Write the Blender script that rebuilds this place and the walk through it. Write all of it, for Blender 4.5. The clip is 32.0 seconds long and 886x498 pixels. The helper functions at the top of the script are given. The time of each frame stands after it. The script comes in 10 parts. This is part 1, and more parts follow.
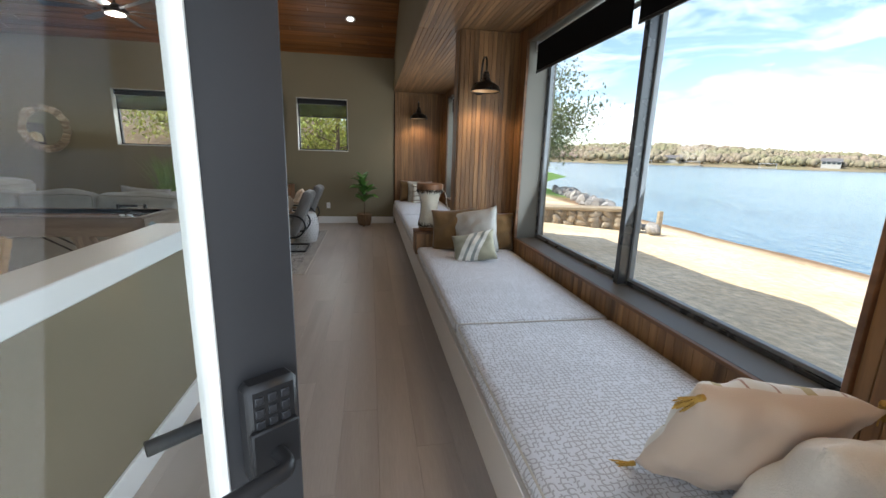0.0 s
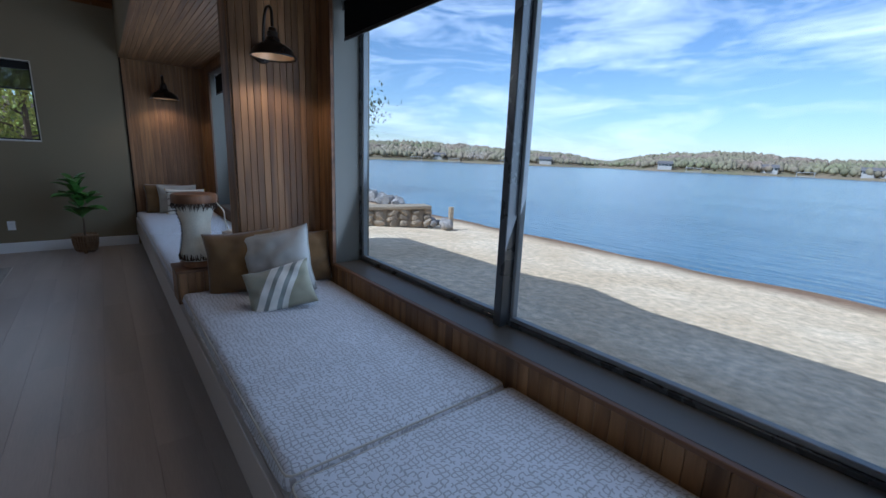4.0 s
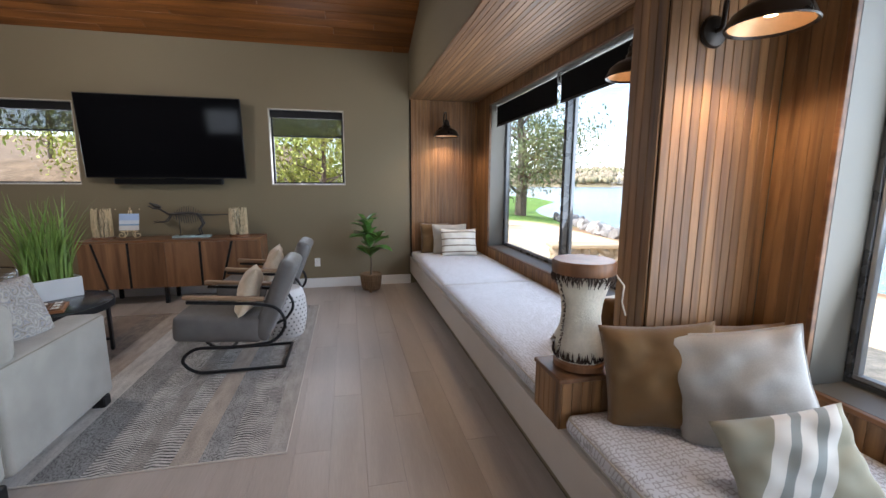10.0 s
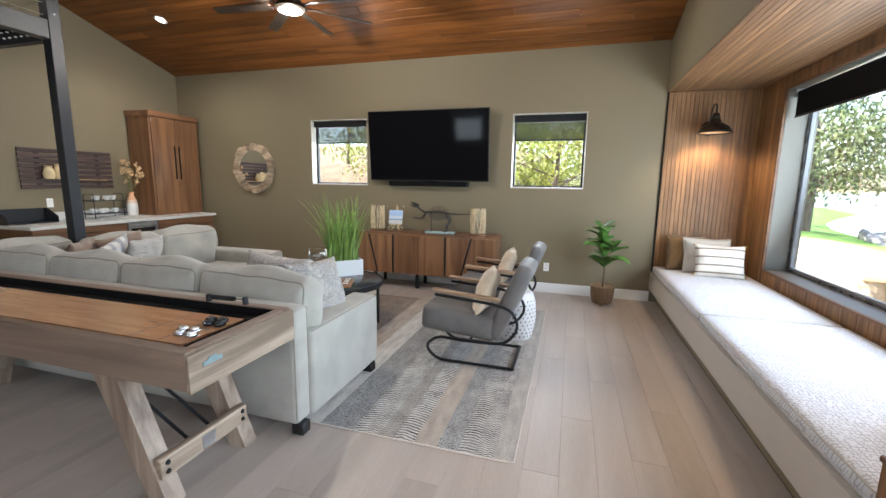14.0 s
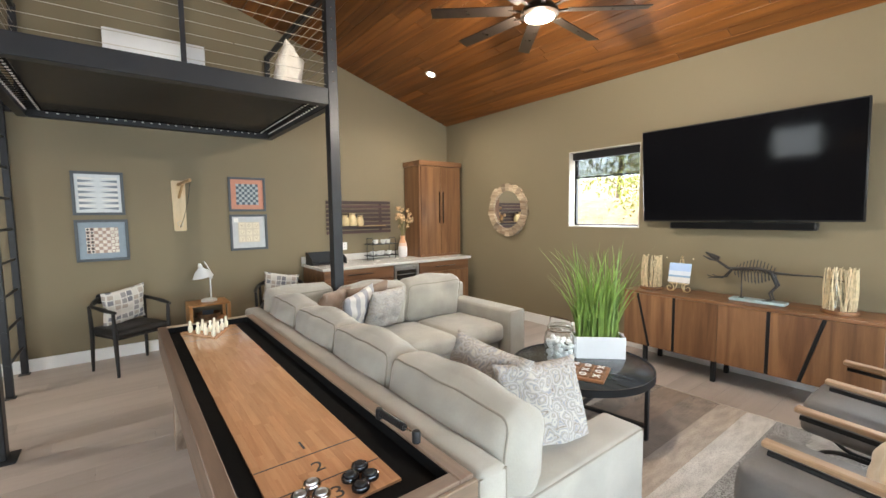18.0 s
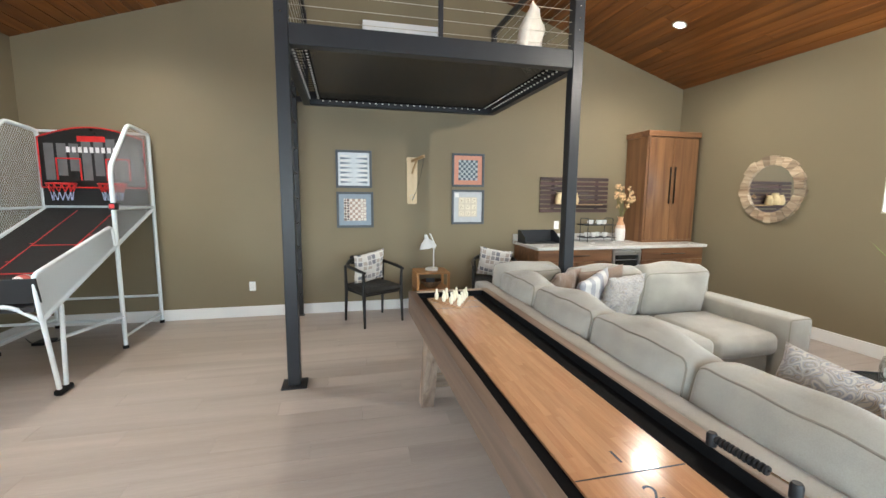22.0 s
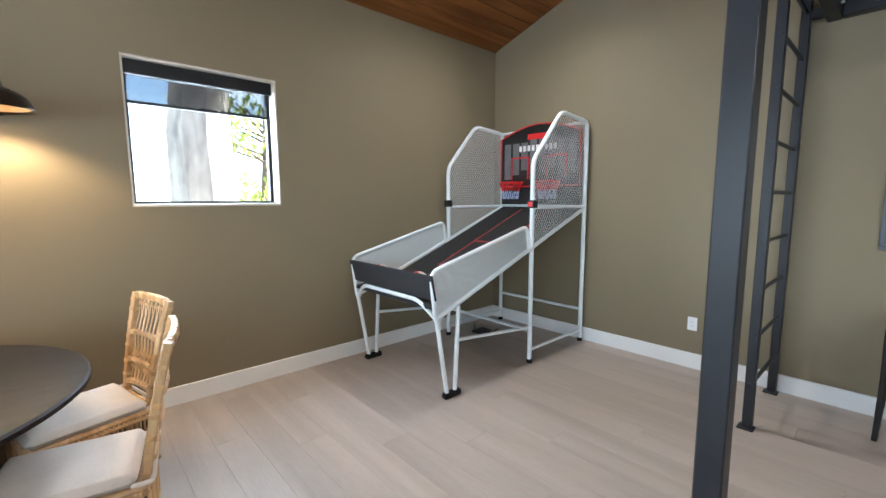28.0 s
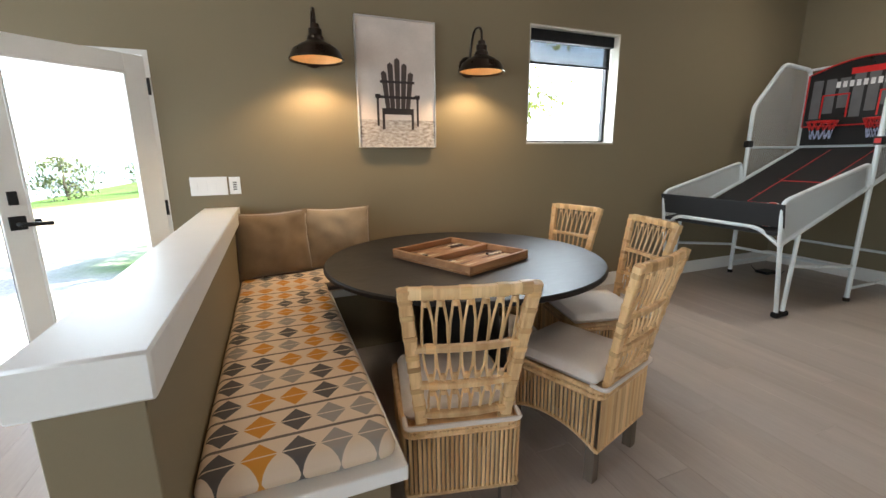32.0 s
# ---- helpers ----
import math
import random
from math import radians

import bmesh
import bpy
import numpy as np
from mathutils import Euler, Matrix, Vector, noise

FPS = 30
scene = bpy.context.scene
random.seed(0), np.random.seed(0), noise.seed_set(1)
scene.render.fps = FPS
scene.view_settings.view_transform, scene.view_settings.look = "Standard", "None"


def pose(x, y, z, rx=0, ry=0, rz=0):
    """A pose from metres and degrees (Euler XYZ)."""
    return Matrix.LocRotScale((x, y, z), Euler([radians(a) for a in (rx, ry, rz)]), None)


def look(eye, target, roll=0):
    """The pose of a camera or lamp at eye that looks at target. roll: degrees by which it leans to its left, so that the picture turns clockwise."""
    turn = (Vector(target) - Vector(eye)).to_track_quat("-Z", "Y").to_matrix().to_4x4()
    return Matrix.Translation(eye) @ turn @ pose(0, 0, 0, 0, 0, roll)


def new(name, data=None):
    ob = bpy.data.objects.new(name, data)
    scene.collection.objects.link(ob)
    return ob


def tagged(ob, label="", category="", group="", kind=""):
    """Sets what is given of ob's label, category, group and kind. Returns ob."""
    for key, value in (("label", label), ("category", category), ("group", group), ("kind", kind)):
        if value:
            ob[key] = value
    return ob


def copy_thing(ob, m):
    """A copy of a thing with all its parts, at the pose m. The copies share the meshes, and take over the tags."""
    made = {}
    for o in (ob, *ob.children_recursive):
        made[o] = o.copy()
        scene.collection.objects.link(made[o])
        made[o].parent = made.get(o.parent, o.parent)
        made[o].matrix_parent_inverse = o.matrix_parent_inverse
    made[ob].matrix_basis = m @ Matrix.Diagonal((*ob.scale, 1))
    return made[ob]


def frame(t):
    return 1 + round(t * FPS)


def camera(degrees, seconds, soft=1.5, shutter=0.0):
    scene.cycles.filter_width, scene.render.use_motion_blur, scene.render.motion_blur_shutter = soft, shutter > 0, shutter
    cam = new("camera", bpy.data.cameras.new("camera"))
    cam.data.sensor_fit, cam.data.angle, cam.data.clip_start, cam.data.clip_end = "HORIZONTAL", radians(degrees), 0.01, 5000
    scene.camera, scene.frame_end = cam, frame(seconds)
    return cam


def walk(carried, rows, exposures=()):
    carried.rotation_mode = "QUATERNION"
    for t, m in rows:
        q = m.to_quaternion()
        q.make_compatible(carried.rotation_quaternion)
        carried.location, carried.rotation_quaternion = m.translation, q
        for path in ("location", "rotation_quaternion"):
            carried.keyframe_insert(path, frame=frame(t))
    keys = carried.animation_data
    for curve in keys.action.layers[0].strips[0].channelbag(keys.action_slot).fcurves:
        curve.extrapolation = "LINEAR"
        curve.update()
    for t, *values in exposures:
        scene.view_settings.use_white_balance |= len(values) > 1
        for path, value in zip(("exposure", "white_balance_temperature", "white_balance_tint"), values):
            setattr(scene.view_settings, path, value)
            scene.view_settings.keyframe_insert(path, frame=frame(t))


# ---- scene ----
cam = camera(93.4, 32.0)
PATH = [
    (0, (0.243, 0.149, 1.424), (0.582, 2.07, 0.985), 1.7),
    (0.5, (0.238, 0.201, 1.428), (0.753, 2.079, 0.971), 1.2),
    (1, (0.264, 0.346, 1.438), (0.928, 2.18, 0.992), 1.0),
    (1.5, (0.296, 0.519, 1.441), (1.072, 2.309, 1.0), 1.1),
    (2, (0.295, 0.662, 1.432), (1.17, 2.409, 1.002), 1.7),
    (2.5, (0.327, 0.839, 1.424), (1.258, 2.557, 0.997), 2.1),
    (3, (0.409, 1.063, 1.43), (1.405, 2.747, 1.014), 2.5),
    (3.5, (0.416, 1.193, 1.431), (1.517, 2.811, 1.02), 2.7),
    (5.5, (0.245, 1.45, 1.405), (1.721, 2.694, 0.927), 0.9),
    (6, (0.25, 1.656, 1.368), (1.642, 3.008, 0.883), 1.2),
    (6.5, (0.082, 1.805, 1.377), (1.406, 3.221, 0.883), 1.2),
    (7, (-0.104, 1.935, 1.4), (1.16, 3.405, 0.911), 0.9),
    (7.5, (-0.188, 2.124, 1.407), (1.028, 3.64, 0.935), 0.5),
    (8, (-0.219, 2.37, 1.42), (0.93, 3.95, 0.988), 0.1),
    (8.5, (-0.266, 2.593, 1.441), (0.77, 4.256, 1.04), -0.1),
    (9, (-0.244, 2.739, 1.451), (0.627, 4.502, 1.087), -0.2),
    (9.5, (-0.178, 2.84, 1.458), (0.494, 4.694, 1.125), -0.1),
    (10, (-0.164, 2.875, 1.464), (0.274, 4.801, 1.152), 0.2),
    (10.5, (-0.17, 2.876, 1.471), (0.084, 4.837, 1.169), 0.3),
    (11, (-0.171, 2.885, 1.496), (-0.098, 4.861, 1.196), 0.5),
    (11.5, (-0.179, 2.894, 1.492), (-0.243, 4.87, 1.194), 0.5),
    (12, (-0.197, 2.902, 1.496), (-0.382, 4.87, 1.193), 0.7),
    (12.5, (-0.217, 2.913, 1.499), (-0.518, 4.865, 1.188), 0.8),
    (13, (-0.232, 2.917, 1.503), (-0.625, 4.853, 1.189), 0.9),
    (13.5, (-0.261, 2.937, 1.501), (-0.746, 4.851, 1.183), 1.1),
    (14, (-0.324, 3.029, 1.494), (-0.898, 4.918, 1.179), 0.9),
    (14.5, (-0.434, 3.148, 1.501), (-1.122, 4.999, 1.187), 0.8),
    (16.5, (-0.644, 3.711, 1.551), (-1.876, 5.262, 1.275), -0.3),
    (17, (-0.776, 3.834, 1.579), (-2.132, 5.286, 1.35), -0.5),
    (17.5, (-0.83, 3.964, 1.594), (-2.304, 5.302, 1.402), -0.8),
    (18, (-0.838, 4.086, 1.609), (-2.42, 5.298, 1.447), -0.7),
    (18.5, (-0.841, 4.129, 1.615), (-2.513, 5.216, 1.466), -0.5),
    (19, (-0.859, 4.114, 1.601), (-2.595, 5.094, 1.445), -0.2),
    (19.5, (-0.864, 4.065, 1.594), (-2.636, 4.973, 1.409), 0.2),
    (20, (-0.865, 3.989, 1.579), (-2.666, 4.827, 1.347), 0.5),
    (20.5, (-0.89, 3.891, 1.559), (-2.72, 4.651, 1.282), 0.7),
    (21, (-0.96, 3.805, 1.54), (-2.827, 4.455, 1.236), 0.8),
    (21.5, (-1.1, 3.765, 1.536), (-2.998, 4.32, 1.235), 0.8),
    (22, (-1.291, 3.76, 1.564), (-3.221, 4.217, 1.311), 0.5),
    (22.5, (-1.593, 3.702, 1.573), (-3.544, 4.113, 1.413), 0.1),
    (23, (-1.928, 3.662, 1.616), (-3.891, 4.036, 1.531), -0.3),
    (23.5, (-2.273, 3.72, 1.614), (-4.24, 4.086, 1.609), -0.5),
    (24, (-2.579, 3.76, 1.591), (-4.549, 4.104, 1.629), -0.5),
    (24.5, (-2.805, 3.787, 1.576), (-4.786, 4.059, 1.608), -0.2),
    (26.5, (-3.209, 3.964, 1.507), (-5.045, 3.182, 1.367), 0.5),
    (27, (-3.192, 3.924, 1.499), (-4.9, 2.897, 1.331), 0.4),
    (27.5, (-3.125, 3.872, 1.493), (-4.654, 2.597, 1.298), 0.1),
    (28, (-2.963, 3.761, 1.479), (-4.297, 2.29, 1.243), -0.2),
    (28.5, (-2.821, 3.737, 1.429), (-3.934, 2.097, 1.163), -0.4),
    (29, (-2.639, 3.801, 1.382), (-3.527, 2.036, 1.072), -0.5),
    (29.5, (-2.403, 3.817, 1.38), (-3.114, 1.983, 1.023), -0.6),
    (30, (-2.09, 3.775, 1.36), (-2.693, 1.907, 0.979), -0.4),
    (30.5, (-1.866, 3.758, 1.334), (-2.411, 1.879, 0.919), -0.4),
    (31, (-1.63, 3.738, 1.317), (-2.171, 1.859, 0.897), -0.4),
    (31.5, (-1.428, 3.687, 1.331), (-2.015, 1.826, 0.895), -0.5),
    (32, (-1.194, 3.583, 1.34), (-1.92, 1.771, 0.904), -0.5),
]
EXPOSURES = [(0.0, 1.0, 6300, 10), (1.3, 1.0, 6150, 10), (2.6, 0.45, 5200, 11), (3.5, 0.1, 4900, 11), (5.5, -0.2, 5000, 9), (7.0, -0.2, 5100, 8), (8.0, 0.0, 5100, 9), (8.5, 0.1, 5500, 20), (9.5, 0.95, 5950, 20),
             (10.4, 2.0, 6150, 12), (13.0, 2.45, 5950, 10), (16.5, 2.85, 6800, 14), (18.0, 3.0, 6650, 10), (19.0, 3.05, 6300, 8), (20.0, 3.05, 6150, 8), (21.0, 3.1, 6250, 8), (22.0, 3.15, 6300, 8), (23.0, 3.4, 6000, 7), (24.5, 3.4, 5850, 8), (27.0, 3.25, 5850, 9), (28.0, 3.05, 5750, 8), (30.0, 2.6, 5300, 4), (32.0, 2.3, 6400, 9)]
walk(cam, [(t, look(eye, target, roll)) for t, eye, target, roll in PATH], EXPOSURES)

# ---- world and sun ----
SUN_ELEVATION = 46.5
world = bpy.data.worlds.new("world")
scene.world = world
world.use_nodes = True
wn, wl = world.node_tree.nodes, world.node_tree.links
wn.clear()
w_out = wn.new("ShaderNodeOutputWorld")
w_bg = wn.new("ShaderNodeBackground")
w_sky = wn.new("ShaderNodeTexSky")
w_sky.sky_type = "NISHITA"
w_sky.sun_disc = False
w_sky.sun_elevation = radians(SUN_ELEVATION)
w_sky.sun_rotation = radians(-90)
w_sky.dust_density = 0.6
w_co = wn.new("ShaderNodeTexCoord")
w_map = wn.new("ShaderNodeMapping")
w_map.inputs["Scale"].default_value = (1.6, 1.6, 7.0)
w_map.inputs["Rotation"].default_value = (0.12, 0.1, 0.5)
w_noise = wn.new("ShaderNodeTexNoise")
w_noise.inputs["Scale"].default_value = 2.2
w_noise.inputs["Detail"].default_value = 9.0
w_noise.inputs["Roughness"].default_value = 0.62
w_noise.inputs["Distortion"].default_value = 0.5
w_ramp = wn.new("ShaderNodeValToRGB")
w_ramp.color_ramp.elements[0].position, w_ramp.color_ramp.elements[1].position = 0.46, 0.78
w_mix = wn.new("ShaderNodeMix")
w_mix.data_type = "RGBA"
w_mix.inputs["B"].default_value = (9.0, 9.3, 9.8, 1)
wl.new(w_co.outputs["Generated"], w_map.inputs["Vector"])
wl.new(w_map.outputs["Vector"], w_noise.inputs["Vector"])
wl.new(w_noise.outputs["Fac"], w_ramp.inputs["Fac"])
wl.new(w_ramp.outputs["Color"], w_mix.inputs["Factor"])
wl.new(w_sky.outputs["Color"], w_mix.inputs["A"])
wl.new(w_mix.outputs["Result"], w_bg.inputs["Color"])
w_bg.inputs["Strength"].default_value = 0.135
wl.new(w_bg.outputs["Background"], w_out.inputs["Surface"])

sun_lamp = bpy.data.lights.new("sun", "SUN")
sun_lamp.energy, sun_lamp.angle, sun_lamp.color = 4.3, radians(0.53), (1.0, 0.95, 0.86)
sun = new("sun", sun_lamp)
sun.matrix_world = look((-20, 0, 20 * math.tan(radians(SUN_ELEVATION))), (0, 0, 0))


def window_light(name, x, y, z, wide, high, toward, watts, colour=(0.86, 0.93, 1.0)):
    """The sky's light that comes in through one opening."""
    lamp = bpy.data.lights.new(name, "AREA")
    lamp.shape, lamp.size, lamp.size_y, lamp.energy, lamp.color = "RECTANGLE", wide, high, watts, colour
    ob = new(name, lamp)
    ob.matrix_world = look((x, y, z), (x + toward[0], y + toward[1], z + toward[2]))
    return ob


window_light("sky_light_east", 2.06, 2.63, 1.55, 2.9, 1.8, (-1, 0, 0.38), 27, (0.80, 0.91, 1.0))
window_light("sky_light_east", 2.06, 6.53, 1.55, 2.9, 1.8, (-1, 0, 0.38), 27, (0.80, 0.91, 1.0))
window_light("sky_light_north", -3.81, 9.12, 1.9, 0.9, 0.9, (0, -1, -0.2), 5.5)
window_light("sky_light_north", -0.66, 9.12, 1.9, 0.9, 0.9, (0, -1, -0.2), 5.5)
window_light("sky_light_south", -3.8, 0.07, 1.9, 0.9, 0.9, (0, 1, -0.2), 11)
window_light("sky_light_door", -0.06, 0.05, 1.05, 0.85, 1.8, (0, 1, -0.2), 7)

# ---- mesh helpers ----
def box_faces():
    """Face lists of a chamfered box: three corner points for each of its eight corners."""
    signs = [(a, b, c) for a in (-1, 1) for b in (-1, 1) for c in (-1, 1)]
    at = {(s, k): i * 3 + k for i, s in enumerate(signs) for k in range(3)}
    ref = [Vector([s[j] * (1.0 if j == k else 0.8) for j in range(3)]) for s in signs for k in range(3)]
    faces = []
    for k in range(3):
        a, b = [j for j in range(3) if j != k]
        for sk in (-1, 1):
            ring = []
            for sa, sb in ((-1, -1), (1, -1), (1, 1), (-1, 1)):
                s = [0, 0, 0]
                s[k], s[a], s[b] = sk, sa, sb
                ring.append(at[tuple(s), k])
            faces.append(ring)
    for k in range(3):
        a, b = [j for j in range(3) if j != k]
        for sa in (-1, 1):
            for sb in (-1, 1):
                lo, hi = [0, 0, 0], [0, 0, 0]
                lo[k], hi[k] = -1, 1
                lo[a] = hi[a] = sa
                lo[b] = hi[b] = sb
                faces.append([at[tuple(lo), a], at[tuple(hi), a], at[tuple(hi), b], at[tuple(lo), b]])
    for s in signs:
        faces.append([at[s, 0], at[s, 1], at[s, 2]])
    good = []
    for f in faces:
        n = (ref[f[1]] - ref[f[0]]).cross(ref[f[2]] - ref[f[1]])
        mid = sum((ref[i] for i in f), Vector()) / len(f)
        good.append(f if n.dot(mid) > 0 else f[::-1])
    return signs, good


SIGNS, BOX_FACES = box_faces()


def box(bm, lo, hi, r=0.004, m=None):
    """A box with chamfered edges between two corners, turned by m."""
    c = [(a + b) / 2 for a, b in zip(lo, hi)]
    h = [abs(b - a) / 2 for a, b in zip(lo, hi)]
    r = min(r, 0.45 * min(h))
    vs = []
    for s in SIGNS:
        for k in range(3):
            p = Vector([c[j] + s[j] * (h[j] if j == k else h[j] - r) for j in range(3)])
            vs.append(bm.verts.new(m @ p if m else p))
    for f in BOX_FACES:
        bm.faces.new([vs[i] for i in f])
    return bm


def bar(bm, a, b, w, h, r=0.004, up=(0, 0, 1)):
    """A box beam from a to b, w wide and h high."""
    a, b = Vector(a), Vector(b)
    way = (b - a).normalized()
    up = Vector(up)
    if abs(way.dot(up)) > 0.98:
        up = Vector((1, 0, 0))
    side = way.cross(up).normalized()
    top = side.cross(way)
    m = Matrix((side, way, top)).transposed().to_4x4()
    m.translation = a
    return box(bm, (-w / 2, 0, -h / 2), (w / 2, (b - a).length, h / 2), r, m)


def tube(bm, pts, r, n=8, closed=False, taper=None):
    """A round tube along points; taper: a radius for each point."""
    pts = [Vector(p) for p in pts]
    k = len(pts)
    rings, prev = [], None
    for i, p in enumerate(pts):
        a = pts[(i - 1) % k] if closed or i else p
        b = pts[(i + 1) % k] if closed or i < k - 1 else p
        way = (b - a).normalized()
        if prev is None:
            ref = Vector((0, 0, 1)) if abs(way.z) < 0.9 else Vector((1, 0, 0))
            u = way.cross(ref).normalized()
        else:
            u = (prev - way * prev.dot(way)).normalized()
        prev = u
        v = way.cross(u)
        rad = taper[i] if taper else r
        rings.append([bm.verts.new(p + rad * (math.cos(q) * u + math.sin(q) * v)) for q in [2 * math.pi * j / n for j in range(n)]])
    for i in range(k if closed else k - 1):
        a, b = rings[i], rings[(i + 1) % k]
        for j in range(n):
            bm.faces.new((a[j], a[(j + 1) % n], b[(j + 1) % n], b[j]))
    if not closed:
        bm.faces.new(rings[0][::-1])
        bm.faces.new(rings[-1])
    return bm


def rounded(pts, r=0.05, n=4, closed=False):
    """A line of points with its corners rounded."""
    pts = [Vector(p) for p in pts]
    out, k = [], len(pts)
    for i, p in enumerate(pts):
        if not closed and i in (0, k - 1):
            out.append(p)
            continue
        a, b = pts[i - 1] - p, pts[(i + 1) % k] - p
        d = min(r, a.length * 0.48, b.length * 0.48)
        s, e = p + a.normalized() * d, p + b.normalized() * d
        for j in range(n + 1):
            f = j / n
            out.append((1 - f) ** 2 * s + 2 * f * (1 - f) * p + f * f * e)
    return out


def lathe(bm, prof, n=24, at=(0, 0, 0), m=None):
    """A turned shape from (radius, height) points."""
    rings = []
    for rad, z in prof:
        if rad < 1e-5:
            p = Vector((0, 0, z)) + Vector(at)
            rings.append([bm.verts.new(m @ p if m else p)])
        else:
            ring = []
            for j in range(n):
                q = 2 * math.pi * j / n
                p = Vector((rad * math.cos(q), rad * math.sin(q), z)) + Vector(at)
                ring.append(bm.verts.new(m @ p if m else p))
            rings.append(ring)
    for a, b in zip(rings, rings[1:]):
        for j in range(n):
            i = (j + 1) % n
            if len(a) == 1 and len(b) > 1:
                bm.faces.new((a[0], b[i], b[j]))
            elif len(b) == 1 and len(a) > 1:
                bm.faces.new((a[j], a[i], b[0]))
            elif len(a) > 1:
                bm.faces.new((a[j], a[i], b[i], b[j]))
    a, b = rings[-1], rings[0]
    if len(a) > 1 and len(b) > 1 and len(prof) > 3:
        for j in range(n):
            i = (j + 1) % n
            bm.faces.new((a[j], a[i], b[i], b[j]))
    return bm


def prism(bm, pts, lo, hi, axis="z", m=None):
    """A flat outline of (u, v) points pushed from lo to hi along an axis."""
    def place(u, v, w):
        p = Vector({"x": (w, u, v), "y": (u, w, v), "z": (u, v, w)}[axis])
        return m @ p if m else p
    a = [bm.verts.new(place(u, v, lo)) for u, v in pts]
    b = [bm.verts.new(place(u, v, hi)) for u, v in pts]
    k = len(pts)
    made = [bm.faces.new(a[::-1]), bm.faces.new(b)]
    for i in range(k):
        made.append(bm.faces.new((a[i], a[(i + 1) % k], b[(i + 1) % k], b[i])))
    bmesh.ops.recalc_face_normals(bm, faces=made)
    return bm


def soft_box(bm, lo, hi, r=0.05, puff=0.02, n=9, m=None, wob=0.0):
    """An upholstered block: a box with round edges, sides that bulge a little, and a slight wobble."""
    c = Vector([(a + b) / 2 for a, b in zip(lo, hi)])
    h = Vector([abs(b - a) / 2 for a, b in zip(lo, hi)])
    r = min(r, 0.49 * min(h) * 2 * 0.98)
    steps = [-1 + 2 * i / n for i in range(n + 1)]
    made = {}

    def vert(p):
        key = tuple(round(q, 4) for q in p)
        if key not in made:
            q = Vector()
            off = Vector()
            for j in range(3):
                t = p[j]
                edge = 1 - 4 / n
                inner = max(h[j] - r, 0)
                if abs(t) > edge:
                    a = (abs(t) - edge) / (1 - edge)
                    q[j] = math.copysign(inner, t)
                    off[j] = math.copysign(a, t)
                else:
                    q[j] = inner * t / edge
            if off.length > 1e-6:
                big = max(abs(v) for v in off)
                q += off.normalized() * r * big
            for j in range(3):
                others = [1 - p[i] ** 2 for i in range(3) if i != j]
                if abs(p[j]) > 0.99:
                    q[j] += math.copysign(puff * others[0] * others[1], p[j])
            if wob:
                w = noise.noise_vector((q + c) * 5.0) * wob
                q += w
            q += c
            made[key] = bm.verts.new(m @ q if m else q)
        return made[key]

    for k in range(3):
        a, b = (k + 1) % 3, (k + 2) % 3
        for s in (-1, 1):
            for i in range(n):
                for j in range(n):
                    quad = []
                    for u, v in ((i, j), (i + 1, j), (i + 1, j + 1), (i, j + 1)):
                        p = [0, 0, 0]
                        p[k], p[a], p[b] = s, steps[u], steps[v]
                        quad.append(vert(p))
                    bm.faces.new(quad if s > 0 else quad[::-1])
    return bm


def pillow(bm, w, h, t, m=None, n=14, seed=0):
    """A scatter cushion in the xz plane: pinched corners, full middle, a few soft creases."""
    made = {}

    def vert(i, j, s):
        edge = i in (0, n) or j in (0, n)
        key = (i, j, 0 if edge else s)
        if key not in made:
            u, v = -1 + 2 * i / n, -1 + 2 * j / n
            x = w / 2 * u * (1 - 0.07 * (1 - v * v))
            z = h / 2 * v * (1 - 0.07 * (1 - u * u))
            y = s * t / 2 * ((1 - u * u) * (1 - v * v)) ** 0.42 if not edge else 0.0
            p = Vector((x, y, z))
            y2 = noise.noise(Vector((u * 2.3 + seed * 7.1, v * 2.3, seed * 1.7))) * 0.14 * t
            if not edge:
                y2 += s * noise.noise(Vector((u * 6.0 + v * 2.5, v * 5.0 - u * 2.0, seed * 3.3 + s))) * 0.025 * t
            p.y += y2
            made[key] = bm.verts.new(m @ p if m else p)
        return made[key]

    for s in (-1, 1):
        for i in range(n):
            for j in range(n):
                q = [vert(i, j, s), vert(i + 1, j, s), vert(i + 1, j + 1, s), vert(i, j + 1, s)]
                bm.faces.new(q if s < 0 else q[::-1])
    return bm


def finish(name, bm, material, angle=38):
    me = bpy.data.meshes.new(name)
    bm.to_mesh(me)
    bm.free()
    me.shade_smooth()
    me.set_sharp_from_angle(angle=radians(angle))
    me.materials.append(material)
    return me


def part(name, bm, material, parent=None, label="", m=None, angle=38):
    """Links a bmesh as one mesh object under a thing, a part or a piece of the setting."""
    ob = new(name, finish(name, bm, material, angle))
    if parent:
        ob.parent = parent
    if m:
        ob.matrix_basis = m
    return tagged(ob, label)


def thing(name, label, category, m=None, group=""):
    """An empty at the base of a thing."""
    ob = new(name)
    ob.empty_display_size = 0.1
    if m:
        ob.matrix_basis = m
    return tagged(ob, label, category, group)


def whole(name, bm, material, label, category, m=None, group=""):
    """A thing that is one mesh."""
    ob = part(name, bm, material, None, "", m)
    return tagged(ob, label, category, group)


def structure(name, bm, material, label, category=""):
    ob = part(name, bm, material)
    return tagged(ob, label, category or "structure", "", "structure")


def one(lo, hi, r=0.004, m=None):
    return box(bmesh.new(), lo, hi, r, m)


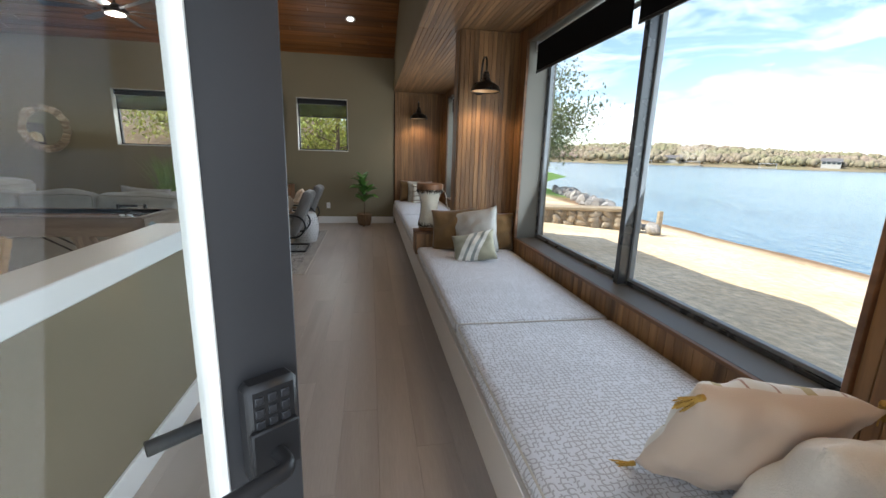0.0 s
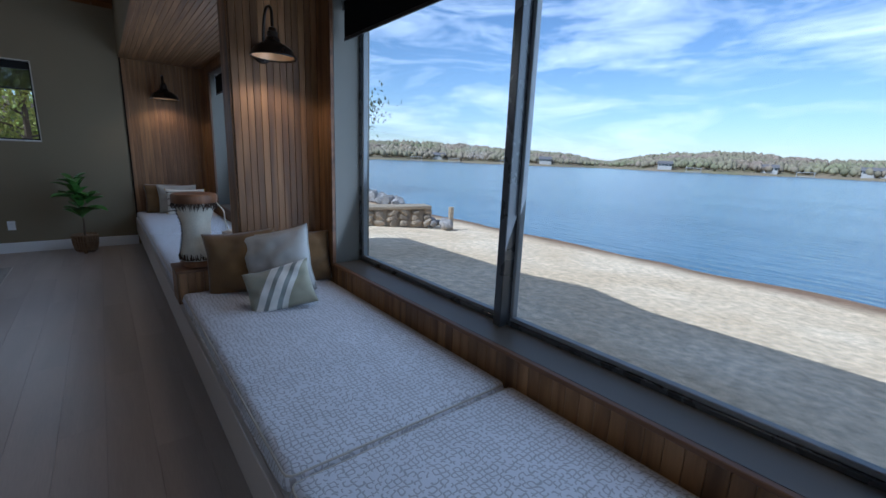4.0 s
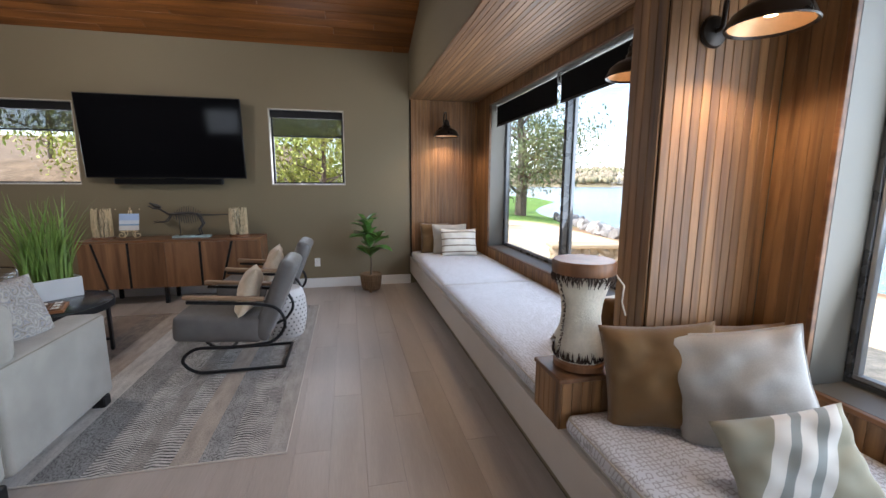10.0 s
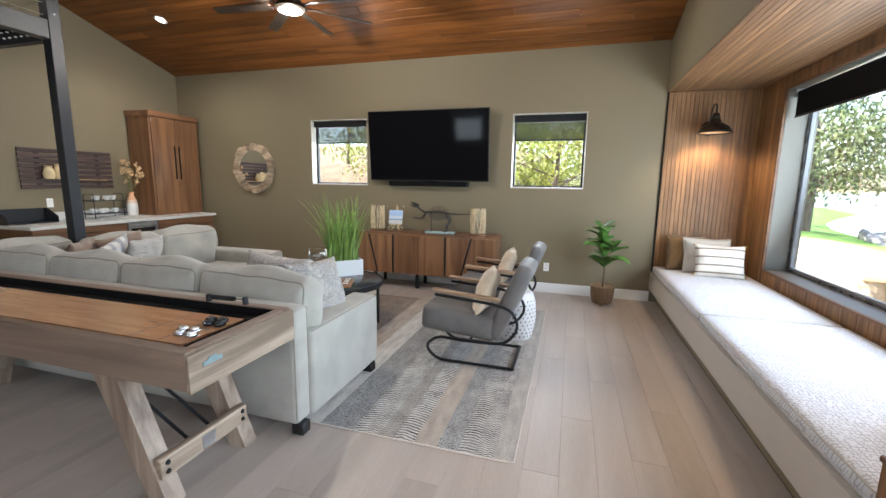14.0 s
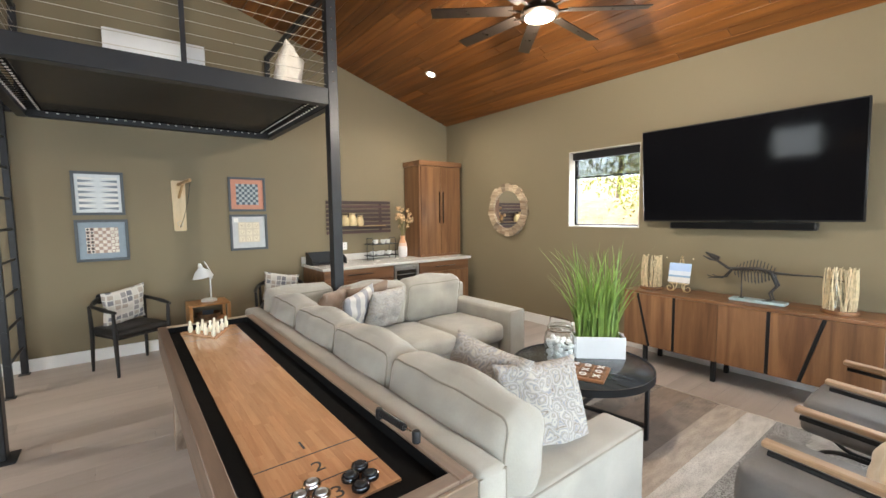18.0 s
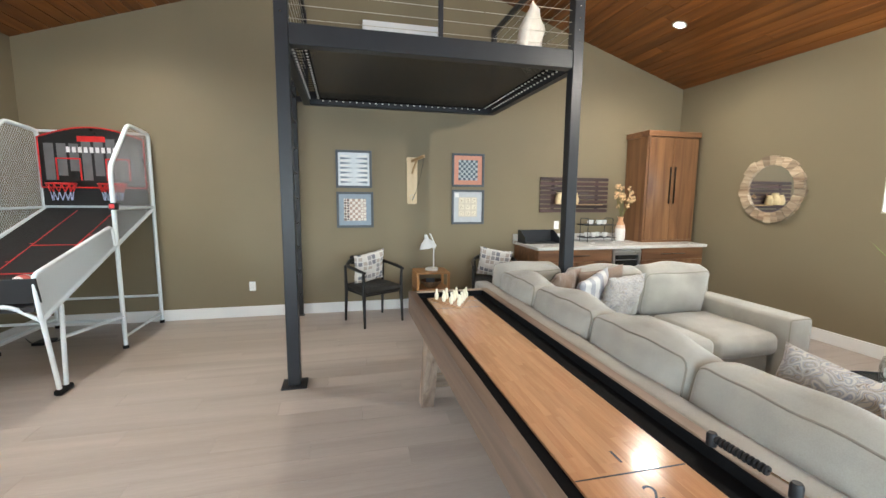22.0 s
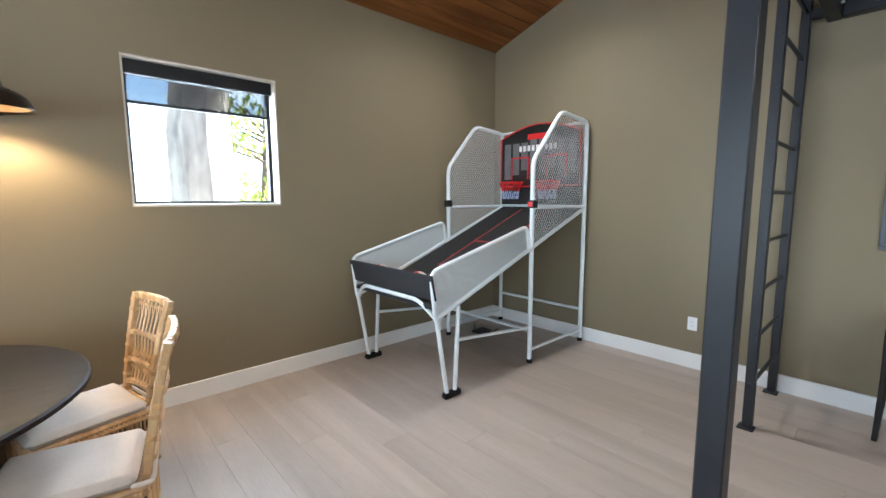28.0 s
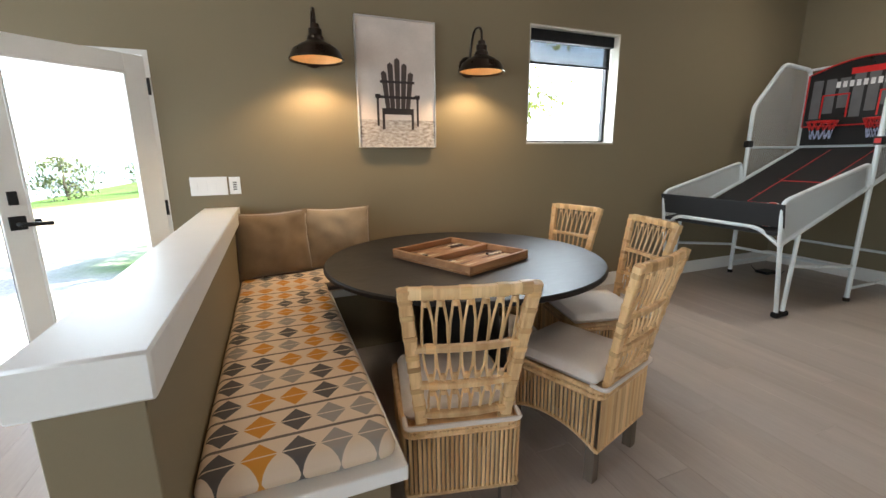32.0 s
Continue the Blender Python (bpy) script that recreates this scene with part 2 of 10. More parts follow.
def text(body, size, material, parent, m, name="lettering", label="", extrude=0.0008):
    cu = bpy.data.curves.new(name, "FONT")
    cu.body, cu.size, cu.extrude = body, size, extrude
    cu.align_x, cu.align_y = "CENTER", "CENTER"
    tmp = bpy.data.objects.new(name, cu)
    me = bpy.data.meshes.new_from_object(tmp)
    bpy.data.objects.remove(tmp)
    bpy.data.curves.remove(cu)
    me.materials.clear()
    me.materials.append(material)
    ob = new(name, me)
    ob.parent = parent
    ob.matrix_basis = m
    return tagged(ob, label)


# ---- materials ----
def shader(name):
    ma = bpy.data.materials.new(name)
    ma.use_nodes = True
    nt = ma.node_tree
    return ma, nt.nodes, nt.links, nt.nodes["Principled BSDF"]


def rgb(c):
    return (c[0], c[1], c[2], 1.0)


def surface(name, col, rough=0.5, metal=0.0, var=0.12, scale=6.0, fine=0.06, fine_scale=90.0, bump=0.05, bump_scale=200.0,
            stretch=(1, 1, 1), rand=0.0, island=False, col2=None, coat=0.0, sheen=0.0, rough_var=0.08, spec=0.5):
    """Paint, cloth, metal or stone: a base colour with variation at two scales, fine relief and uneven gloss."""
    ma, ns, ln, bsdf = shader(name)
    co = ns.new("ShaderNodeTexCoord")
    mp = ns.new("ShaderNodeMapping")
    mp.inputs["Scale"].default_value = stretch
    ln.new(co.outputs["Object"], mp.inputs["Vector"])
    big, small = ns.new("ShaderNodeTexNoise"), ns.new("ShaderNodeTexNoise")
    big.inputs["Scale"].default_value, big.inputs["Detail"].default_value = scale, 5
    small.inputs["Scale"].default_value, small.inputs["Detail"].default_value = fine_scale, 3
    ln.new(mp.outputs["Vector"], big.inputs["Vector"])
    ln.new(mp.outputs["Vector"], small.inputs["Vector"])
    mix = ns.new("ShaderNodeMix")
    mix.data_type = "RGBA"
    dark = col2 if col2 else [c * (1 - var) for c in col]
    light = col if col2 else [min(1, c * (1 + var)) for c in col]
    mix.inputs["A"].default_value, mix.inputs["B"].default_value = rgb(dark), rgb(light)
    ramp = ns.new("ShaderNodeMapRange")
    ramp.inputs["From Min"].default_value, ramp.inputs["From Max"].default_value = 0.3, 0.7
    ln.new(big.outputs["Fac"], ramp.inputs["Value"])
    ln.new(ramp.outputs["Result"], mix.inputs["Factor"])
    hsv = ns.new("ShaderNodeHueSaturation")
    ln.new(mix.outputs["Result"], hsv.inputs["Color"])
    val = ns.new("ShaderNodeMath")
    val.operation = "MULTIPLY_ADD"
    val.inputs[1].default_value, val.inputs[2].default_value = 2 * fine, 1 - fine
    ln.new(small.outputs["Fac"], val.inputs[0])
    last = val
    if rand:
        src = ns.new("ShaderNodeNewGeometry" if island else "ShaderNodeObjectInfo")
        add = ns.new("ShaderNodeMath")
        add.operation = "MULTIPLY_ADD"
        add.inputs[1].default_value, add.inputs[2].default_value = 2 * rand, 1 - rand
        ln.new(src.outputs["Random Per Island" if island else "Random"], add.inputs[0])
        mul = ns.new("ShaderNodeMath")
        mul.operation = "MULTIPLY"
        ln.new(val.outputs[0], mul.inputs[0])
        ln.new(add.outputs[0], mul.inputs[1])
        last = mul
    ln.new(last.outputs[0], hsv.inputs["Value"])
    ln.new(hsv.outputs["Color"], bsdf.inputs["Base Color"])
    rr = ns.new("ShaderNodeMapRange")
    rr.inputs["To Min"].default_value, rr.inputs["To Max"].default_value = max(0.02, rough - rough_var), min(1, rough + rough_var)
    ln.new(big.outputs["Fac"], rr.inputs["Value"])
    ln.new(rr.outputs["Result"], bsdf.inputs["Roughness"])
    bsdf.inputs["Metallic"].default_value = metal
    bsdf.inputs["Specular IOR Level"].default_value = spec
    bsdf.inputs["Coat Weight"].default_value = coat
    bsdf.inputs["Sheen Weight"].default_value = sheen
    if bump:
        bn = ns.new("ShaderNodeTexNoise")
        bn.inputs["Scale"].default_value, bn.inputs["Detail"].default_value = bump_scale, 4
        ln.new(mp.outputs["Vector"], bn.inputs["Vector"])
        bp = ns.new("ShaderNodeBump")
        bp.inputs["Strength"].default_value, bp.inputs["Distance"].default_value = bump, 0.01
        ln.new(bn.outputs["Fac"], bp.inputs["Height"])
        ln.new(bp.outputs["Normal"], bsdf.inputs["Normal"])
    return ma


def wood(name, light, dark, along="y", rough=0.5, rand=0.15, island=False, ring=9.0, grain=1.0, coat=0.0, bump=0.12, knots=0.0, third=None):
    """Sawn wood with grain along one axis; pieces differ in tone and in the grain that they show."""
    ma, ns, ln, bsdf = shader(name)
    co = ns.new("ShaderNodeTexCoord")
    src = ns.new("ShaderNodeNewGeometry" if island else "ShaderNodeObjectInfo")
    pick = src.outputs["Random Per Island" if island else "Random"]
    off = ns.new("ShaderNodeVectorMath")
    off.operation = "SCALE"
    off.inputs[0].default_value = (37.0, 53.0, 71.0)
    ln.new(pick, off.inputs["Scale"])
    add = ns.new("ShaderNodeVectorMath")
    add.operation = "ADD"
    ln.new(co.outputs["Object"], add.inputs[0])
    ln.new(off.outputs["Vector"], add.inputs[1])
    mp = ns.new("ShaderNodeMapping")
    mp.inputs["Scale"].default_value = {"x": (0.07, 1, 1), "y": (1, 0.07, 1), "z": (1, 1, 0.07)}[along]
    ln.new(add.outputs["Vector"], mp.inputs["Vector"])
    big, fibre = ns.new("ShaderNodeTexNoise"), ns.new("ShaderNodeTexNoise")
    big.inputs["Scale"].default_value, big.inputs["Detail"].default_value, big.inputs["Distortion"].default_value = ring, 6, 1.2
    fibre.inputs["Scale"].default_value, fibre.inputs["Detail"].default_value = 160, 3
    ln.new(mp.outputs["Vector"], big.inputs["Vector"])
    ln.new(mp.outputs["Vector"], fibre.inputs["Vector"])
    ramp = ns.new("ShaderNodeValToRGB")
    ramp.color_ramp.elements[0].position, ramp.color_ramp.elements[1].position = 0.32, 0.68
    ramp.color_ramp.elements[0].color, ramp.color_ramp.elements[1].color = rgb(dark), rgb(light)
    if third:
        mid = ramp.color_ramp.elements.new(0.5)
        mid.color = rgb(third)
    ln.new(big.outputs["Fac"], ramp.inputs["Fac"])
    hsv = ns.new("ShaderNodeHueSaturation")
    ln.new(ramp.outputs["Color"], hsv.inputs["Color"])
    tone = ns.new("ShaderNodeMath")
    tone.operation = "MULTIPLY_ADD"
    tone.inputs[1].default_value, tone.inputs[2].default_value = 2 * rand, 1 - rand
    ln.new(pick, tone.inputs[0])
    fib = ns.new("ShaderNodeMath")
    fib.operation = "MULTIPLY_ADD"
    fib.inputs[1].default_value, fib.inputs[2].default_value = 0.36 * grain, 1 - 0.18 * grain
    ln.new(fibre.outputs["Fac"], fib.inputs[0])
    mul = ns.new("ShaderNodeMath")
    mul.operation = "MULTIPLY"
    ln.new(tone.outputs[0], mul.inputs[0])
    ln.new(fib.outputs[0], mul.inputs[1])
    ln.new(mul.outputs[0], hsv.inputs["Value"])
    ln.new(hsv.outputs["Color"], bsdf.inputs["Base Color"])
    rr = ns.new("ShaderNodeMapRange")
    rr.inputs["To Min"].default_value, rr.inputs["To Max"].default_value = rough - 0.08, min(1, rough + 0.12)
    ln.new(fibre.outputs["Fac"], rr.inputs["Value"])
    ln.new(rr.outputs["Result"], bsdf.inputs["Roughness"])
    bsdf.inputs["Coat Weight"].default_value = coat
    bp = ns.new("ShaderNodeBump")
    bp.inputs["Strength"].default_value, bp.inputs["Distance"].default_value = bump, 0.004
    ln.new(fibre.outputs["Fac"], bp.inputs["Height"])
    ln.new(bp.outputs["Normal"], bsdf.inputs["Normal"])
    return ma


def glow(name, col, strength):
    ma, ns, ln, bsdf = shader(name)
    bsdf.inputs["Base Color"].default_value = rgb(col)
    bsdf.inputs["Emission Color"].default_value = rgb(col)
    bsdf.inputs["Emission Strength"].default_value = strength
    return ma


def glass(name, tint=(0.97, 0.985, 0.98), rough=0.0, base=0.015):
    """Clear glass: see-through, with a reflection that grows towards grazing angles."""
    ma, ns, ln, bsdf = shader(name)
    ns.remove(bsdf)
    out = ns["Material Output"]
    tr, gl, mx, lw = ns.new("ShaderNodeBsdfTransparent"), ns.new("ShaderNodeBsdfGlossy"), ns.new("ShaderNodeMixShader"), ns.new("ShaderNodeLayerWeight")
    tr.inputs["Color"].default_value = rgb(tint)
    gl.inputs["Roughness"].default_value = rough
    lw.inputs["Blend"].default_value = 0.5
    pw, ma2 = ns.new("ShaderNodeMath"), ns.new("ShaderNodeMath")
    pw.operation, ma2.operation = "POWER", "MULTIPLY_ADD"
    pw.inputs[1].default_value = 5.0
    ma2.inputs[1].default_value, ma2.inputs[2].default_value = 0.8, base
    ln.new(lw.outputs["Facing"], pw.inputs[0])
    ln.new(pw.outputs[0], ma2.inputs[0])
    ln.new(ma2.outputs[0], mx.inputs["Fac"])
    ln.new(tr.outputs["BSDF"], mx.inputs[1])
    ln.new(gl.outputs["BSDF"], mx.inputs[2])
    ln.new(mx.outputs["Shader"], out.inputs["Surface"])
    return ma


def maze_cloth(name, ground, line, size, width=0.14, rough=0.85, bump=0.3):
    """Woven cloth with a maze of short raised lines: quarter arcs that turn from cell to cell."""
    ma, ns, ln, bsdf = shader(name)
    co = ns.new("ShaderNodeTexCoord")

    def vec(op, *ins):
        nd = ns.new("ShaderNodeVectorMath")
        nd.operation = op
        for k, v in enumerate(ins):
            if isinstance(v, tuple):
                nd.inputs[k].default_value = v
            else:
                ln.new(v, nd.inputs[k])
        return nd

    def calc(op, *ins):
        nd = ns.new("ShaderNodeMath")
        nd.operation = op
        for k, v in enumerate(ins):
            if isinstance(v, (int, float)):
                nd.inputs[k].default_value = v
            else:
                ln.new(v, nd.inputs[k])
        return nd.outputs[0]

    def noise(scale):
        nz = ns.new("ShaderNodeTexNoise")
        nz.inputs["Scale"].default_value = scale
        ln.new(co.outputs["Object"], nz.inputs["Vector"])
        return nz

    sway = vec("MULTIPLY_ADD", noise(13.0).outputs["Color"], (0.04, 0.04, 0.0), co.outputs["Object"]).outputs[0]
    flat_at = vec("MULTIPLY", sway, (1 / size, 1 / size, 0.0)).outputs[0]
    cell, inner = vec("FLOOR", flat_at).outputs[0], ns.new("ShaderNodeSeparateXYZ")
    ln.new(vec("FRACTION", flat_at).outputs[0], inner.inputs[0])
    pick = ns.new("ShaderNodeTexWhiteNoise")
    ln.new(cell, pick.inputs["Vector"])
    flip = calc("GREATER_THAN", pick.outputs["Value"], 0.5)
    u, v = calc("ABSOLUTE", calc("SUBTRACT", flip, inner.outputs["X"])), inner.outputs["Y"]
    far_u, far_v = calc("SUBTRACT", 1.0, u), calc("SUBTRACT", 1.0, v)
    bend = lambda a, b: calc("POWER", calc("ADD", calc("POWER", a, 3.0), calc("POWER", b, 3.0)), 0.3333)
    gap = ns.new("ShaderNodeSeparateColor")
    ln.new(pick.outputs["Color"], gap.inputs[0])
    near = calc("ADD", bend(u, v), calc("GREATER_THAN", gap.outputs["Green"], 0.80))
    far = calc("ADD", bend(far_u, far_v), calc("GREATER_THAN", gap.outputs["Blue"], 0.80))
    d = calc("MINIMUM", calc("ABSOLUTE", calc("SUBTRACT", near, 0.5)), calc("ABSOLUTE", calc("SUBTRACT", far, 0.5)))
    st = ns.new("ShaderNodeMapRange")
    st.inputs["From Min"].default_value, st.inputs["From Max"].default_value = width + 0.07, width
    ln.new(d, st.inputs["Value"])
    cm, hsv = ns.new("ShaderNodeMix"), ns.new("ShaderNodeHueSaturation")
    cm.data_type = "RGBA"
    cm.inputs["A"].default_value, cm.inputs["B"].default_value = rgb(ground), rgb(line)
    ln.new(st.outputs["Result"], cm.inputs["Factor"])
    ln.new(cm.outputs["Result"], hsv.inputs["Color"])
    ln.new(calc("MULTIPLY_ADD", noise(3.0).outputs["Fac"], 0.24, 0.86), hsv.inputs["Value"])
    ln.new(hsv.outputs["Color"], bsdf.inputs["Base Color"])
    bsdf.inputs["Roughness"].default_value = rough
    bp = ns.new("ShaderNodeBump")
    bp.inputs["Strength"].default_value, bp.inputs["Distance"].default_value = bump, 0.004
    ln.new(calc("MULTIPLY_ADD", noise(500.0).outputs["Fac"], 0.4, calc("SUBTRACT", 1.0, st.outputs["Result"])), bp.inputs["Height"])
    ln.new(bp.outputs["Normal"], bsdf.inputs["Normal"])
    return ma


def bands(name, cols, stops, axis="x", span=0.5, rough=0.9, bump=0.25, bump_scale=400, shear=0.0):
    """Cloth with woven stripes of several colours across one axis."""
    ma, ns, ln, bsdf = shader(name)
    co, sep = ns.new("ShaderNodeTexCoord"), ns.new("ShaderNodeSeparateXYZ")
    ln.new(co.outputs["Object"], sep.inputs[0])
    mr = ns.new("ShaderNodeMapRange")
    mr.inputs["From Min"].default_value, mr.inputs["From Max"].default_value = -span / 2, span / 2
    lean = ns.new("ShaderNodeMath")
    lean.operation = "MULTIPLY_ADD"
    lean.inputs[1].default_value = shear
    ln.new(sep.outputs["Z"], lean.inputs[0])
    ln.new(sep.outputs[axis.upper()], lean.inputs[2])
    ln.new(lean.outputs[0], mr.inputs["Value"])
    ramp = ns.new("ShaderNodeValToRGB")
    ramp.color_ramp.interpolation = "CONSTANT"
    el = ramp.color_ramp.elements
    while len(el) < len(cols):
        el.new(0.5)
    for e, c, s in zip(el, cols, stops):
        e.position = s
    for e, c in zip(el, cols):
        e.color = rgb(c)
    ln.new(mr.outputs["Result"], ramp.inputs["Fac"])
    nz = ns.new("ShaderNodeTexNoise")
    nz.inputs["Scale"].default_value, nz.inputs["Detail"].default_value = bump_scale, 2
    ln.new(co.outputs["Object"], nz.inputs["Vector"])
    big = ns.new("ShaderNodeTexNoise")
    big.inputs["Scale"].default_value = 7
    ln.new(co.outputs["Object"], big.inputs["Vector"])
    hsv, vr = ns.new("ShaderNodeHueSaturation"), ns.new("ShaderNodeMapRange")
    vr.inputs["To Min"].default_value, vr.inputs["To Max"].default_value = 0.82, 1.16
    ln.new(big.outputs["Fac"], vr.inputs["Value"])
    ln.new(vr.outputs["Result"], hsv.inputs["Value"])
    ln.new(ramp.outputs["Color"], hsv.inputs["Color"])
    ln.new(hsv.outputs["Color"], bsdf.inputs["Base Color"])
    bsdf.inputs["Roughness"].default_value = rough
    bsdf.inputs["Sheen Weight"].default_value = 0.2
    bp = ns.new("ShaderNodeBump")
    bp.inputs["Strength"].default_value, bp.inputs["Distance"].default_value = bump, 0.004
    ln.new(nz.outputs["Fac"], bp.inputs["Height"])
    ln.new(bp.outputs["Normal"], bsdf.inputs["Normal"])
    return ma


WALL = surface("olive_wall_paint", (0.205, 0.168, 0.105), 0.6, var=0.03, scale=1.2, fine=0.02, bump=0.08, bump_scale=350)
WHITE = surface("white_trim_paint", (0.78, 0.78, 0.76), 0.4, var=0.02, fine=0.02, bump=0.03)
CEILING_WOOD = wood("stained_pine_ceiling", (0.25, 0.092, 0.021), (0.115, 0.036, 0.0075), "x", 0.38, 0.22, True, 7.0)
BEAD = wood("walnut_stained_beadboard", (0.31, 0.162, 0.064), (0.11, 0.053, 0.021), "z", 0.5, 0.22, False, 10.0)
SOFFIT_WOOD = wood("walnut_stained_soffit", (0.30, 0.16, 0.07), (0.12, 0.058, 0.025), "y", 0.45, 0.2, True, 10.0)
SILL_WOOD = wood("walnut_stained_rail", (0.22, 0.105, 0.045), (0.10, 0.045, 0.02), "y", 0.5, 0.2, False, 10.0)
FLOOR_WOOD = wood("greige_oak_plank", (0.435, 0.378, 0.332), (0.36, 0.308, 0.266), "y", 0.38, 0.05, False, 4.0, 0.7, bump=0.05)
REVEAL = surface("taupe_window_reveal", (0.17, 0.158, 0.128), 0.5, var=0.03, fine=0.02, bump=0.03)
BLACK_METAL = surface("black_powder_coat", (0.016, 0.016, 0.017), 0.42, 0.0, 0.1, 12, 0.1, bump=0.06, bump_scale=500)
CHARCOAL_STEEL = surface("charcoal_painted_steel", (0.021, 0.022, 0.025), 0.40, 0.0, 0.1, 6, 0.06, bump=0.04, bump_scale=400)
GLASS = glass("window_glass")
SASH_GREY = surface("grey_anodised_sash", (0.24, 0.25, 0.26), 0.4, 0.0, 0.05, 8, bump=0.02)
SHADE_CLOTH = surface("black_roller_shade", (0.006, 0.006, 0.0065), 0.85, bump=0.1, bump_scale=900)
DARK = surface("dark_void_paint", (0.02, 0.018, 0.016), 0.8)

BENCH_CLOTH = maze_cloth("maze_pattern_cushion_cloth", (0.60, 0.61, 0.645), (0.38, 0.38, 0.39), 0.0205, 0.08, bump=0.3)
WINDOW_FRAME = surface("dark_bronze_window_frame", (0.045, 0.048, 0.052), 0.28, 0.0, 0.05, 8, bump=0.02, spec=0.7)
PALE_REVEAL = surface("cream_painted_reveal", (0.50, 0.47, 0.40), 0.5, var=0.05, fine=0.02, bump=0.03)
BENCH_PAINT = surface("warm_grey_bench_paint", (0.52, 0.47, 0.42), 0.45, var=0.03, fine=0.02, bump=0.03)
LINEN = surface("natural_linen", (0.43, 0.40, 0.345), 0.95, var=0.08, scale=5, bump=0.35, bump_scale=260, sheen=0.2)
CREAM_CLOTH = surface("cream_cotton", (0.66, 0.60, 0.52), 0.95, var=0.08, scale=6, bump=0.35, bump_scale=220, sheen=0.2)
BROWN_CLOTH = surface("caramel_brown_cloth", (0.15, 0.08, 0.024), 0.9, var=0.15, scale=7, bump=0.25, bump_scale=300, sheen=0.3)
MUSTARD = surface("mustard_tassel_yarn", (0.42, 0.25, 0.05), 0.95, var=0.25, scale=40, bump=0.5, bump_scale=300)
SOFA_CLOTH = surface("light_greige_sofa_cloth", (0.35, 0.33, 0.285), 0.95, var=0.12, scale=5, fine=0.16, fine_scale=260, bump=0.3, bump_scale=500, sheen=0.25)
CHROME = surface("polished_chrome", (0.72, 0.72, 0.72), 0.12, 1.0, 0.05, 20, bump=0.0)
STEEL = surface("brushed_steel", (0.55, 0.55, 0.55), 0.3, 1.0, 0.08, 20, bump=0.03)
BRASS_GLOW = glow("warm_lamp_bulb", (1.0, 0.72, 0.38), 6.0)
CAN_GLOW = glow("recessed_lamp_diffuser", (1.0, 0.95, 0.88), 3.0)
BRONZE = surface("oil_rubbed_bronze", (0.028, 0.02, 0.015), 0.3, 0.6, 0.2, 14, bump=0.02)
BRONZE_IN = surface("copper_lined_shade", (0.62, 0.40, 0.22), 0.4, 0.3, 0.1, 12, bump=0.02)
HIDE = surface("pale_goat_hide", (0.62, 0.57, 0.46), 0.75, var=0.2, scale=6, fine=0.12, bump=0.4, bump_scale=120)
HIDE_DARK = surface("dark_hide_fringe", (0.05, 0.03, 0.02), 0.9, var=0.4, scale=60, bump=0.8, bump_scale=200)
DRUM_TOP = wood("brown_drum_wood", (0.26, 0.12, 0.05), (0.12, 0.05, 0.02), "z", 0.45, 0.1)
WALNUT = wood("walnut_veneer", (0.27, 0.135, 0.06), (0.13, 0.058, 0.026), "z", 0.38, 0.14, False, 8.0)
WALNUT_X = wood("walnut_veneer_long", (0.25, 0.12, 0.055), (0.12, 0.055, 0.025), "x", 0.38, 0.1, False, 8.0)
WALNUT_Y = wood("walnut_veneer_cross", (0.25, 0.12, 0.055), (0.12, 0.055, 0.025), "y", 0.38, 0.1, False, 8.0)
OAK_RUSTIC = wood("weathered_oak_cabinet", (0.42, 0.325, 0.245), (0.15, 0.10, 0.07), "x", 0.55, 0.12, False, 9.0, 1.2)
OAK_RUSTIC_Z = wood("weathered_oak_leg", (0.42, 0.325, 0.245), (0.15, 0.10, 0.07), "z", 0.55, 0.12, False, 9.0, 1.2)
BLACK_LACQUER = surface("black_lacquer", (0.01, 0.01, 0.01), 0.3, bump=0.0)
BLACK_PLASTIC = surface("black_plastic", (0.014, 0.014, 0.015), 0.4, bump=0.03)
WHITE_PLASTIC = surface("white_plastic", (0.8, 0.8, 0.79), 0.35, var=0.02, fine=0.01, bump=0.0)
WHITE_TUBE = surface("white_enamelled_tube", (0.72, 0.77, 0.78), 0.3, var=0.04, fine=0.03, bump=0.0)
LEAF = surface("fiddle_leaf_green", (0.07, 0.16, 0.03), 0.35, var=0.35, scale=14, bump=0.15, bump_scale=60, rand=0.3, island=True)
GRASS_LEAF = surface("faux_grass_green", (0.15, 0.235, 0.05), 0.5, var=0.35, scale=10, bump=0.1, rand=0.35, island=True)
MIRROR = surface("mirror_silver", (0.85, 0.86, 0.86), 0.02, 1.0, 0.0, 5, 0.0, bump=0.0, rough_var=0.0)
SCREEN = surface("black_glass_screen", (0.004, 0.004, 0.005), 0.04, bump=0.0, spec=0.05, var=0.0)
GREY_LEATHER = surface("grey_leather", (0.145, 0.137, 0.13), 0.5, var=0.12, scale=9, bump=0.25, bump_scale=220)
RUBBER = surface("black_rubber", (0.012, 0.012, 0.012), 0.8)
RATTAN = wood("honey_rattan", (0.72, 0.50, 0.26), (0.46, 0.26, 0.11), "z", 0.45, 0.22, False, 14.0)
BLACK_OAK = wood("black_stained_oak", (0.018, 0.016, 0.016), (0.008, 0.007, 0.007), "x", 0.42, 0.1, False, 12.0, 1.4)

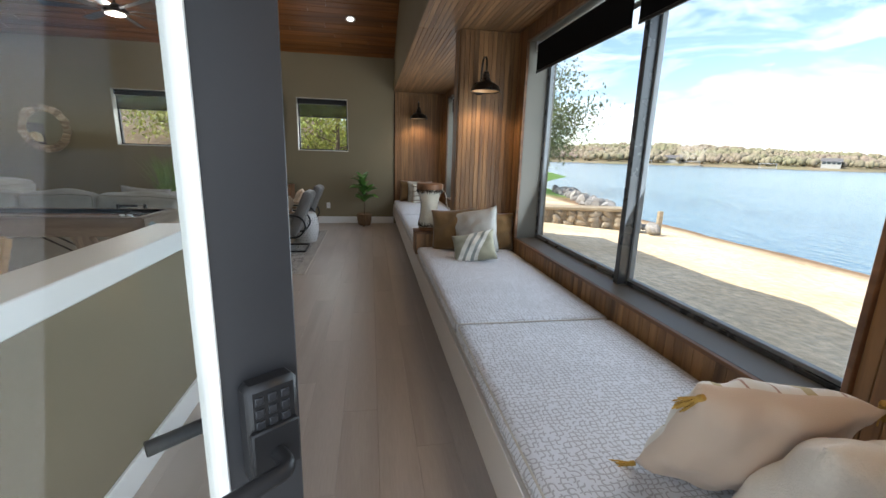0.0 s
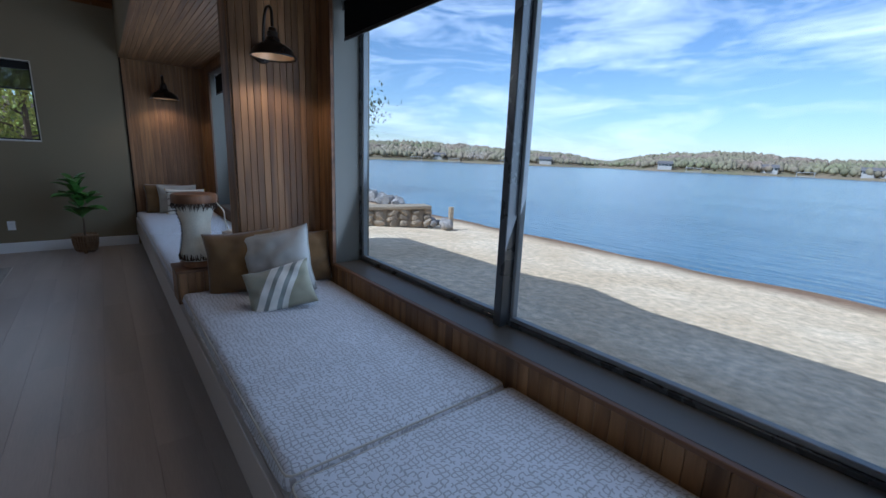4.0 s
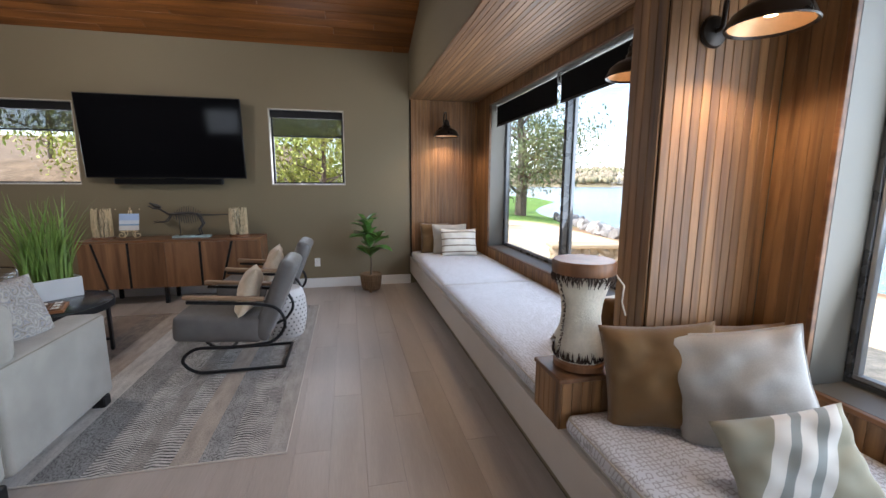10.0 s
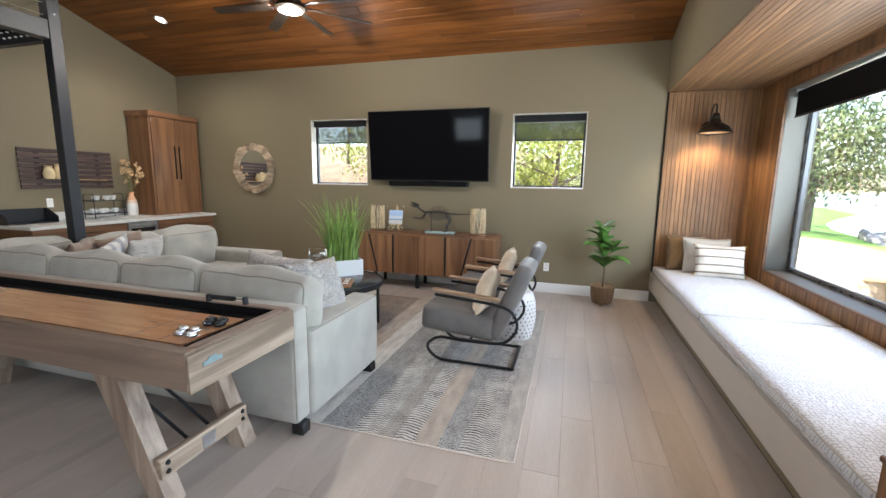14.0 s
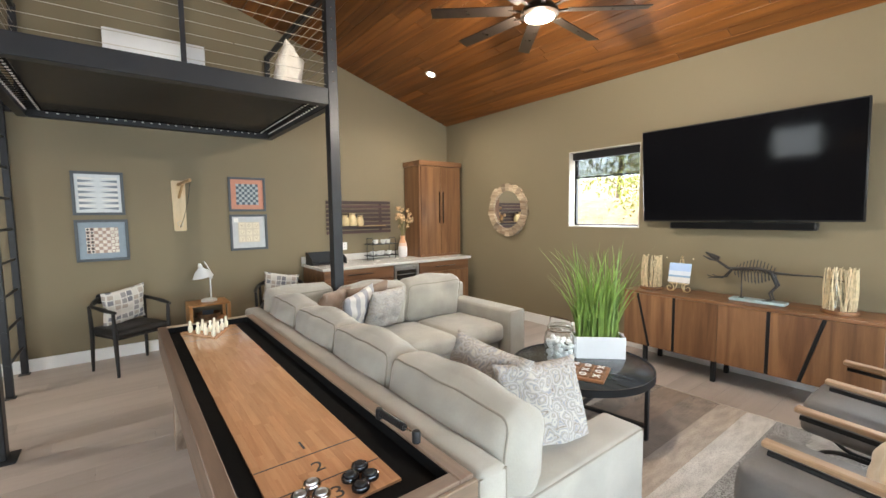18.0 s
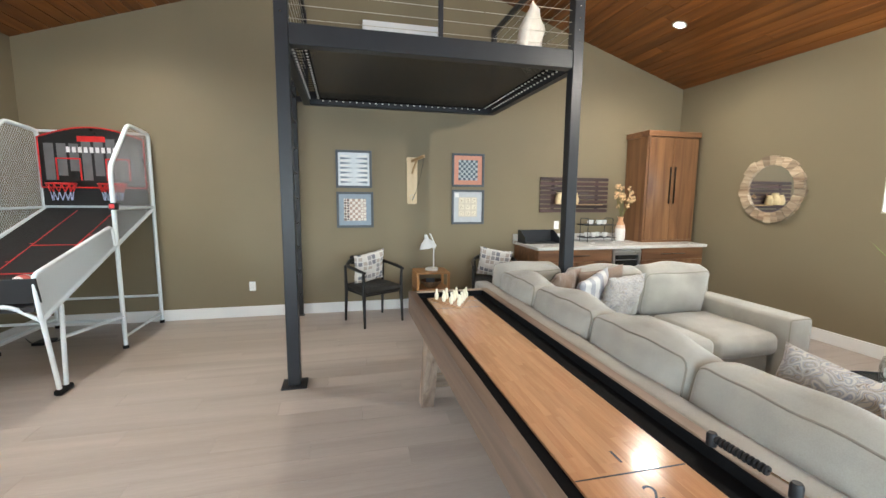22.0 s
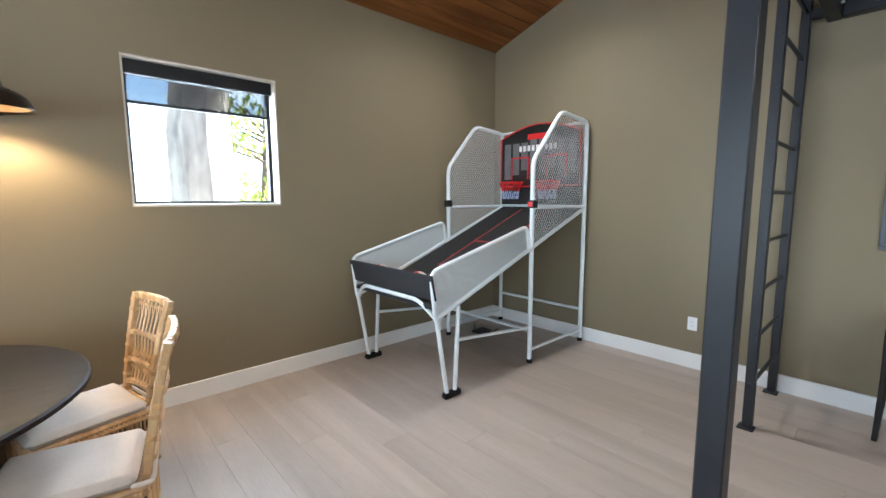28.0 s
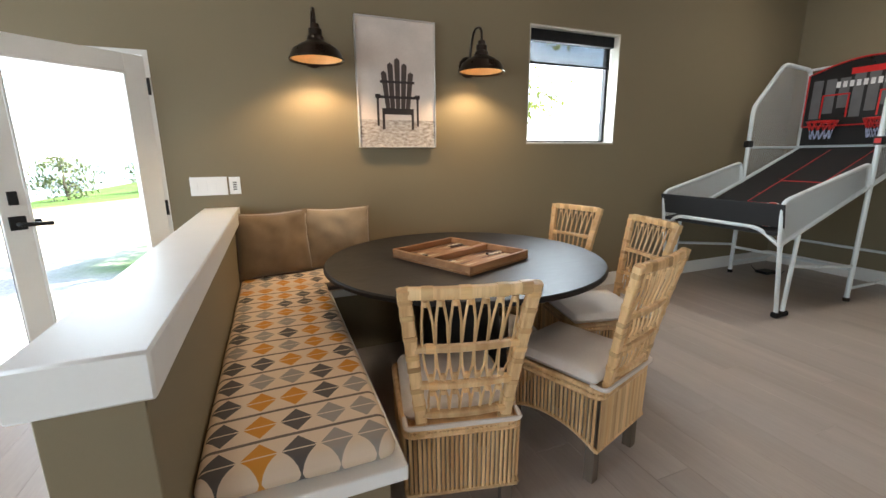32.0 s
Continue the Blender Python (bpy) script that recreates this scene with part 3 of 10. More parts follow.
for ma, level in ((BLACK_METAL, 0.2), (CHARCOAL_STEEL, 0.3), (BLACK_PLASTIC, 0.3), (SHADE_CLOTH, 0.1), (RUBBER, 0.15), (DARK, 0.05), (BLACK_OAK, 0.3), (BENCH_CLOTH, 0.2), (WALL, 0.3), (CEILING_WOOD, 0.35)):
    ma.node_tree.nodes["Principled BSDF"].inputs["Specular IOR Level"].default_value = level

# ---- the room ----
X0, X1, Y0, Y1 = -6.95, 0.71, 0.31, 8.88
XW = 1.70            # window wall behind the bench
EAVE, RIDGE_Y, SLOPE = 3.21, 4.595, 0.32
SOFFIT = 2.61


def ceil_z(y):
    return EAVE + SLOPE * (min(y - Y0, Y1 - y))


RIDGE = ceil_z(RIDGE_Y)


def pierced(lo, hi, holes, axis, thick_lo, thick_hi):
    """A wall along u with rectangular holes (u0, u1, z0, z1), cut into blocks that butt."""
    us = sorted({lo[0], hi[0], *[h[0] for h in holes], *[h[1] for h in holes]})
    zs = sorted({lo[1], hi[1], *[h[2] for h in holes], *[h[3] for h in holes]})
    bm = bmesh.new()

    def solid(i, j):
        if not (0 <= i < len(us) - 1 and 0 <= j < len(zs) - 1):
            return False
        u, z = (us[i] + us[i + 1]) / 2, (zs[j] + zs[j + 1]) / 2
        return not any(h[0] < u < h[1] and h[2] < z < h[3] for h in holes)

    cache = {}

    def v(u, z, w):
        if (u, z, w) not in cache:
            cache[u, z, w] = bm.verts.new((u, w, z) if axis == "y" else (w, u, z))
        return cache[u, z, w]

    a, b = thick_lo, thick_hi
    made = []
    for i in range(len(us) - 1):
        for j in range(len(zs) - 1):
            if not solid(i, j):
                continue
            u0, u1, z0, z1 = us[i], us[i + 1], zs[j], zs[j + 1]
            made.append(bm.faces.new((v(u0, z0, a), v(u1, z0, a), v(u1, z1, a), v(u0, z1, a))))
            made.append(bm.faces.new((v(u0, z0, b), v(u0, z1, b), v(u1, z1, b), v(u1, z0, b))))
            for di, dj, p, q in ((-1, 0, (u0, z0), (u0, z1)), (1, 0, (u1, z0), (u1, z1)), (0, -1, (u0, z0), (u1, z0)), (0, 1, (u0, z1), (u1, z1))):
                if not solid(i + di, j + dj):
                    made.append(bm.faces.new((v(*p, a), v(*q, a), v(*q, b), v(*p, b))))
    bmesh.ops.recalc_face_normals(bm, faces=made)
    return bm


WIN_A, WIN_B, WIN_C = (-4.30, -3.32, 1.43, 2.42), (-1.145, -0.185, 1.43, 2.42), (-4.30, -3.31, 1.435, 2.42)
DOOR = (-0.54, 0.60, 0.0, 1.995)
BIG1, BIG2 = (1.10, 4.15, 0.62, 2.47), (4.90, 8.27, 0.62, 2.47)

structure("wall_north", pierced((X0 - 0.2, 0.0), (2.0, EAVE + 0.02), [WIN_A, WIN_B], "y", Y1, Y1 + 0.2), WALL, "olive painted wall with two small windows and a television", "wall")
structure("wall_south", pierced((X0 - 0.2, 0.0), (2.0, EAVE + 0.02), [WIN_C, DOOR], "y", Y0 - 0.2, Y0), WALL, "olive painted wall with a glazed door and a small window", "wall")
bm = bmesh.new()
prism(bm, [(Y0, 0), (Y1, 0), (Y1, EAVE + 0.03), (RIDGE_Y, RIDGE + 0.03), (Y0, EAVE + 0.03)], X0 - 0.2, X0, "x")
structure("wall_west", bm, WALL, "tall olive painted gable wall behind the loft", "wall")
structure("wall_east", pierced((Y0 - 0.2, -0.2), (Y1 + 0.2, 2.75), [BIG1, BIG2], "x", XW + 0.012, XW + 0.29), REVEAL, "window wall over the window seat with two wide openings", "wall")
bm = bmesh.new()
prism(bm, [(Y0, SOFFIT + 0.017), (Y1, SOFFIT + 0.017), (Y1, EAVE + 0.03), (RIDGE_Y, RIDGE + 0.03), (Y0, EAVE + 0.03)], X1, X1 + 0.12, "x")
structure("wall_gable", bm, WALL, "olive painted gable above the window seat", "wall")

# roof slabs close the place from above
bm = bmesh.new()
for y_low, sign in ((Y0 - 0.55, 1), (Y1 + 0.55, -1)):
    z_low = EAVE + SLOPE * (-0.55)
    prism(bm, [(y_low, z_low + 0.06), (RIDGE_Y, RIDGE + 0.06), (RIDGE_Y, RIDGE + 0.26), (y_low, z_low + 0.26)], X0 - 0.6, X1 + 0.4, "x")
structure("roof", bm, DARK, "dark pitched roof over the room", "roof")
structure("roof_bay", one((X1 + 0.12, Y0 - 0.4, 2.76), (2.62, Y1 + 0.4, 2.92)), DARK, "flat roof over the window bay", "roof")

# ceiling boards
bm = bmesh.new()
rng = random.Random(4)
run = math.hypot(RIDGE_Y - Y0, RIDGE - EAVE)
tilt = math.atan2(RIDGE - EAVE, RIDGE_Y - Y0)
for side in (0, 1):
    base = pose(0, Y0, EAVE, math.degrees(tilt)) if side == 0 else Matrix.Translation((0, Y1, EAVE)) @ Matrix.Rotation(-tilt, 4, "X") @ Matrix.Diagonal((1, -1, 1, 1))
    k = 0
    while k * 0.137 < run:
        x = X0 - rng.uniform(0, 2.0)
        v0, v1 = k * 0.137 + 0.0015, min((k + 1) * 0.137 - 0.0015, run)
        while x < X1:
            x2 = x + rng.uniform(2.2, 3.7)
            a, b = max(x, X0), min(x2, X1)
            if b - a > 0.05:
                box(bm, (a + 0.0008, v0, 0.0), (b - 0.0008, v1, 0.02), 0.004, base)
            x = x2
        k += 1
bmesh.ops.recalc_face_normals(bm, faces=bm.faces[:])
structure("ceiling", bm, CEILING_WOOD, "stained pine tongue and groove boards on a vaulted ceiling", "ceiling")
bm = bmesh.new()
k = 0
while X1 + k * 0.046 < XW:
    x = X1 + k * 0.046
    for ya, yb in ((Y0, 4.5), (4.502, Y1)):
        box(bm, (x + 0.001, ya, SOFFIT), (min(x + 0.045, XW + 0.012), yb, SOFFIT + 0.015), 0.005)
    k += 1
structure("ceiling_bay", bm, SOFFIT_WOOD, "stained beadboard soffit over the window seat", "ceiling")
structure("ceiling_bay_backing", one((X1 + 0.13, Y0, SOFFIT + 0.016), (XW + 0.19, Y1, 2.74)), DARK, "backing above the soffit boards", "ceiling")

# floor slab
floor = structure("floor", one((X0 - 0.1, Y0 - 0.2, -0.2), (1.72, Y1 + 0.1, -0.006)), DARK, "greige oak plank floor", "floor")


def baseboard(a, b, inward):
    """White skirting from a to b; inward: the way into the room."""
    bm = bmesh.new()
    (ax, ay), (bx, by) = a, b
    t = 0.016
    lo = (min(ax, bx, ax + inward[0] * t, bx + inward[0] * t), min(ay, by, ay + inward[1] * t, by + inward[1] * t), 0.0)
    hi = (max(ax, bx, ax + inward[0] * t, bx + inward[0] * t), max(ay, by, ay + inward[1] * t, by + inward[1] * t), 0.135)
    box(bm, lo, hi, 0.003)
    return structure("baseboard", bm, WHITE, "white painted skirting board", "baseboard")


baseboard((X0, Y0 + 0.016), (X0, 6.12), (1, 0))
baseboard((X0 + 0.65, Y1), (X1, Y1), (0, -1))
baseboard((X0, Y0), (-2.78, Y0), (0, 1))

# half wall beside the door
hw = structure("half_wall", one((-0.93, Y0, 0), (-0.755, 2.70, 0.90), 0.003), WALL, "low olive painted half wall beside the entrance", "wall")
structure("half_wall_cap", one((-0.958, Y0 + 0.001, 0.90), (-0.732, 2.735, 1.0), 0.006), WHITE, "thick white painted cap on the half wall", "trim")
bm = bmesh.new()
box(bm, (-0.755, Y0, 0), (-0.739, 2.716, 0.135), 0.003)
box(bm, (-0.93, 2.70, 0), (-0.755, 2.716, 0.135), 0.003)
structure("baseboard", bm, WHITE, "white skirting round the half wall", "baseboard")


# ---- windows ----
def window_frame_bars(bm, u0, u1, z0, z1, at, w, d, axis):
    for a, b, c, e in ((u0, u1, z0, z0 + w), (u0, u1, z1 - w, z1), (u0, u0 + w, z0 + w, z1 - w), (u1 - w, u1, z0 + w, z1 - w)):
        lo, hi = ((at - d / 2, a, c), (at + d / 2, b, e)) if axis == "x" else ((a, at - d / 2, c), (b, at + d / 2, e))
        box(bm, lo, hi, 0.003)


def big_window(name, y0, y1, z0, z1, mull):
    win = tagged(new(name), "wide black-framed picture window with two panes", "window", "", "structure")
    x = XW + 0.215
    fr = bmesh.new()
    window_frame_bars(fr, y0, y1, z0, z1, x + 0.02, 0.024, 0.06, "x")
    part("window_frame", fr, WINDOW_FRAME, win)
    part("mullion", one((x - 0.065, mull - 0.025, z0 + 0.001), (x + 0.022, mull + 0.025, z1 - 0.001), 0.004), WINDOW_FRAME, win)
    for a, b in ((y0 + 0.024, mull - 0.0255), (mull + 0.0255, y1 - 0.024)):
        inner = bmesh.new()
        window_frame_bars(inner, a, b, z0 + 0.024, z1 - 0.024, x + 0.02, 0.02, 0.036, "x")
        part("sash", inner, SASH_GREY, win, "grey anodised sash")
        pane = part("pane", one((x + 0.018, a + 0.014, z0 + 0.038), (x + 0.024, b - 0.014, z1 - 0.038), 0.001), GLASS, win)
        pane.visible_shadow = False
    return win


big_window("window_1", 1.10, 4.15, 0.62, 2.47, 2.594)
big_window("window_2", 4.90, 8.27, 0.62, 2.47, 6.57)


def trim_frame(y0, y1, z0, z1):
    """Thin wood edging round a wide opening."""
    bm = bmesh.new()
    w = 0.022
    for a, b, c, e in ((y0 - w, y1 + w, z0 - w, z0), (y0 - w, y1 + w, z1, z1 + w), (y0 - w, y0, z0, z1), (y1, y1 + w, z0, z1)):
        box(bm, (XW - 0.016, a, c), (XW + 0.011, b, e), 0.003)
    structure("trim", bm, SILL_WOOD, "thin stained wood edging round the window opening", "trim")


trim_frame(*BIG1)
trim_frame(*BIG2)


def small_window(name, x0, x1, z0, z1, wall_y, out):
    """out: +1 for the north wall, -1 for the south wall."""
    win = tagged(new(name), "small square window with a black roller shade part way down", "window", "", "structure")
    y = wall_y + out * 0.15
    lin = bmesh.new()
    for a, b, c, e in ((x0, x1, z0, z0 + 0.012), (x0, x1, z1 - 0.012, z1), (x0, x0 + 0.012, z0 + 0.012, z1 - 0.012), (x1 - 0.012, x1, z0 + 0.012, z1 - 0.012)):
        box(lin, (a, min(wall_y + out * 0.002, y), c), (b, max(wall_y + out * 0.002, y), e), 0.001)
    part("reveal", lin, PALE_REVEAL, win)
    fr = bmesh.new()
    window_frame_bars(fr, x0 + 0.012, x1 - 0.012, z0 + 0.012, z1 - 0.012, y, 0.026, 0.05, "y")
    part("window_frame", fr, BLACK_METAL, win)
    pane = part("pane", one((x0 + 0.03, y - 0.003, z0 + 0.03), (x1 - 0.03, y + 0.003, z1 - 0.03), 0.001), GLASS, win)
    pane.visible_shadow = False
    part("sill", one((x0 + 0.012, min(wall_y + out * 0.004, y - out * 0.03), z0 + 0.012), (x1 - 0.012, max(wall_y + out * 0.004, y - out * 0.03), z0 + 0.02), 0.002), WHITE, win)
    return win


small_window("window_3", *WIN_A, Y1, 1)
small_window("window_4", *WIN_B, Y1, 1)
small_window("window_5", *WIN_C, Y0, -1)

# ---- window bay: beadboard, bench, cushions, drum ----
def bead_run(owner, a, b, z0, z1, into, board=0.0455, thick=0.012, mesh_cache={}):
    """Upright beadboards from a to b along a wall face; into: the way the face looks."""
    a, b = Vector((*a, 0)), Vector((*b, 0))
    length = (b - a).length
    way = (b - a).normalized()
    n = max(1, round(length / board))
    w = length / n
    key = (round(w, 4), round(z1 - z0, 3))
    if key not in mesh_cache:
        bm = bmesh.new()
        box(bm, (0.0006, 0, 0), (w - 0.0006, thick, z1 - z0), 0.0045)
        mesh_cache[key] = finish("board", bm, BEAD)
    normal = Vector((*into, 0))
    for i in range(n):
        p = a + way * (w * i)
        m = Matrix((way, normal, (0, 0, 1))).transposed().to_4x4()
        if m.determinant() < 0:
            p = a + way * (w * (i + 1))
            m = Matrix((-way, normal, (0, 0, 1))).transposed().to_4x4()
        m.translation = (p.x, p.y, z0)
        ob = new("board", mesh_cache[key])
        ob.parent = owner
        ob.matrix_basis = m


panel_north = structure("panel_north", one((X1 + 0.002, Y1 - 0.014, 0.40), (XW + 0.01, Y1 - 0.001, SOFFIT - 0.001), 0.001), DARK, "stained beadboard panel at the end of the window seat", "panelling")
panel_south = structure("panel_south", one((X1 + 0.002, Y0 + 0.001, 0.40), (XW + 0.01, Y0 + 0.014, SOFFIT - 0.001), 0.001), DARK, "stained beadboard panel at the entrance end of the window seat", "panelling")
pier = structure("pier", one((1.112, 4.424, 0.40), (XW + 0.011, 4.628, SOFFIT - 0.001), 0.001), DARK, "beadboard wing wall between the two wide windows", "panelling")
panel_east = structure("panel_east", one((XW + 0.0125, Y0 + 0.02, 0.36), (XW + 0.02, Y0 + 0.03, 0.38), 0.001), DARK, "beadboard facing round the wide windows", "panelling")

bench = thing("window_bench", "long built-in window seat with a warm grey painted front", "bench")
part("front_board", one((0.700, Y0 + 0.002, 0.175), (0.722, Y1 - 0.018, 0.400), 0.003), BENCH_PAINT, bench)
part("seat_board", one((0.7225, Y0 + 0.002, 0.372), (XW + 0.008, Y1 - 0.018, 0.398), 0.003), BENCH_PAINT, bench)
part("toe_board", one((0.80, Y0 + 0.002, 0.001), (0.82, Y1 - 0.018, 0.371), 0.002), WALL, bench, "recessed toe board in the wall colour")

for ya, yb, lab in ((0.35, 2.335, "pale maze-patterned seat cushion beside the entrance"), (2.345, 4.385, "pale maze-patterned seat cushion below the lake window"),
                    (4.66, 6.74, "pale maze-patterned seat cushion behind the drum"), (6.75, 8.835, "pale maze-patterned seat cushion at the far end of the bay")):
    cu = thing("seat_cushion", lab, "cushion", group="window seat cushions")
    bm = soft_box(bmesh.new(), (0.715, ya, 0.4005), (1.685, yb, 0.485), 0.04, 0.012, 26, wob=0.003)
    part("cover", bm, BENCH_CLOTH, cu)
    bm = bmesh.new()
    for z in (0.412, 0.472):
        tube(bm, rounded([(0.726, ya + 0.011, z), (0.726, yb - 0.011, z), (1.674, yb - 0.011, z), (1.674, ya + 0.011, z)], 0.03, 3, True), 0.0045, 6, True)
    part("piping", bm, LINEN, cu)


def scatter(name, w, h, t, m, material, label, seed=0, trim=None, group=""):
    th = thing(name, label, "pillow", m, group)
    part("cover", pillow(bmesh.new(), w, h, t, None, 24, seed), material, th, angle=85)
    if trim:
        bm = bmesh.new()
        pts = []
        n = 16
        for u, v in [(-1 + 2 * i / n, -1) for i in range(n)] + [(1, -1 + 2 * i / n) for i in range(n)] + [(1 - 2 * i / n, 1) for i in range(n)] + [(-1, 1 - 2 * i / n) for i in range(n)]:
            pts.append((w / 2 * u * (1 - 0.07 * (1 - v * v)), noise.noise(Vector((u * 2.3 + seed * 7.1, v * 2.3, seed * 1.7))) * 0.14 * t, h / 2 * v * (1 - 0.07 * (1 - u * u))))
        tube(bm, pts, 0.004, 6, True)
        part("piping", bm, trim, th)
    return th


def tassels(th, spots, material, size=0.05):
    for x, y, z, rx, ry in spots:
        bm = bmesh.new()
        rng = random.Random(int(x * 1000 + z * 77) + 5)
        lathe(bm, [(0.0, 0.012), (0.008, 0.008), (0.009, -0.004), (0.006, -0.012)], 8)
        for k in range(22):
            q, s = rng.uniform(0, 6.28), rng.uniform(0.3, 1)
            tube(bm, [(0.004 * math.cos(q), 0.004 * math.sin(q), -0.006), (0.012 * s * math.cos(q), 0.012 * s * math.sin(q), -size * 0.5),
                      (0.019 * s * math.cos(q), 0.019 * s * math.sin(q), -size * rng.uniform(0.85, 1.05))], 0.0022, 4)
        part("tassel", bm, material, th, "", pose(x, y, z, rx, ry, 0))


GREY_STRIPES = bands("grey_white_striped_cloth", [(0.30, 0.29, 0.22), (0.68, 0.66, 0.60), (0.27, 0.29, 0.27), (0.70, 0.68, 0.62), (0.27, 0.29, 0.27), (0.68, 0.66, 0.6), (0.33, 0.31, 0.22)],
                     [0.0, 0.34, 0.42, 0.47, 0.55, 0.60, 0.66], "x", 0.60, shear=-0.6)
CREAM_STRIPES = bands("cream_cloth_with_brown_lines", [(0.68, 0.63, 0.54), (0.22, 0.17, 0.12), (0.68, 0.63, 0.54), (0.22, 0.17, 0.12), (0.68, 0.63, 0.54), (0.22, 0.17, 0.12), (0.68, 0.63, 0.54), (0.22, 0.17, 0.12), (0.68, 0.63, 0.54)],
                      [0.0, 0.16, 0.20, 0.36, 0.40, 0.58, 0.62, 0.80, 0.84], "z", 0.42)
GREY_LINEN = surface("grey_beige_linen", (0.44, 0.425, 0.39), 0.95, var=0.08, scale=6, fine=0.15, fine_scale=240, bump=0.35, bump_scale=420, sheen=0.1)
TAN_BLOCK = bands("cream_striped_cloth_with_tan_back", [(0.66, 0.62, 0.55), (0.40, 0.32, 0.15), (0.66, 0.62, 0.55), (0.36, 0.22, 0.17), (0.66, 0.62, 0.55), (0.36, 0.22, 0.17), (0.66, 0.62, 0.55), (0.40, 0.32, 0.15), (0.66, 0.62, 0.55), (0.36, 0.22, 0.17), (0.66, 0.62, 0.55)],
                  [0.0, 0.16, 0.21, 0.33, 0.345, 0.50, 0.515, 0.64, 0.69, 0.82, 0.835], "x", 0.46)


def tan_back(ma, at):
    """Gives a cloth another plain colour on the half of the pillow behind local y = at."""
    ns, ln = ma.node_tree.nodes, ma.node_tree.links
    bsdf = ns["Principled BSDF"]
    front = bsdf.inputs["Base Color"].links[0].from_socket
    co, sep, cut, mx = ns.new("ShaderNodeTexCoord"), ns.new("ShaderNodeSeparateXYZ"), ns.new("ShaderNodeMath"), ns.new("ShaderNodeMix")
    cut.operation, mx.data_type = "LESS_THAN", "RGBA"
    cut.inputs[1].default_value = at
    ln.new(co.outputs["Object"], sep.inputs[0])
    ln.new(sep.outputs["Y"], cut.inputs[0])
    ln.new(cut.outputs[0], mx.inputs["Factor"])
    ln.new(front, mx.inputs["A"])
    mx.inputs["B"].default_value = (0.56, 0.44, 0.34, 1)
    ln.new(mx.outputs["Result"], bsdf.inputs["Base Color"])


tan_back(TAN_BLOCK, 0.02)

# pillows by the pier
scatter("throw_pillow", 0.46, 0.44, 0.17, pose(1.07, 4.25, 0.68, -14, -6, -24), BROWN_CLOTH, "caramel brown throw pillow leaning on the drum box", 1)
scatter("throw_pillow", 0.46, 0.40, 0.16, pose(1.48, 4.27, 0.665, -12, 0, -8), BROWN_CLOTH, "caramel brown throw pillow against the beadboard pier", 2)
scatter("throw_pillow", 0.46, 0.45, 0.17, pose(1.255, 4.06, 0.70, -18, -13, -36), GREY_LINEN, "plain grey-beige linen throw pillow", 3, GREY_LINEN)
scatter("lumbar_pillow", 0.40, 0.29, 0.13, pose(1.175, 3.79, 0.607, -30, -14, -20), GREY_STRIPES, "small olive and grey pillow with white stripes", 4)
# pillows at the far end of the bay
scatter("throw_pillow", 0.46, 0.44, 0.15, pose(1.05, 8.66, 0.69, -12, 0, 0), BROWN_CLOTH, "caramel brown throw pillow in the far corner", 5)
scatter("throw_pillow", 0.50, 0.42, 0.15, pose(1.22, 8.52, 0.69, -14, 0, 0), LINEN, "plain pale linen throw pillow at the far end", 6, LINEN)
p = scatter("throw_pillow", 0.50, 0.38, 0.14, pose(1.30, 8.33, 0.665, -18, 0, -4), CREAM_STRIPES, "cream throw pillow with fine brown stripes and corner tassels", 7)
tassels(p, [(0.25, 0, 0.185, 0, 40), (-0.25, 0, 0.185, 0, -40), (0.25, 0, -0.16, 0, 60), (-0.25, 0, -0.16, 0, -60)], MUSTARD, 0.045)
# pillows hidden behind the drum
scatter("throw_pillow", 0.44, 0.36, 0.15, pose(1.42, 4.98, 0.655, 18, 0, 12), BROWN_CLOTH, "caramel brown throw pillow behind the drum", 8)
scatter("throw_pillow", 0.42, 0.34, 0.14, pose(1.28, 5.14, 0.63, 32, 0, 14), CREAM_STRIPES, "cream striped throw pillow behind the drum", 9)
# pillows by the entrance
LEAN = Matrix(((0.94, 0.166, 0.10), (-0.29, 0.79, -0.49), (0.17, 0.43, 0.86))).to_quaternion().to_matrix().to_4x4()
p = scatter("throw_pillow", 0.42, 0.46, 0.20, Matrix.Translation((1.225, 0.985, 0.70)) @ LEAN, TAN_BLOCK, "cream striped throw pillow with tan back and mustard tassels", 10)
tassels(p, [(-0.22, 0, -0.225, 0, 60), (-0.20, -0.02, 0.215, 12, 20), (0.21, 0, 0.225, 0, -30), (0.21, 0, -0.22, 0, -60)], MUSTARD, 0.075)
scatter("throw_pillow", 0.48, 0.46, 0.2, Matrix.Translation((1.31, 0.735, 0.715)) @ LEAN, CREAM_CLOTH, "plump cream throw pillow beside the entrance", 11)

# drum on its box
dbox = thing("drum_box", "beadboard box against the pier that carries a drum", "box")
part("body", one((0.712, 4.412, 0.400), (1.095, 4.628, 0.612), 0.002), DARK, dbox)
part("top", one((0.694, 4.394, 0.612), (1.099, 4.646, 0.636), 0.004), SILL_WOOD, dbox)
n = 8
for i in range(n):
    w = 0.383 / n
    part("board", one((0.712 + i * w + 0.0006, 4.4, 0.4), (0.712 + (i + 1) * w - 0.0006, 4.412, 0.612), 0.004), BEAD, dbox)
    part("board", one((0.712 + i * w + 0.0006, 4.628, 0.4), (0.712 + (i + 1) * w - 0.0006, 4.640, 0.612), 0.004), BEAD, dbox)
for i in range(5):
    w = 0.24 / 5
    part("board", one((0.70, 4.4 + i * w + 0.0006, 0.4), (0.712, 4.4 + (i + 1) * w - 0.0006, 0.612), 0.004), BEAD, dbox)

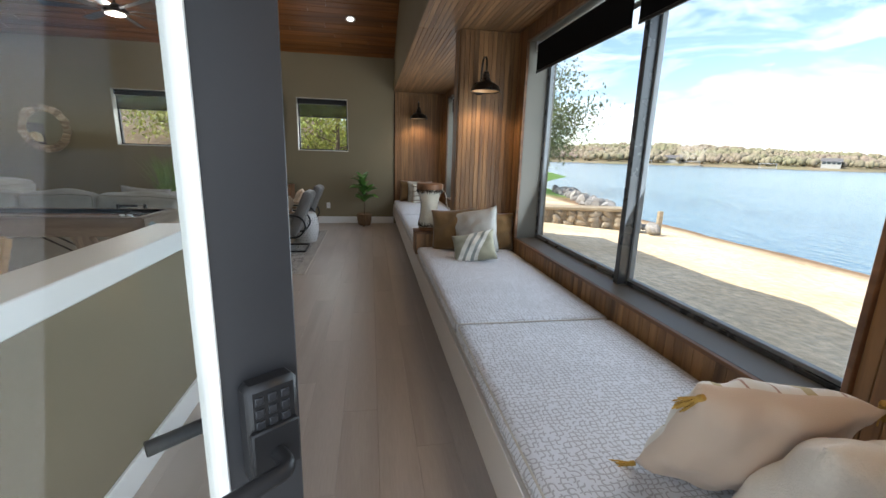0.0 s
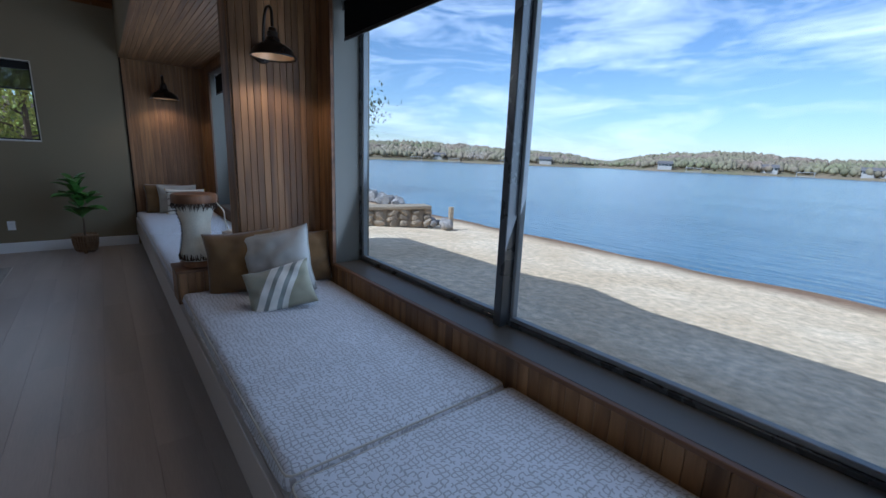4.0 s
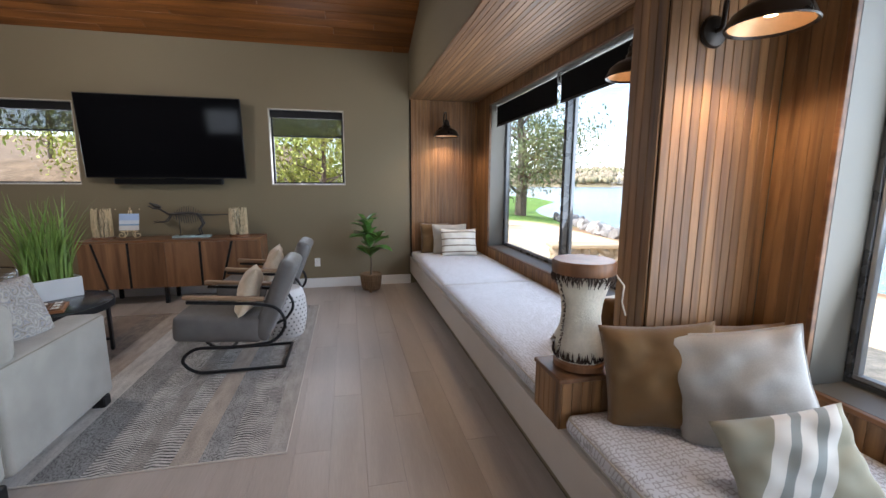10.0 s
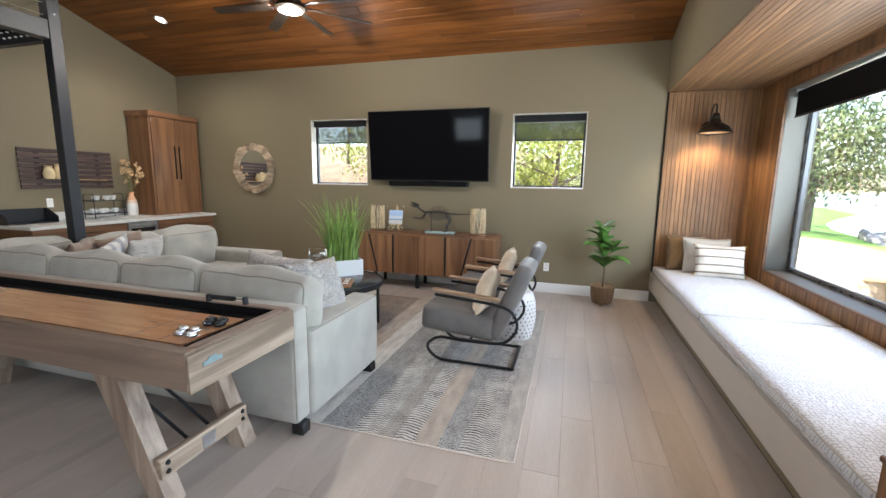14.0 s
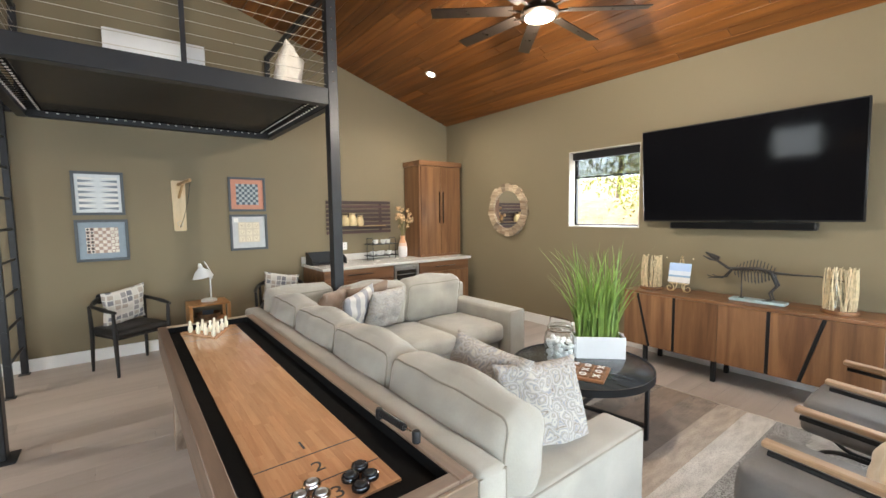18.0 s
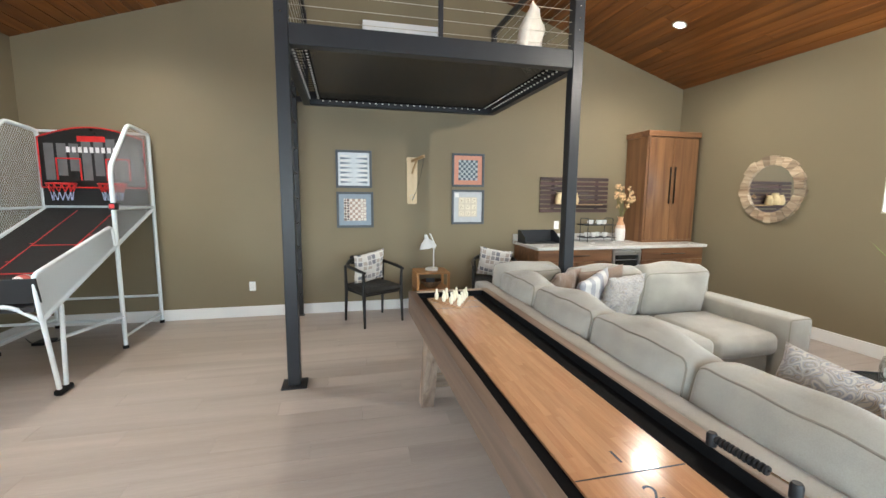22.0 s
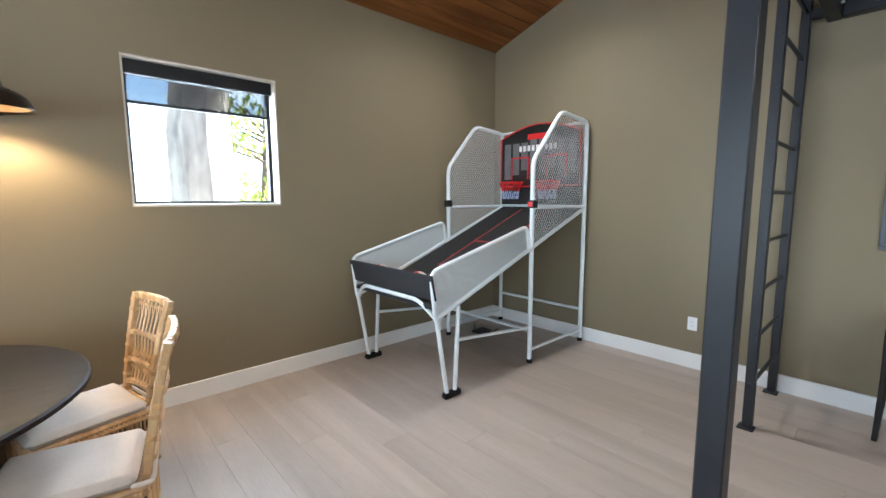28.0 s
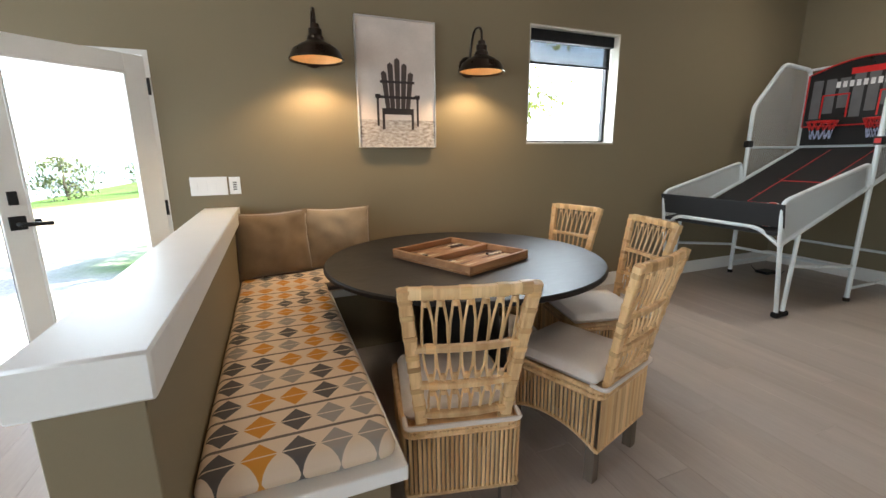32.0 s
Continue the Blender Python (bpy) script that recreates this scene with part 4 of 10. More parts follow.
drum = thing("hide_drum", "hourglass drum wrapped in pale hide with shaggy dark fringes", "drum", pose(0.855, 4.52, 0.6365, 0, 0, 20))
lathe(bm := bmesh.new(), [(0.085, 0.0), (0.112, 0.004), (0.114, 0.03), (0.10, 0.05), (0.085, 0.06)], 32)
part("base_ring", bm, DRUM_TOP, drum)
prof = [(0.112, 0.045), (0.108, 0.10), (0.094, 0.18), (0.086, 0.24), (0.090, 0.30), (0.108, 0.37), (0.128, 0.425), (0.131, 0.44)]
lathe(bm := bmesh.new(), [(0.0, prof[0][1])] + prof + [(0.0, prof[-1][1])], 36)
part("hide_wrap", bm, HIDE, drum)
lathe(bm := bmesh.new(), [(0.0, 0.435), (0.134, 0.435), (0.139, 0.445), (0.139, 0.485), (0.133, 0.495), (0.0, 0.493)], 36)
part("drum_head", bm, DRUM_TOP, drum, "brown wooden drum head")
rng = random.Random(3)
for nm, r0, z0, dz in (("upper_fringe", 0.133, 0.437, -0.05), ("lower_fringe", 0.112, 0.05, 0.045)):
    bm = bmesh.new()
    for k in range(150):
        q = rng.uniform(0, 6.283)
        j = rng.uniform(0.4, 1.1)
        q2 = q + rng.uniform(-0.12, 0.12)
        r1 = r0 + rng.uniform(0.0, 0.012) - (0.012 if dz < 0 else 0.002)
        tube(bm, [(r0 * math.cos(q), r0 * math.sin(q), z0), ((r0 + 0.006) * math.cos(q2), (r0 + 0.006) * math.sin(q2), z0 + dz * 0.5 * j), (r1 * math.cos(q2), r1 * math.sin(q2), z0 + dz * j)], 0.003, 4, False, [0.0035, 0.003, 0.001])
    part(nm, bm, HIDE_DARK, drum, "dark shaggy hide fringe")
bm = bmesh.new()
for k in range(60):
    z = 0.05 + 0.39 * k / 60
    i = max(j for j in range(len(prof)) if prof[j][1] <= z + 0.005) if z >= 0.045 else 0
    i = min(i, len(prof) - 2)
    f = (z - prof[i][1]) / (prof[i + 1][1] - prof[i][1])
    r = prof[i][0] * (1 - f) + prof[i + 1][0] * f
    q = 2.9 + rng.uniform(-0.06, 0.06)
    tube(bm, [((r - 0.004) * math.cos(q), (r - 0.004) * math.sin(q), z), ((r + 0.012) * math.cos(q + 0.05), (r + 0.012) * math.sin(q + 0.05), z + rng.uniform(-0.012, 0.012))], 0.004, 4, False, [0.004, 0.0012])
part("side_fringe", bm, HIDE_DARK, drum, "dark shaggy seam of hide")
bm = bmesh.new()
tube(bm, [(0.10, -0.085, 0.44), (0.13, -0.12, 0.38), (0.15, -0.10, 0.30), (0.155, -0.12, 0.24)], 0.004, 6)
part("cord", bm, HIDE, drum)


# ---- wall lamps ----
def wall_lamp(m, label, reach=0.25, k=1.38):
    """A gooseneck barn lamp on a wall: local y points away from the wall."""
    th = thing("wall_lamp", label, "lamp", m, "barn wall lamps")
    def turned(prof, n, at=0.0, m=None):
        return lathe(bmesh.new(), [(r * k, z * k) for r, z in prof], n, (0, at, 0), m)

    part("wall_plate", turned([(0.0, 0.0), (0.055, 0.0), (0.058, 0.008), (0.052, 0.018), (0.03, 0.022), (0.0, 0.022)], 24, 0.0, pose(0, 0, 0, -90)), BRONZE, th)
    bm = bmesh.new()
    tube(bm, rounded([(0, 0.015, 0), (0, 0.05, 0.0), (0, 0.06, 0.13), (0, 0.12, 0.26), (0, reach, 0.24), (0, reach, 0.12)], 0.11, 7), 0.0095, 10)
    part("gooseneck", bm, BRONZE, th)
    part("shade", turned([(0.0, 0.105), (0.02, 0.103), (0.024, 0.085), (0.03, 0.08), (0.03, 0.055), (0.038, 0.045), (0.04, 0.03), (0.05, 0.022), (0.075, 0.012), (0.108, -0.012), (0.122, -0.045),
                          (0.128, -0.052), (0.125, -0.057), (0.117, -0.05), (0.103, -0.015), (0.07, 0.006), (0.03, 0.016), (0.0, 0.018)], 32, reach), BRONZE, th)
    part("shade_lining", turned([(0.1155, -0.049), (0.1015, -0.0165), (0.069, 0.0035), (0.03, 0.0135), (0.0, 0.0155)], 32, reach), BRONZE_IN, th, "copper coloured shade lining")
    part("bulb", turned([(0.0, -0.026), (0.017, -0.022), (0.024, -0.010), (0.021, 0.002), (0.012, 0.012), (0.0, 0.013)], 16, reach), BRASS_GLOW, th, "glowing warm bulb")
    lamp = bpy.data.lights.new("wall_lamp_light", "SPOT")
    lamp.energy, lamp.color, lamp.spot_size, lamp.spot_blend, lamp.shadow_soft_size = 6.0, (1.0, 0.70, 0.40), radians(140), 0.5, 0.03
    lo = new("wall_lamp_light", lamp)
    lo.matrix_world = m @ pose(0, reach, -0.085)
    return th


wall_lamp(pose(1.31, 4.411, 2.075, 0, 0, 180), "black barn wall lamp lit warm on the pier", 0.25, 1.1)
wall_lamp(pose(1.18, Y1 - 0.0265, 2.17, 0, 0, 180), "black barn wall lamp lit warm on the end panel")
wall_lamp(pose(1.31, 4.641, 2.075), "black barn wall lamp lit warm on the back of the pier", 0.25, 1.1)
wall_lamp(pose(1.18, Y0 + 0.0265, 2.17), "black barn wall lamp lit warm beside the entrance")
wall_lamp(pose(-1.53, Y0 + 0.001, 2.03), "black barn wall lamp lit warm beside the beach picture")
wall_lamp(pose(-2.73, Y0 + 0.001, 2.03), "black barn wall lamp lit warm between picture and window")


# ---- roller shades ----
def roller_shade(name, a, b, z_top, drop, label, axis):
    th = thing(name, label, "shade", group="roller shades")
    lo, hi = Vector(a), Vector(b)
    bm = bmesh.new()
    tube(bm, [(lo.x, lo.y, z_top - 0.045), (hi.x, hi.y, z_top - 0.045)], 0.03, 14)
    part("roller", bm, SHADE_CLOTH, th)
    w = 0.0015
    if axis == "x":
        c = one((lo.x - 0.028 - w, lo.y + 0.02, z_top - drop), (lo.x - 0.028 + w, hi.y - 0.02, z_top - 0.045), 0.0005)
        r = one((lo.x - 0.034, lo.y + 0.02, z_top - drop - 0.022), (lo.x - 0.022, hi.y - 0.02, z_top - drop), 0.003)
    else:
        c = one((lo.x + 0.01, lo.y - w, z_top - drop), (hi.x - 0.01, lo.y + w, z_top - 0.045), 0.0005)
        r = one((lo.x + 0.01, lo.y - 0.006, z_top - drop - 0.02), (hi.x - 0.01, lo.y + 0.006, z_top - drop), 0.003)
    part("cloth", c, SHADE_CLOTH if axis == "x" else SCREEN_CLOTH, th)
    part("hem_bar", r, BLACK_PLASTIC, th)
    if axis == "x":
        for y in (lo.y + 0.01, hi.y - 0.01):
            part("bracket", one((lo.x - 0.04, y - 0.004, z_top - 0.09), (lo.x + 0.03, y + 0.004, z_top), 0.002), STEEL, th)
    return th


def screen_cloth(name):
    """Open-weave black cloth that lets part of the light through."""
    ma, ns, ln, bsdf = shader(name)
    out, mx, tr = ns["Material Output"], ns.new("ShaderNodeMixShader"), ns.new("ShaderNodeBsdfTransparent")
    bsdf.inputs["Base Color"].default_value = (0.012, 0.012, 0.012, 1)
    bsdf.inputs["Roughness"].default_value = 0.9
    co, nz, mr = ns.new("ShaderNodeTexCoord"), ns.new("ShaderNodeTexNoise"), ns.new("ShaderNodeMapRange")
    nz.inputs["Scale"].default_value = 700
    mr.inputs["To Min"].default_value, mr.inputs["To Max"].default_value = 0.45, 0.8
    ln.new(co.outputs["Object"], nz.inputs["Vector"])
    ln.new(nz.outputs["Fac"], mr.inputs["Value"])
    ln.new(mr.outputs["Result"], mx.inputs["Fac"])
    ln.new(tr.outputs["BSDF"], mx.inputs[1])
    ln.new(bsdf.outputs["BSDF"], mx.inputs[2])
    ln.new(mx.outputs["Shader"], out.inputs["Surface"])
    return ma


SCREEN_CLOTH = screen_cloth("open_weave_black_shade")
for ya, yb in ((1.13, 2.575), (2.605, 4.12), (4.93, 6.555), (6.585, 8.24)):
    roller_shade("roller_shade", (XW + 0.10, ya, 0), (XW + 0.10, yb, 0), 2.47, 0.26, "black roller shade rolled up at the head of a wide window", "x")
for (xa, xb, za, zb), y, lab in ((WIN_A, Y1 + 0.1, "black screen shade part way down beside the television"), (WIN_B, Y1 + 0.1, "black screen shade part way down near the corner"), (WIN_C, Y0 - 0.1, "black screen shade part way down by the game corner")):
    sh = roller_shade("roller_shade", (xa + 0.014, y, 0), (xb - 0.014, y, 0), zb - 0.013, 0.32 if y > 5 else 0.26, lab, "y")
    part("fascia", one((xa + 0.014, y - 0.036, zb - 0.105), (xb - 0.014, y + 0.036, zb - 0.013), 0.004), BLACK_METAL, sh)

# ---- entrance door, open into the room ----
fr = tagged(new("door_1"), "white inside, dark bronze outside, fully glazed entrance door standing open", "door", "", "structure")
bm = bmesh.new()
for lo, hi in (((DOOR[0], Y0 - 0.2, 0), (DOOR[0] + 0.03, Y0 + 0.004, DOOR[3])), ((DOOR[1] - 0.03, Y0 - 0.2, 0), (DOOR[1], Y0 + 0.004, DOOR[3])), ((DOOR[0] + 0.03, Y0 - 0.2, DOOR[3] - 0.03), (DOOR[1] - 0.03, Y0 + 0.004, DOOR[3]))):
    box(bm, lo, hi, 0.002)
part("door_frame", bm, WHITE, fr)
part("threshold", one((DOOR[0] + 0.03, Y0 - 0.2, -0.005), (DOOR[1] - 0.03, Y0 - 0.02, 0.012), 0.004), STEEL, fr)
leaf_at = pose(DOOR[0] + 0.034, Y0 - 0.002, 0, 0, 0, 37)
L, Hh, S = 0.78, 1.955, 0.112


def door_face(y0, y1):
    bm = bmesh.new()
    for u0, u1, z0, z1 in ((0, S, 0.012, Hh), (L - S, L, 0.012, Hh), (S, L - S, 0.012, 0.20), (S, L - S, Hh - S, Hh)):
        box(bm, (u0, y0, z0), (u1, y1, z1), 0.003)
    return bm


leaf = part("leaf", door_face(0, 0.02), WHITE, fr, "white inner face of the door", leaf_at)
DOOR_OUT = surface("dark_bronze_door_paint", (0.03, 0.031, 0.034), 0.35, 0.0, 0.06, 5, 0.03, bump=0.02)
part("outer_face", door_face(-0.024, -0.001), DOOR_OUT, leaf, "dark bronze outer face of the door")
bm = bmesh.new()
for u0, u1, z0, z1 in ((S - 0.002, S + 0.012, 0.19, Hh - S + 0.01), (L - S - 0.012, L - S + 0.002, 0.19, Hh - S + 0.01), (S, L - S, 0.19, 0.206), (S, L - S, Hh - S - 0.006, Hh - S + 0.01)):
    box(bm, (u0, -0.03, z0), (u1, 0.026, z1), 0.003)
part("glazing_bead", bm, WHITE, leaf)
pane = part("pane", one((S, -0.006, 0.2), (L - S, 0.0, Hh - S), 0.001), GLASS, leaf)
pane.visible_shadow = False
part("keypad", one((L - 0.092, -0.06, 0.965), (L - 0.018, -0.024, 1.115), 0.014), BLACK_PLASTIC, leaf, "black keypad lock")
bm = bmesh.new()
for i in range(3):
    for j in range(3):
        box(bm, (L - 0.082 + i * 0.018, -0.063, 1.052 + j * 0.018), (L - 0.070 + i * 0.018, -0.059, 1.064 + j * 0.018), 0.002)
part("keypad_buttons", bm, CHARCOAL_STEEL, leaf)
for sgn, y in ((-1, -0.058), (1, 0.02)):
    part("rose", one((L - 0.092, min(y, y + sgn * 0.012), 0.98), (L - 0.024, max(y, y + sgn * 0.012), 1.052), 0.004), BLACK_METAL, leaf)
    bm = bmesh.new()
    tube(bm, rounded([(L - 0.058, y, 1.01), (L - 0.058, y + sgn * 0.05, 1.01), (L - 0.185, y + sgn * 0.052, 1.005)], 0.02, 4), 0.0115, 10)
    part("lever", bm, BLACK_METAL, leaf)
part("deadbolt_turn", one((L - 0.078, 0.02, 1.11), (L - 0.038, 0.032, 1.18), 0.006), BLACK_METAL, leaf)
for z in (0.25, 1.02, 1.78):
    bm = bmesh.new()
    tube(bm, [(-0.008, 0.022, z - 0.05), (-0.008, 0.022, z + 0.05)], 0.008, 8)
    box(bm, (-0.006, 0.0, z - 0.05), (0.0, 0.02, z + 0.05), 0.001)
    part("hinge", bm, BLACK_METAL, leaf)

# ---- television wall ----
tv = thing("television", "large flat black television on the olive wall", "television", Matrix.Translation((0, 8.8, 1.5)) @ Matrix.Rotation(radians(5), 4, "X") @ Matrix.Translation((0, -8.8, -1.5)))
part("panel", one((-3.21, 8.765, 1.515), (-1.43, 8.80, 2.49), 0.006), BLACK_PLASTIC, tv)
part("screen", one((-3.198, 8.7615, 1.53), (-1.442, 8.7645, 2.478), 0.001), SCREEN, tv, "dark glossy screen")
part("wall_bracket", one((-2.6, 8.8005, 1.75), (-2.04, 8.8795, 2.25), 0.004), BLACK_METAL, tv)
sb = thing("soundbar", "long slim black soundbar hung below the television", "soundbar")
part("body", one((-2.93, 8.77, 1.435), (-1.72, 8.86, 1.505), 0.012), BLACK_PLASTIC, sb)
part("grille", one((-2.91, 8.767, 1.443), (-1.74, 8.7695, 1.497), 0.001), SHADE_CLOTH, sb)
part("bracket", one((-2.4, 8.8605, 1.45), (-2.2, 8.8795, 1.51), 0.002), BLACK_METAL, sb)

side = thing("sideboard", "long walnut sideboard with slanted black dividers", "sideboard")
SX0, SX1, SY, SZ0, SZ1 = -3.215, -1.235, 8.40, 0.205, 0.785
part("top", one((SX0, SY - 0.004, SZ1 - 0.028), (SX1, 8.855, SZ1), 0.003), WALNUT_X, side)
part("body", one((SX0 + 0.004, SY + 0.022, SZ0), (SX1 - 0.004, 8.853, SZ1 - 0.029), 0.002), WALNUT_X, side)


def slab(u):
    bm = bmesh.new()
    prism(bm, u, SY, SY + 0.021, "y")
    return bm


zt, zb = SZ1 - 0.031, SZ0 + 0.004
for outline in ([(SX0 + 0.005, zb), (-2.955, zb), (-3.085, zt), (SX0 + 0.005, zt)], [(-2.925, zb), (-2.715, zb), (-2.715, zt), (-3.055, zt)],
                [(-2.685, zb), (-2.312, zb), (-2.312, zt), (-2.685, zt)], [(-2.308, zb), (-1.945, zb), (-1.945, zt), (-2.308, zt)],
                [(-1.915, zb), (-1.725, zb), (-1.585, zt), (-1.915, zt)], [(-1.695, zb), (SX1 - 0.005, zb), (SX1 - 0.005, zt), (-1.555, zt)]):
    part("door", slab(outline), WALNUT, side)
for a, b in ((-2.94, -3.07), (-2.70, -2.70), (-1.93, -1.93), (-1.71, -1.57)):
    part("divider", slab([(a - 0.013, zb), (a + 0.013, zb), (b + 0.013, zt), (b - 0.013, zt)]), BLACK_METAL, side, "black metal divider", pose(0, 0.004, 0))
for x in (-3.0, -2.35, -1.52):
    for y in (8.46, 8.80):
        part("leg", one((x - 0.02, y - 0.02, 0.0), (x + 0.02, y + 0.02, 0.2045), 0.003), BLACK_METAL, side)


def stick_lantern(m, label, wide=1.3):
    th = thing("stick_candle_holder", label, "candle holder", m, "stick candle holders")
    lathe(bm := bmesh.new(), [(0.0, 0.0), (0.085 * wide, 0.0), (0.09 * wide, 0.006), (0.09 * wide, 0.024), (0.085 * wide, 0.03), (0.0, 0.03)], 28)
    part("base", bm, DRUM_TOP, th, "round copper-brown base")
    lathe(bm := bmesh.new(), [(0.050, 0.0305), (0.052, 0.035), (0.052, 0.33), (0.049, 0.33), (0.049, 0.036), (0.0, 0.036)], 24)
    part("glass_cylinder", bm, CLEAR, th)
    rng = random.Random(8)
    for k in range(72):
        q = 2 * math.pi * k / 72
        a, b = q + rng.uniform(-0.35, 0.35), q + rng.uniform(-0.5, 0.5)
        r = rng.uniform(0.064, 0.078) * wide
        z0, z1 = 0.031, rng.uniform(0.33, 0.37)
        pts = [(r * math.cos(a), r * math.sin(a), z0), (r * 1.05 * math.cos((a + b) / 2 + rng.uniform(-0.1, 0.1)), r * 1.05 * math.sin((a + b) / 2), (z0 + z1) / 2 + rng.uniform(-0.05, 0.05)), (r * math.cos(b), r * math.sin(b), z1)]
        part("stick", tube(bmesh.new(), pts, rng.uniform(0.0022, 0.0042), 5), STICK, th)
    return th


CLEAR = glass("clear_glassware", (0.97, 0.98, 0.98), 0.0, 0.06)
STICK = surface("gilded_sticks", (0.66, 0.54, 0.34), 0.5, 0.1, 0.25, 30, bump=0.3, bump_scale=150, rand=0.3, island=True)
stick_lantern(pose(-3.03, 8.62, SZ1), "candle holder wrapped in pale gilded sticks")
stick_lantern(pose(-1.52, 8.60, SZ1, 0, 0, 80), "candle holder wrapped in pale sticks near the sideboard end")

GOLD = surface("pale_gold_wire", (0.72, 0.58, 0.36), 0.35, 0.8, 0.1, 20, bump=0.0)
ea = thing("card_easel", "small scrolled gold easel on the sideboard", "easel", pose(-2.73, 8.60, SZ1) @ Matrix.Scale(1.15, 4))
for s in (-1, 1):
    bm = bmesh.new()
    pts = []
    for k in range(26):
        q = 0.5 + k * 0.30
        r = 0.011 + 0.0012 * k
        pts.append((s * (0.075 - r * math.cos(q)), -0.03, 0.043 + r * math.sin(q)))
    tube(bm, pts, 0.0042, 6)
    tube(bm, rounded([(s * 0.05, -0.03, 0.012), (s * 0.02, -0.02, 0.05), (s * 0.035, 0.01, 0.13), (s * 0.01, 0.03, 0.30)], 0.05), 0.0045, 6)
    lathe(bm, [(0.0, -0.008), (0.008, 0.0), (0.0, 0.008)], 10, (s * 0.11, -0.02, 0.31))
    part("scroll", bm, GOLD, ea)
bm = bmesh.new()
tube(bm, [(0, 0.03, 0.30), (0, 0.10, 0.0045)], 0.0045, 6)
lathe(bm, [(0.0, -0.014), (0.013, 0.0), (0.0, 0.016)], 12, (0, 0.028, 0.315))
tube(bm, [(-0.07, -0.035, 0.085), (0.07, -0.035, 0.085)], 0.0042, 6)
part("stay", bm, GOLD, ea)
SKY_PRINT = bands("lake_photo_print", [(0.62, 0.60, 0.58), (0.22, 0.36, 0.52), (0.62, 0.68, 0.76), (0.40, 0.55, 0.78)], [0.0, 0.22, 0.34, 0.62], "z", 0.16, 0.4, 0.0)
whole("photo_card", one((-0.105, -0.002, -0.10), (0.105, 0.002, 0.10), 0.001), SKY_PRINT, "small photo card of a blue lake sky", "picture", pose(-2.73, 8.582, SZ1 + 0.205, -12))

# skeleton model, one plain mesh
bm = bmesh.new()
spine = [(-0.36, 0.375), (-0.30, 0.335), (-0.23, 0.29), (-0.13, 0.295), (0.0, 0.305), (0.12, 0.28), (0.26, 0.275), (0.42, 0.28), (0.60, 0.25)]
tube(bm, [(x, 0, z) for x, z in spine], 0.01, 8, False, [0.011, 0.012, 0.014, 0.016, 0.016, 0.013, 0.009, 0.006, 0.002])
tube(bm, [(-0.31, 0, 0.375), (-0.36, 0, 0.39), (-0.43, 0, 0.43)], 0.01, 8, False, [0.018, 0.026, 0.007])
tube(bm, [(-0.33, 0, 0.36), (-0.39, 0, 0.365), (-0.45, 0, 0.395)], 0.01, 8, False, [0.012, 0.013, 0.005])
for k in range(12):
    x = -0.17 + k * 0.026
    h = 0.075 * math.sin(math.pi * (k + 0.7) / 12.4) + 0.012
    tube(bm, [(x, 0, 0.295), (x + 0.012, 0, 0.30 + h)], 0.004, 5)
    d = 0.10 * math.sin(math.pi * (k + 2) / 15)
    for s in (-1, 1):
        tube(bm, [(x, 0, 0.29), (x + 0.004, s * 0.045, 0.262), (x + 0.012, s * 0.04, 0.275 - d)], 0.0048, 5)
for s in (-1, 1):
    tube(bm, [(0.10, s * 0.02, 0.285), (0.15, s * 0.035, 0.17), (0.10, s * 0.035, 0.10), (0.12, s * 0.035, 0.035), (0.05, s * 0.04, 0.024)], 0.009, 6, False, [0.013, 0.011, 0.008, 0.008, 0.005])
    tube(bm, [(-0.20, s * 0.02, 0.285), (-0.26, s * 0.045, 0.20), (-0.34, s * 0.045, 0.195), (-0.39, s * 0.05, 0.215)], 0.007, 6, False, [0.009, 0.008, 0.006, 0.003])
    tube(bm, [(-0.34, s * 0.045, 0.195), (-0.385, s * 0.05, 0.185)], 0.004, 5)
tube(bm, [(-0.12, 0, 0.29), (-0.12, 0, 0.02)], 0.005, 6)
DINO = surface("dark_bone_resin", (0.02, 0.018, 0.017), 0.45, var=0.3, scale=30, bump=0.3, bump_scale=120)
box(bm, (-0.138, -0.018, 0.0225), (-0.102, 0.018, 0.03), 0.003)
whole("dinosaur_skeleton_model", bm, DINO, "dark model skeleton of a sail-backed dinosaur on a plinth", "model", pose(-2.08, 8.62, SZ1))
whole("model_plinth", one((-0.20, -0.065, 0.0), (0.22, 0.065, 0.024), 0.004), surface("weathered_teal_paint", (0.34, 0.45, 0.47), 0.6, var=0.2, scale=20), "pale weathered teal plinth under the skeleton model", "plinth", pose(-2.08, 8.62, SZ1))

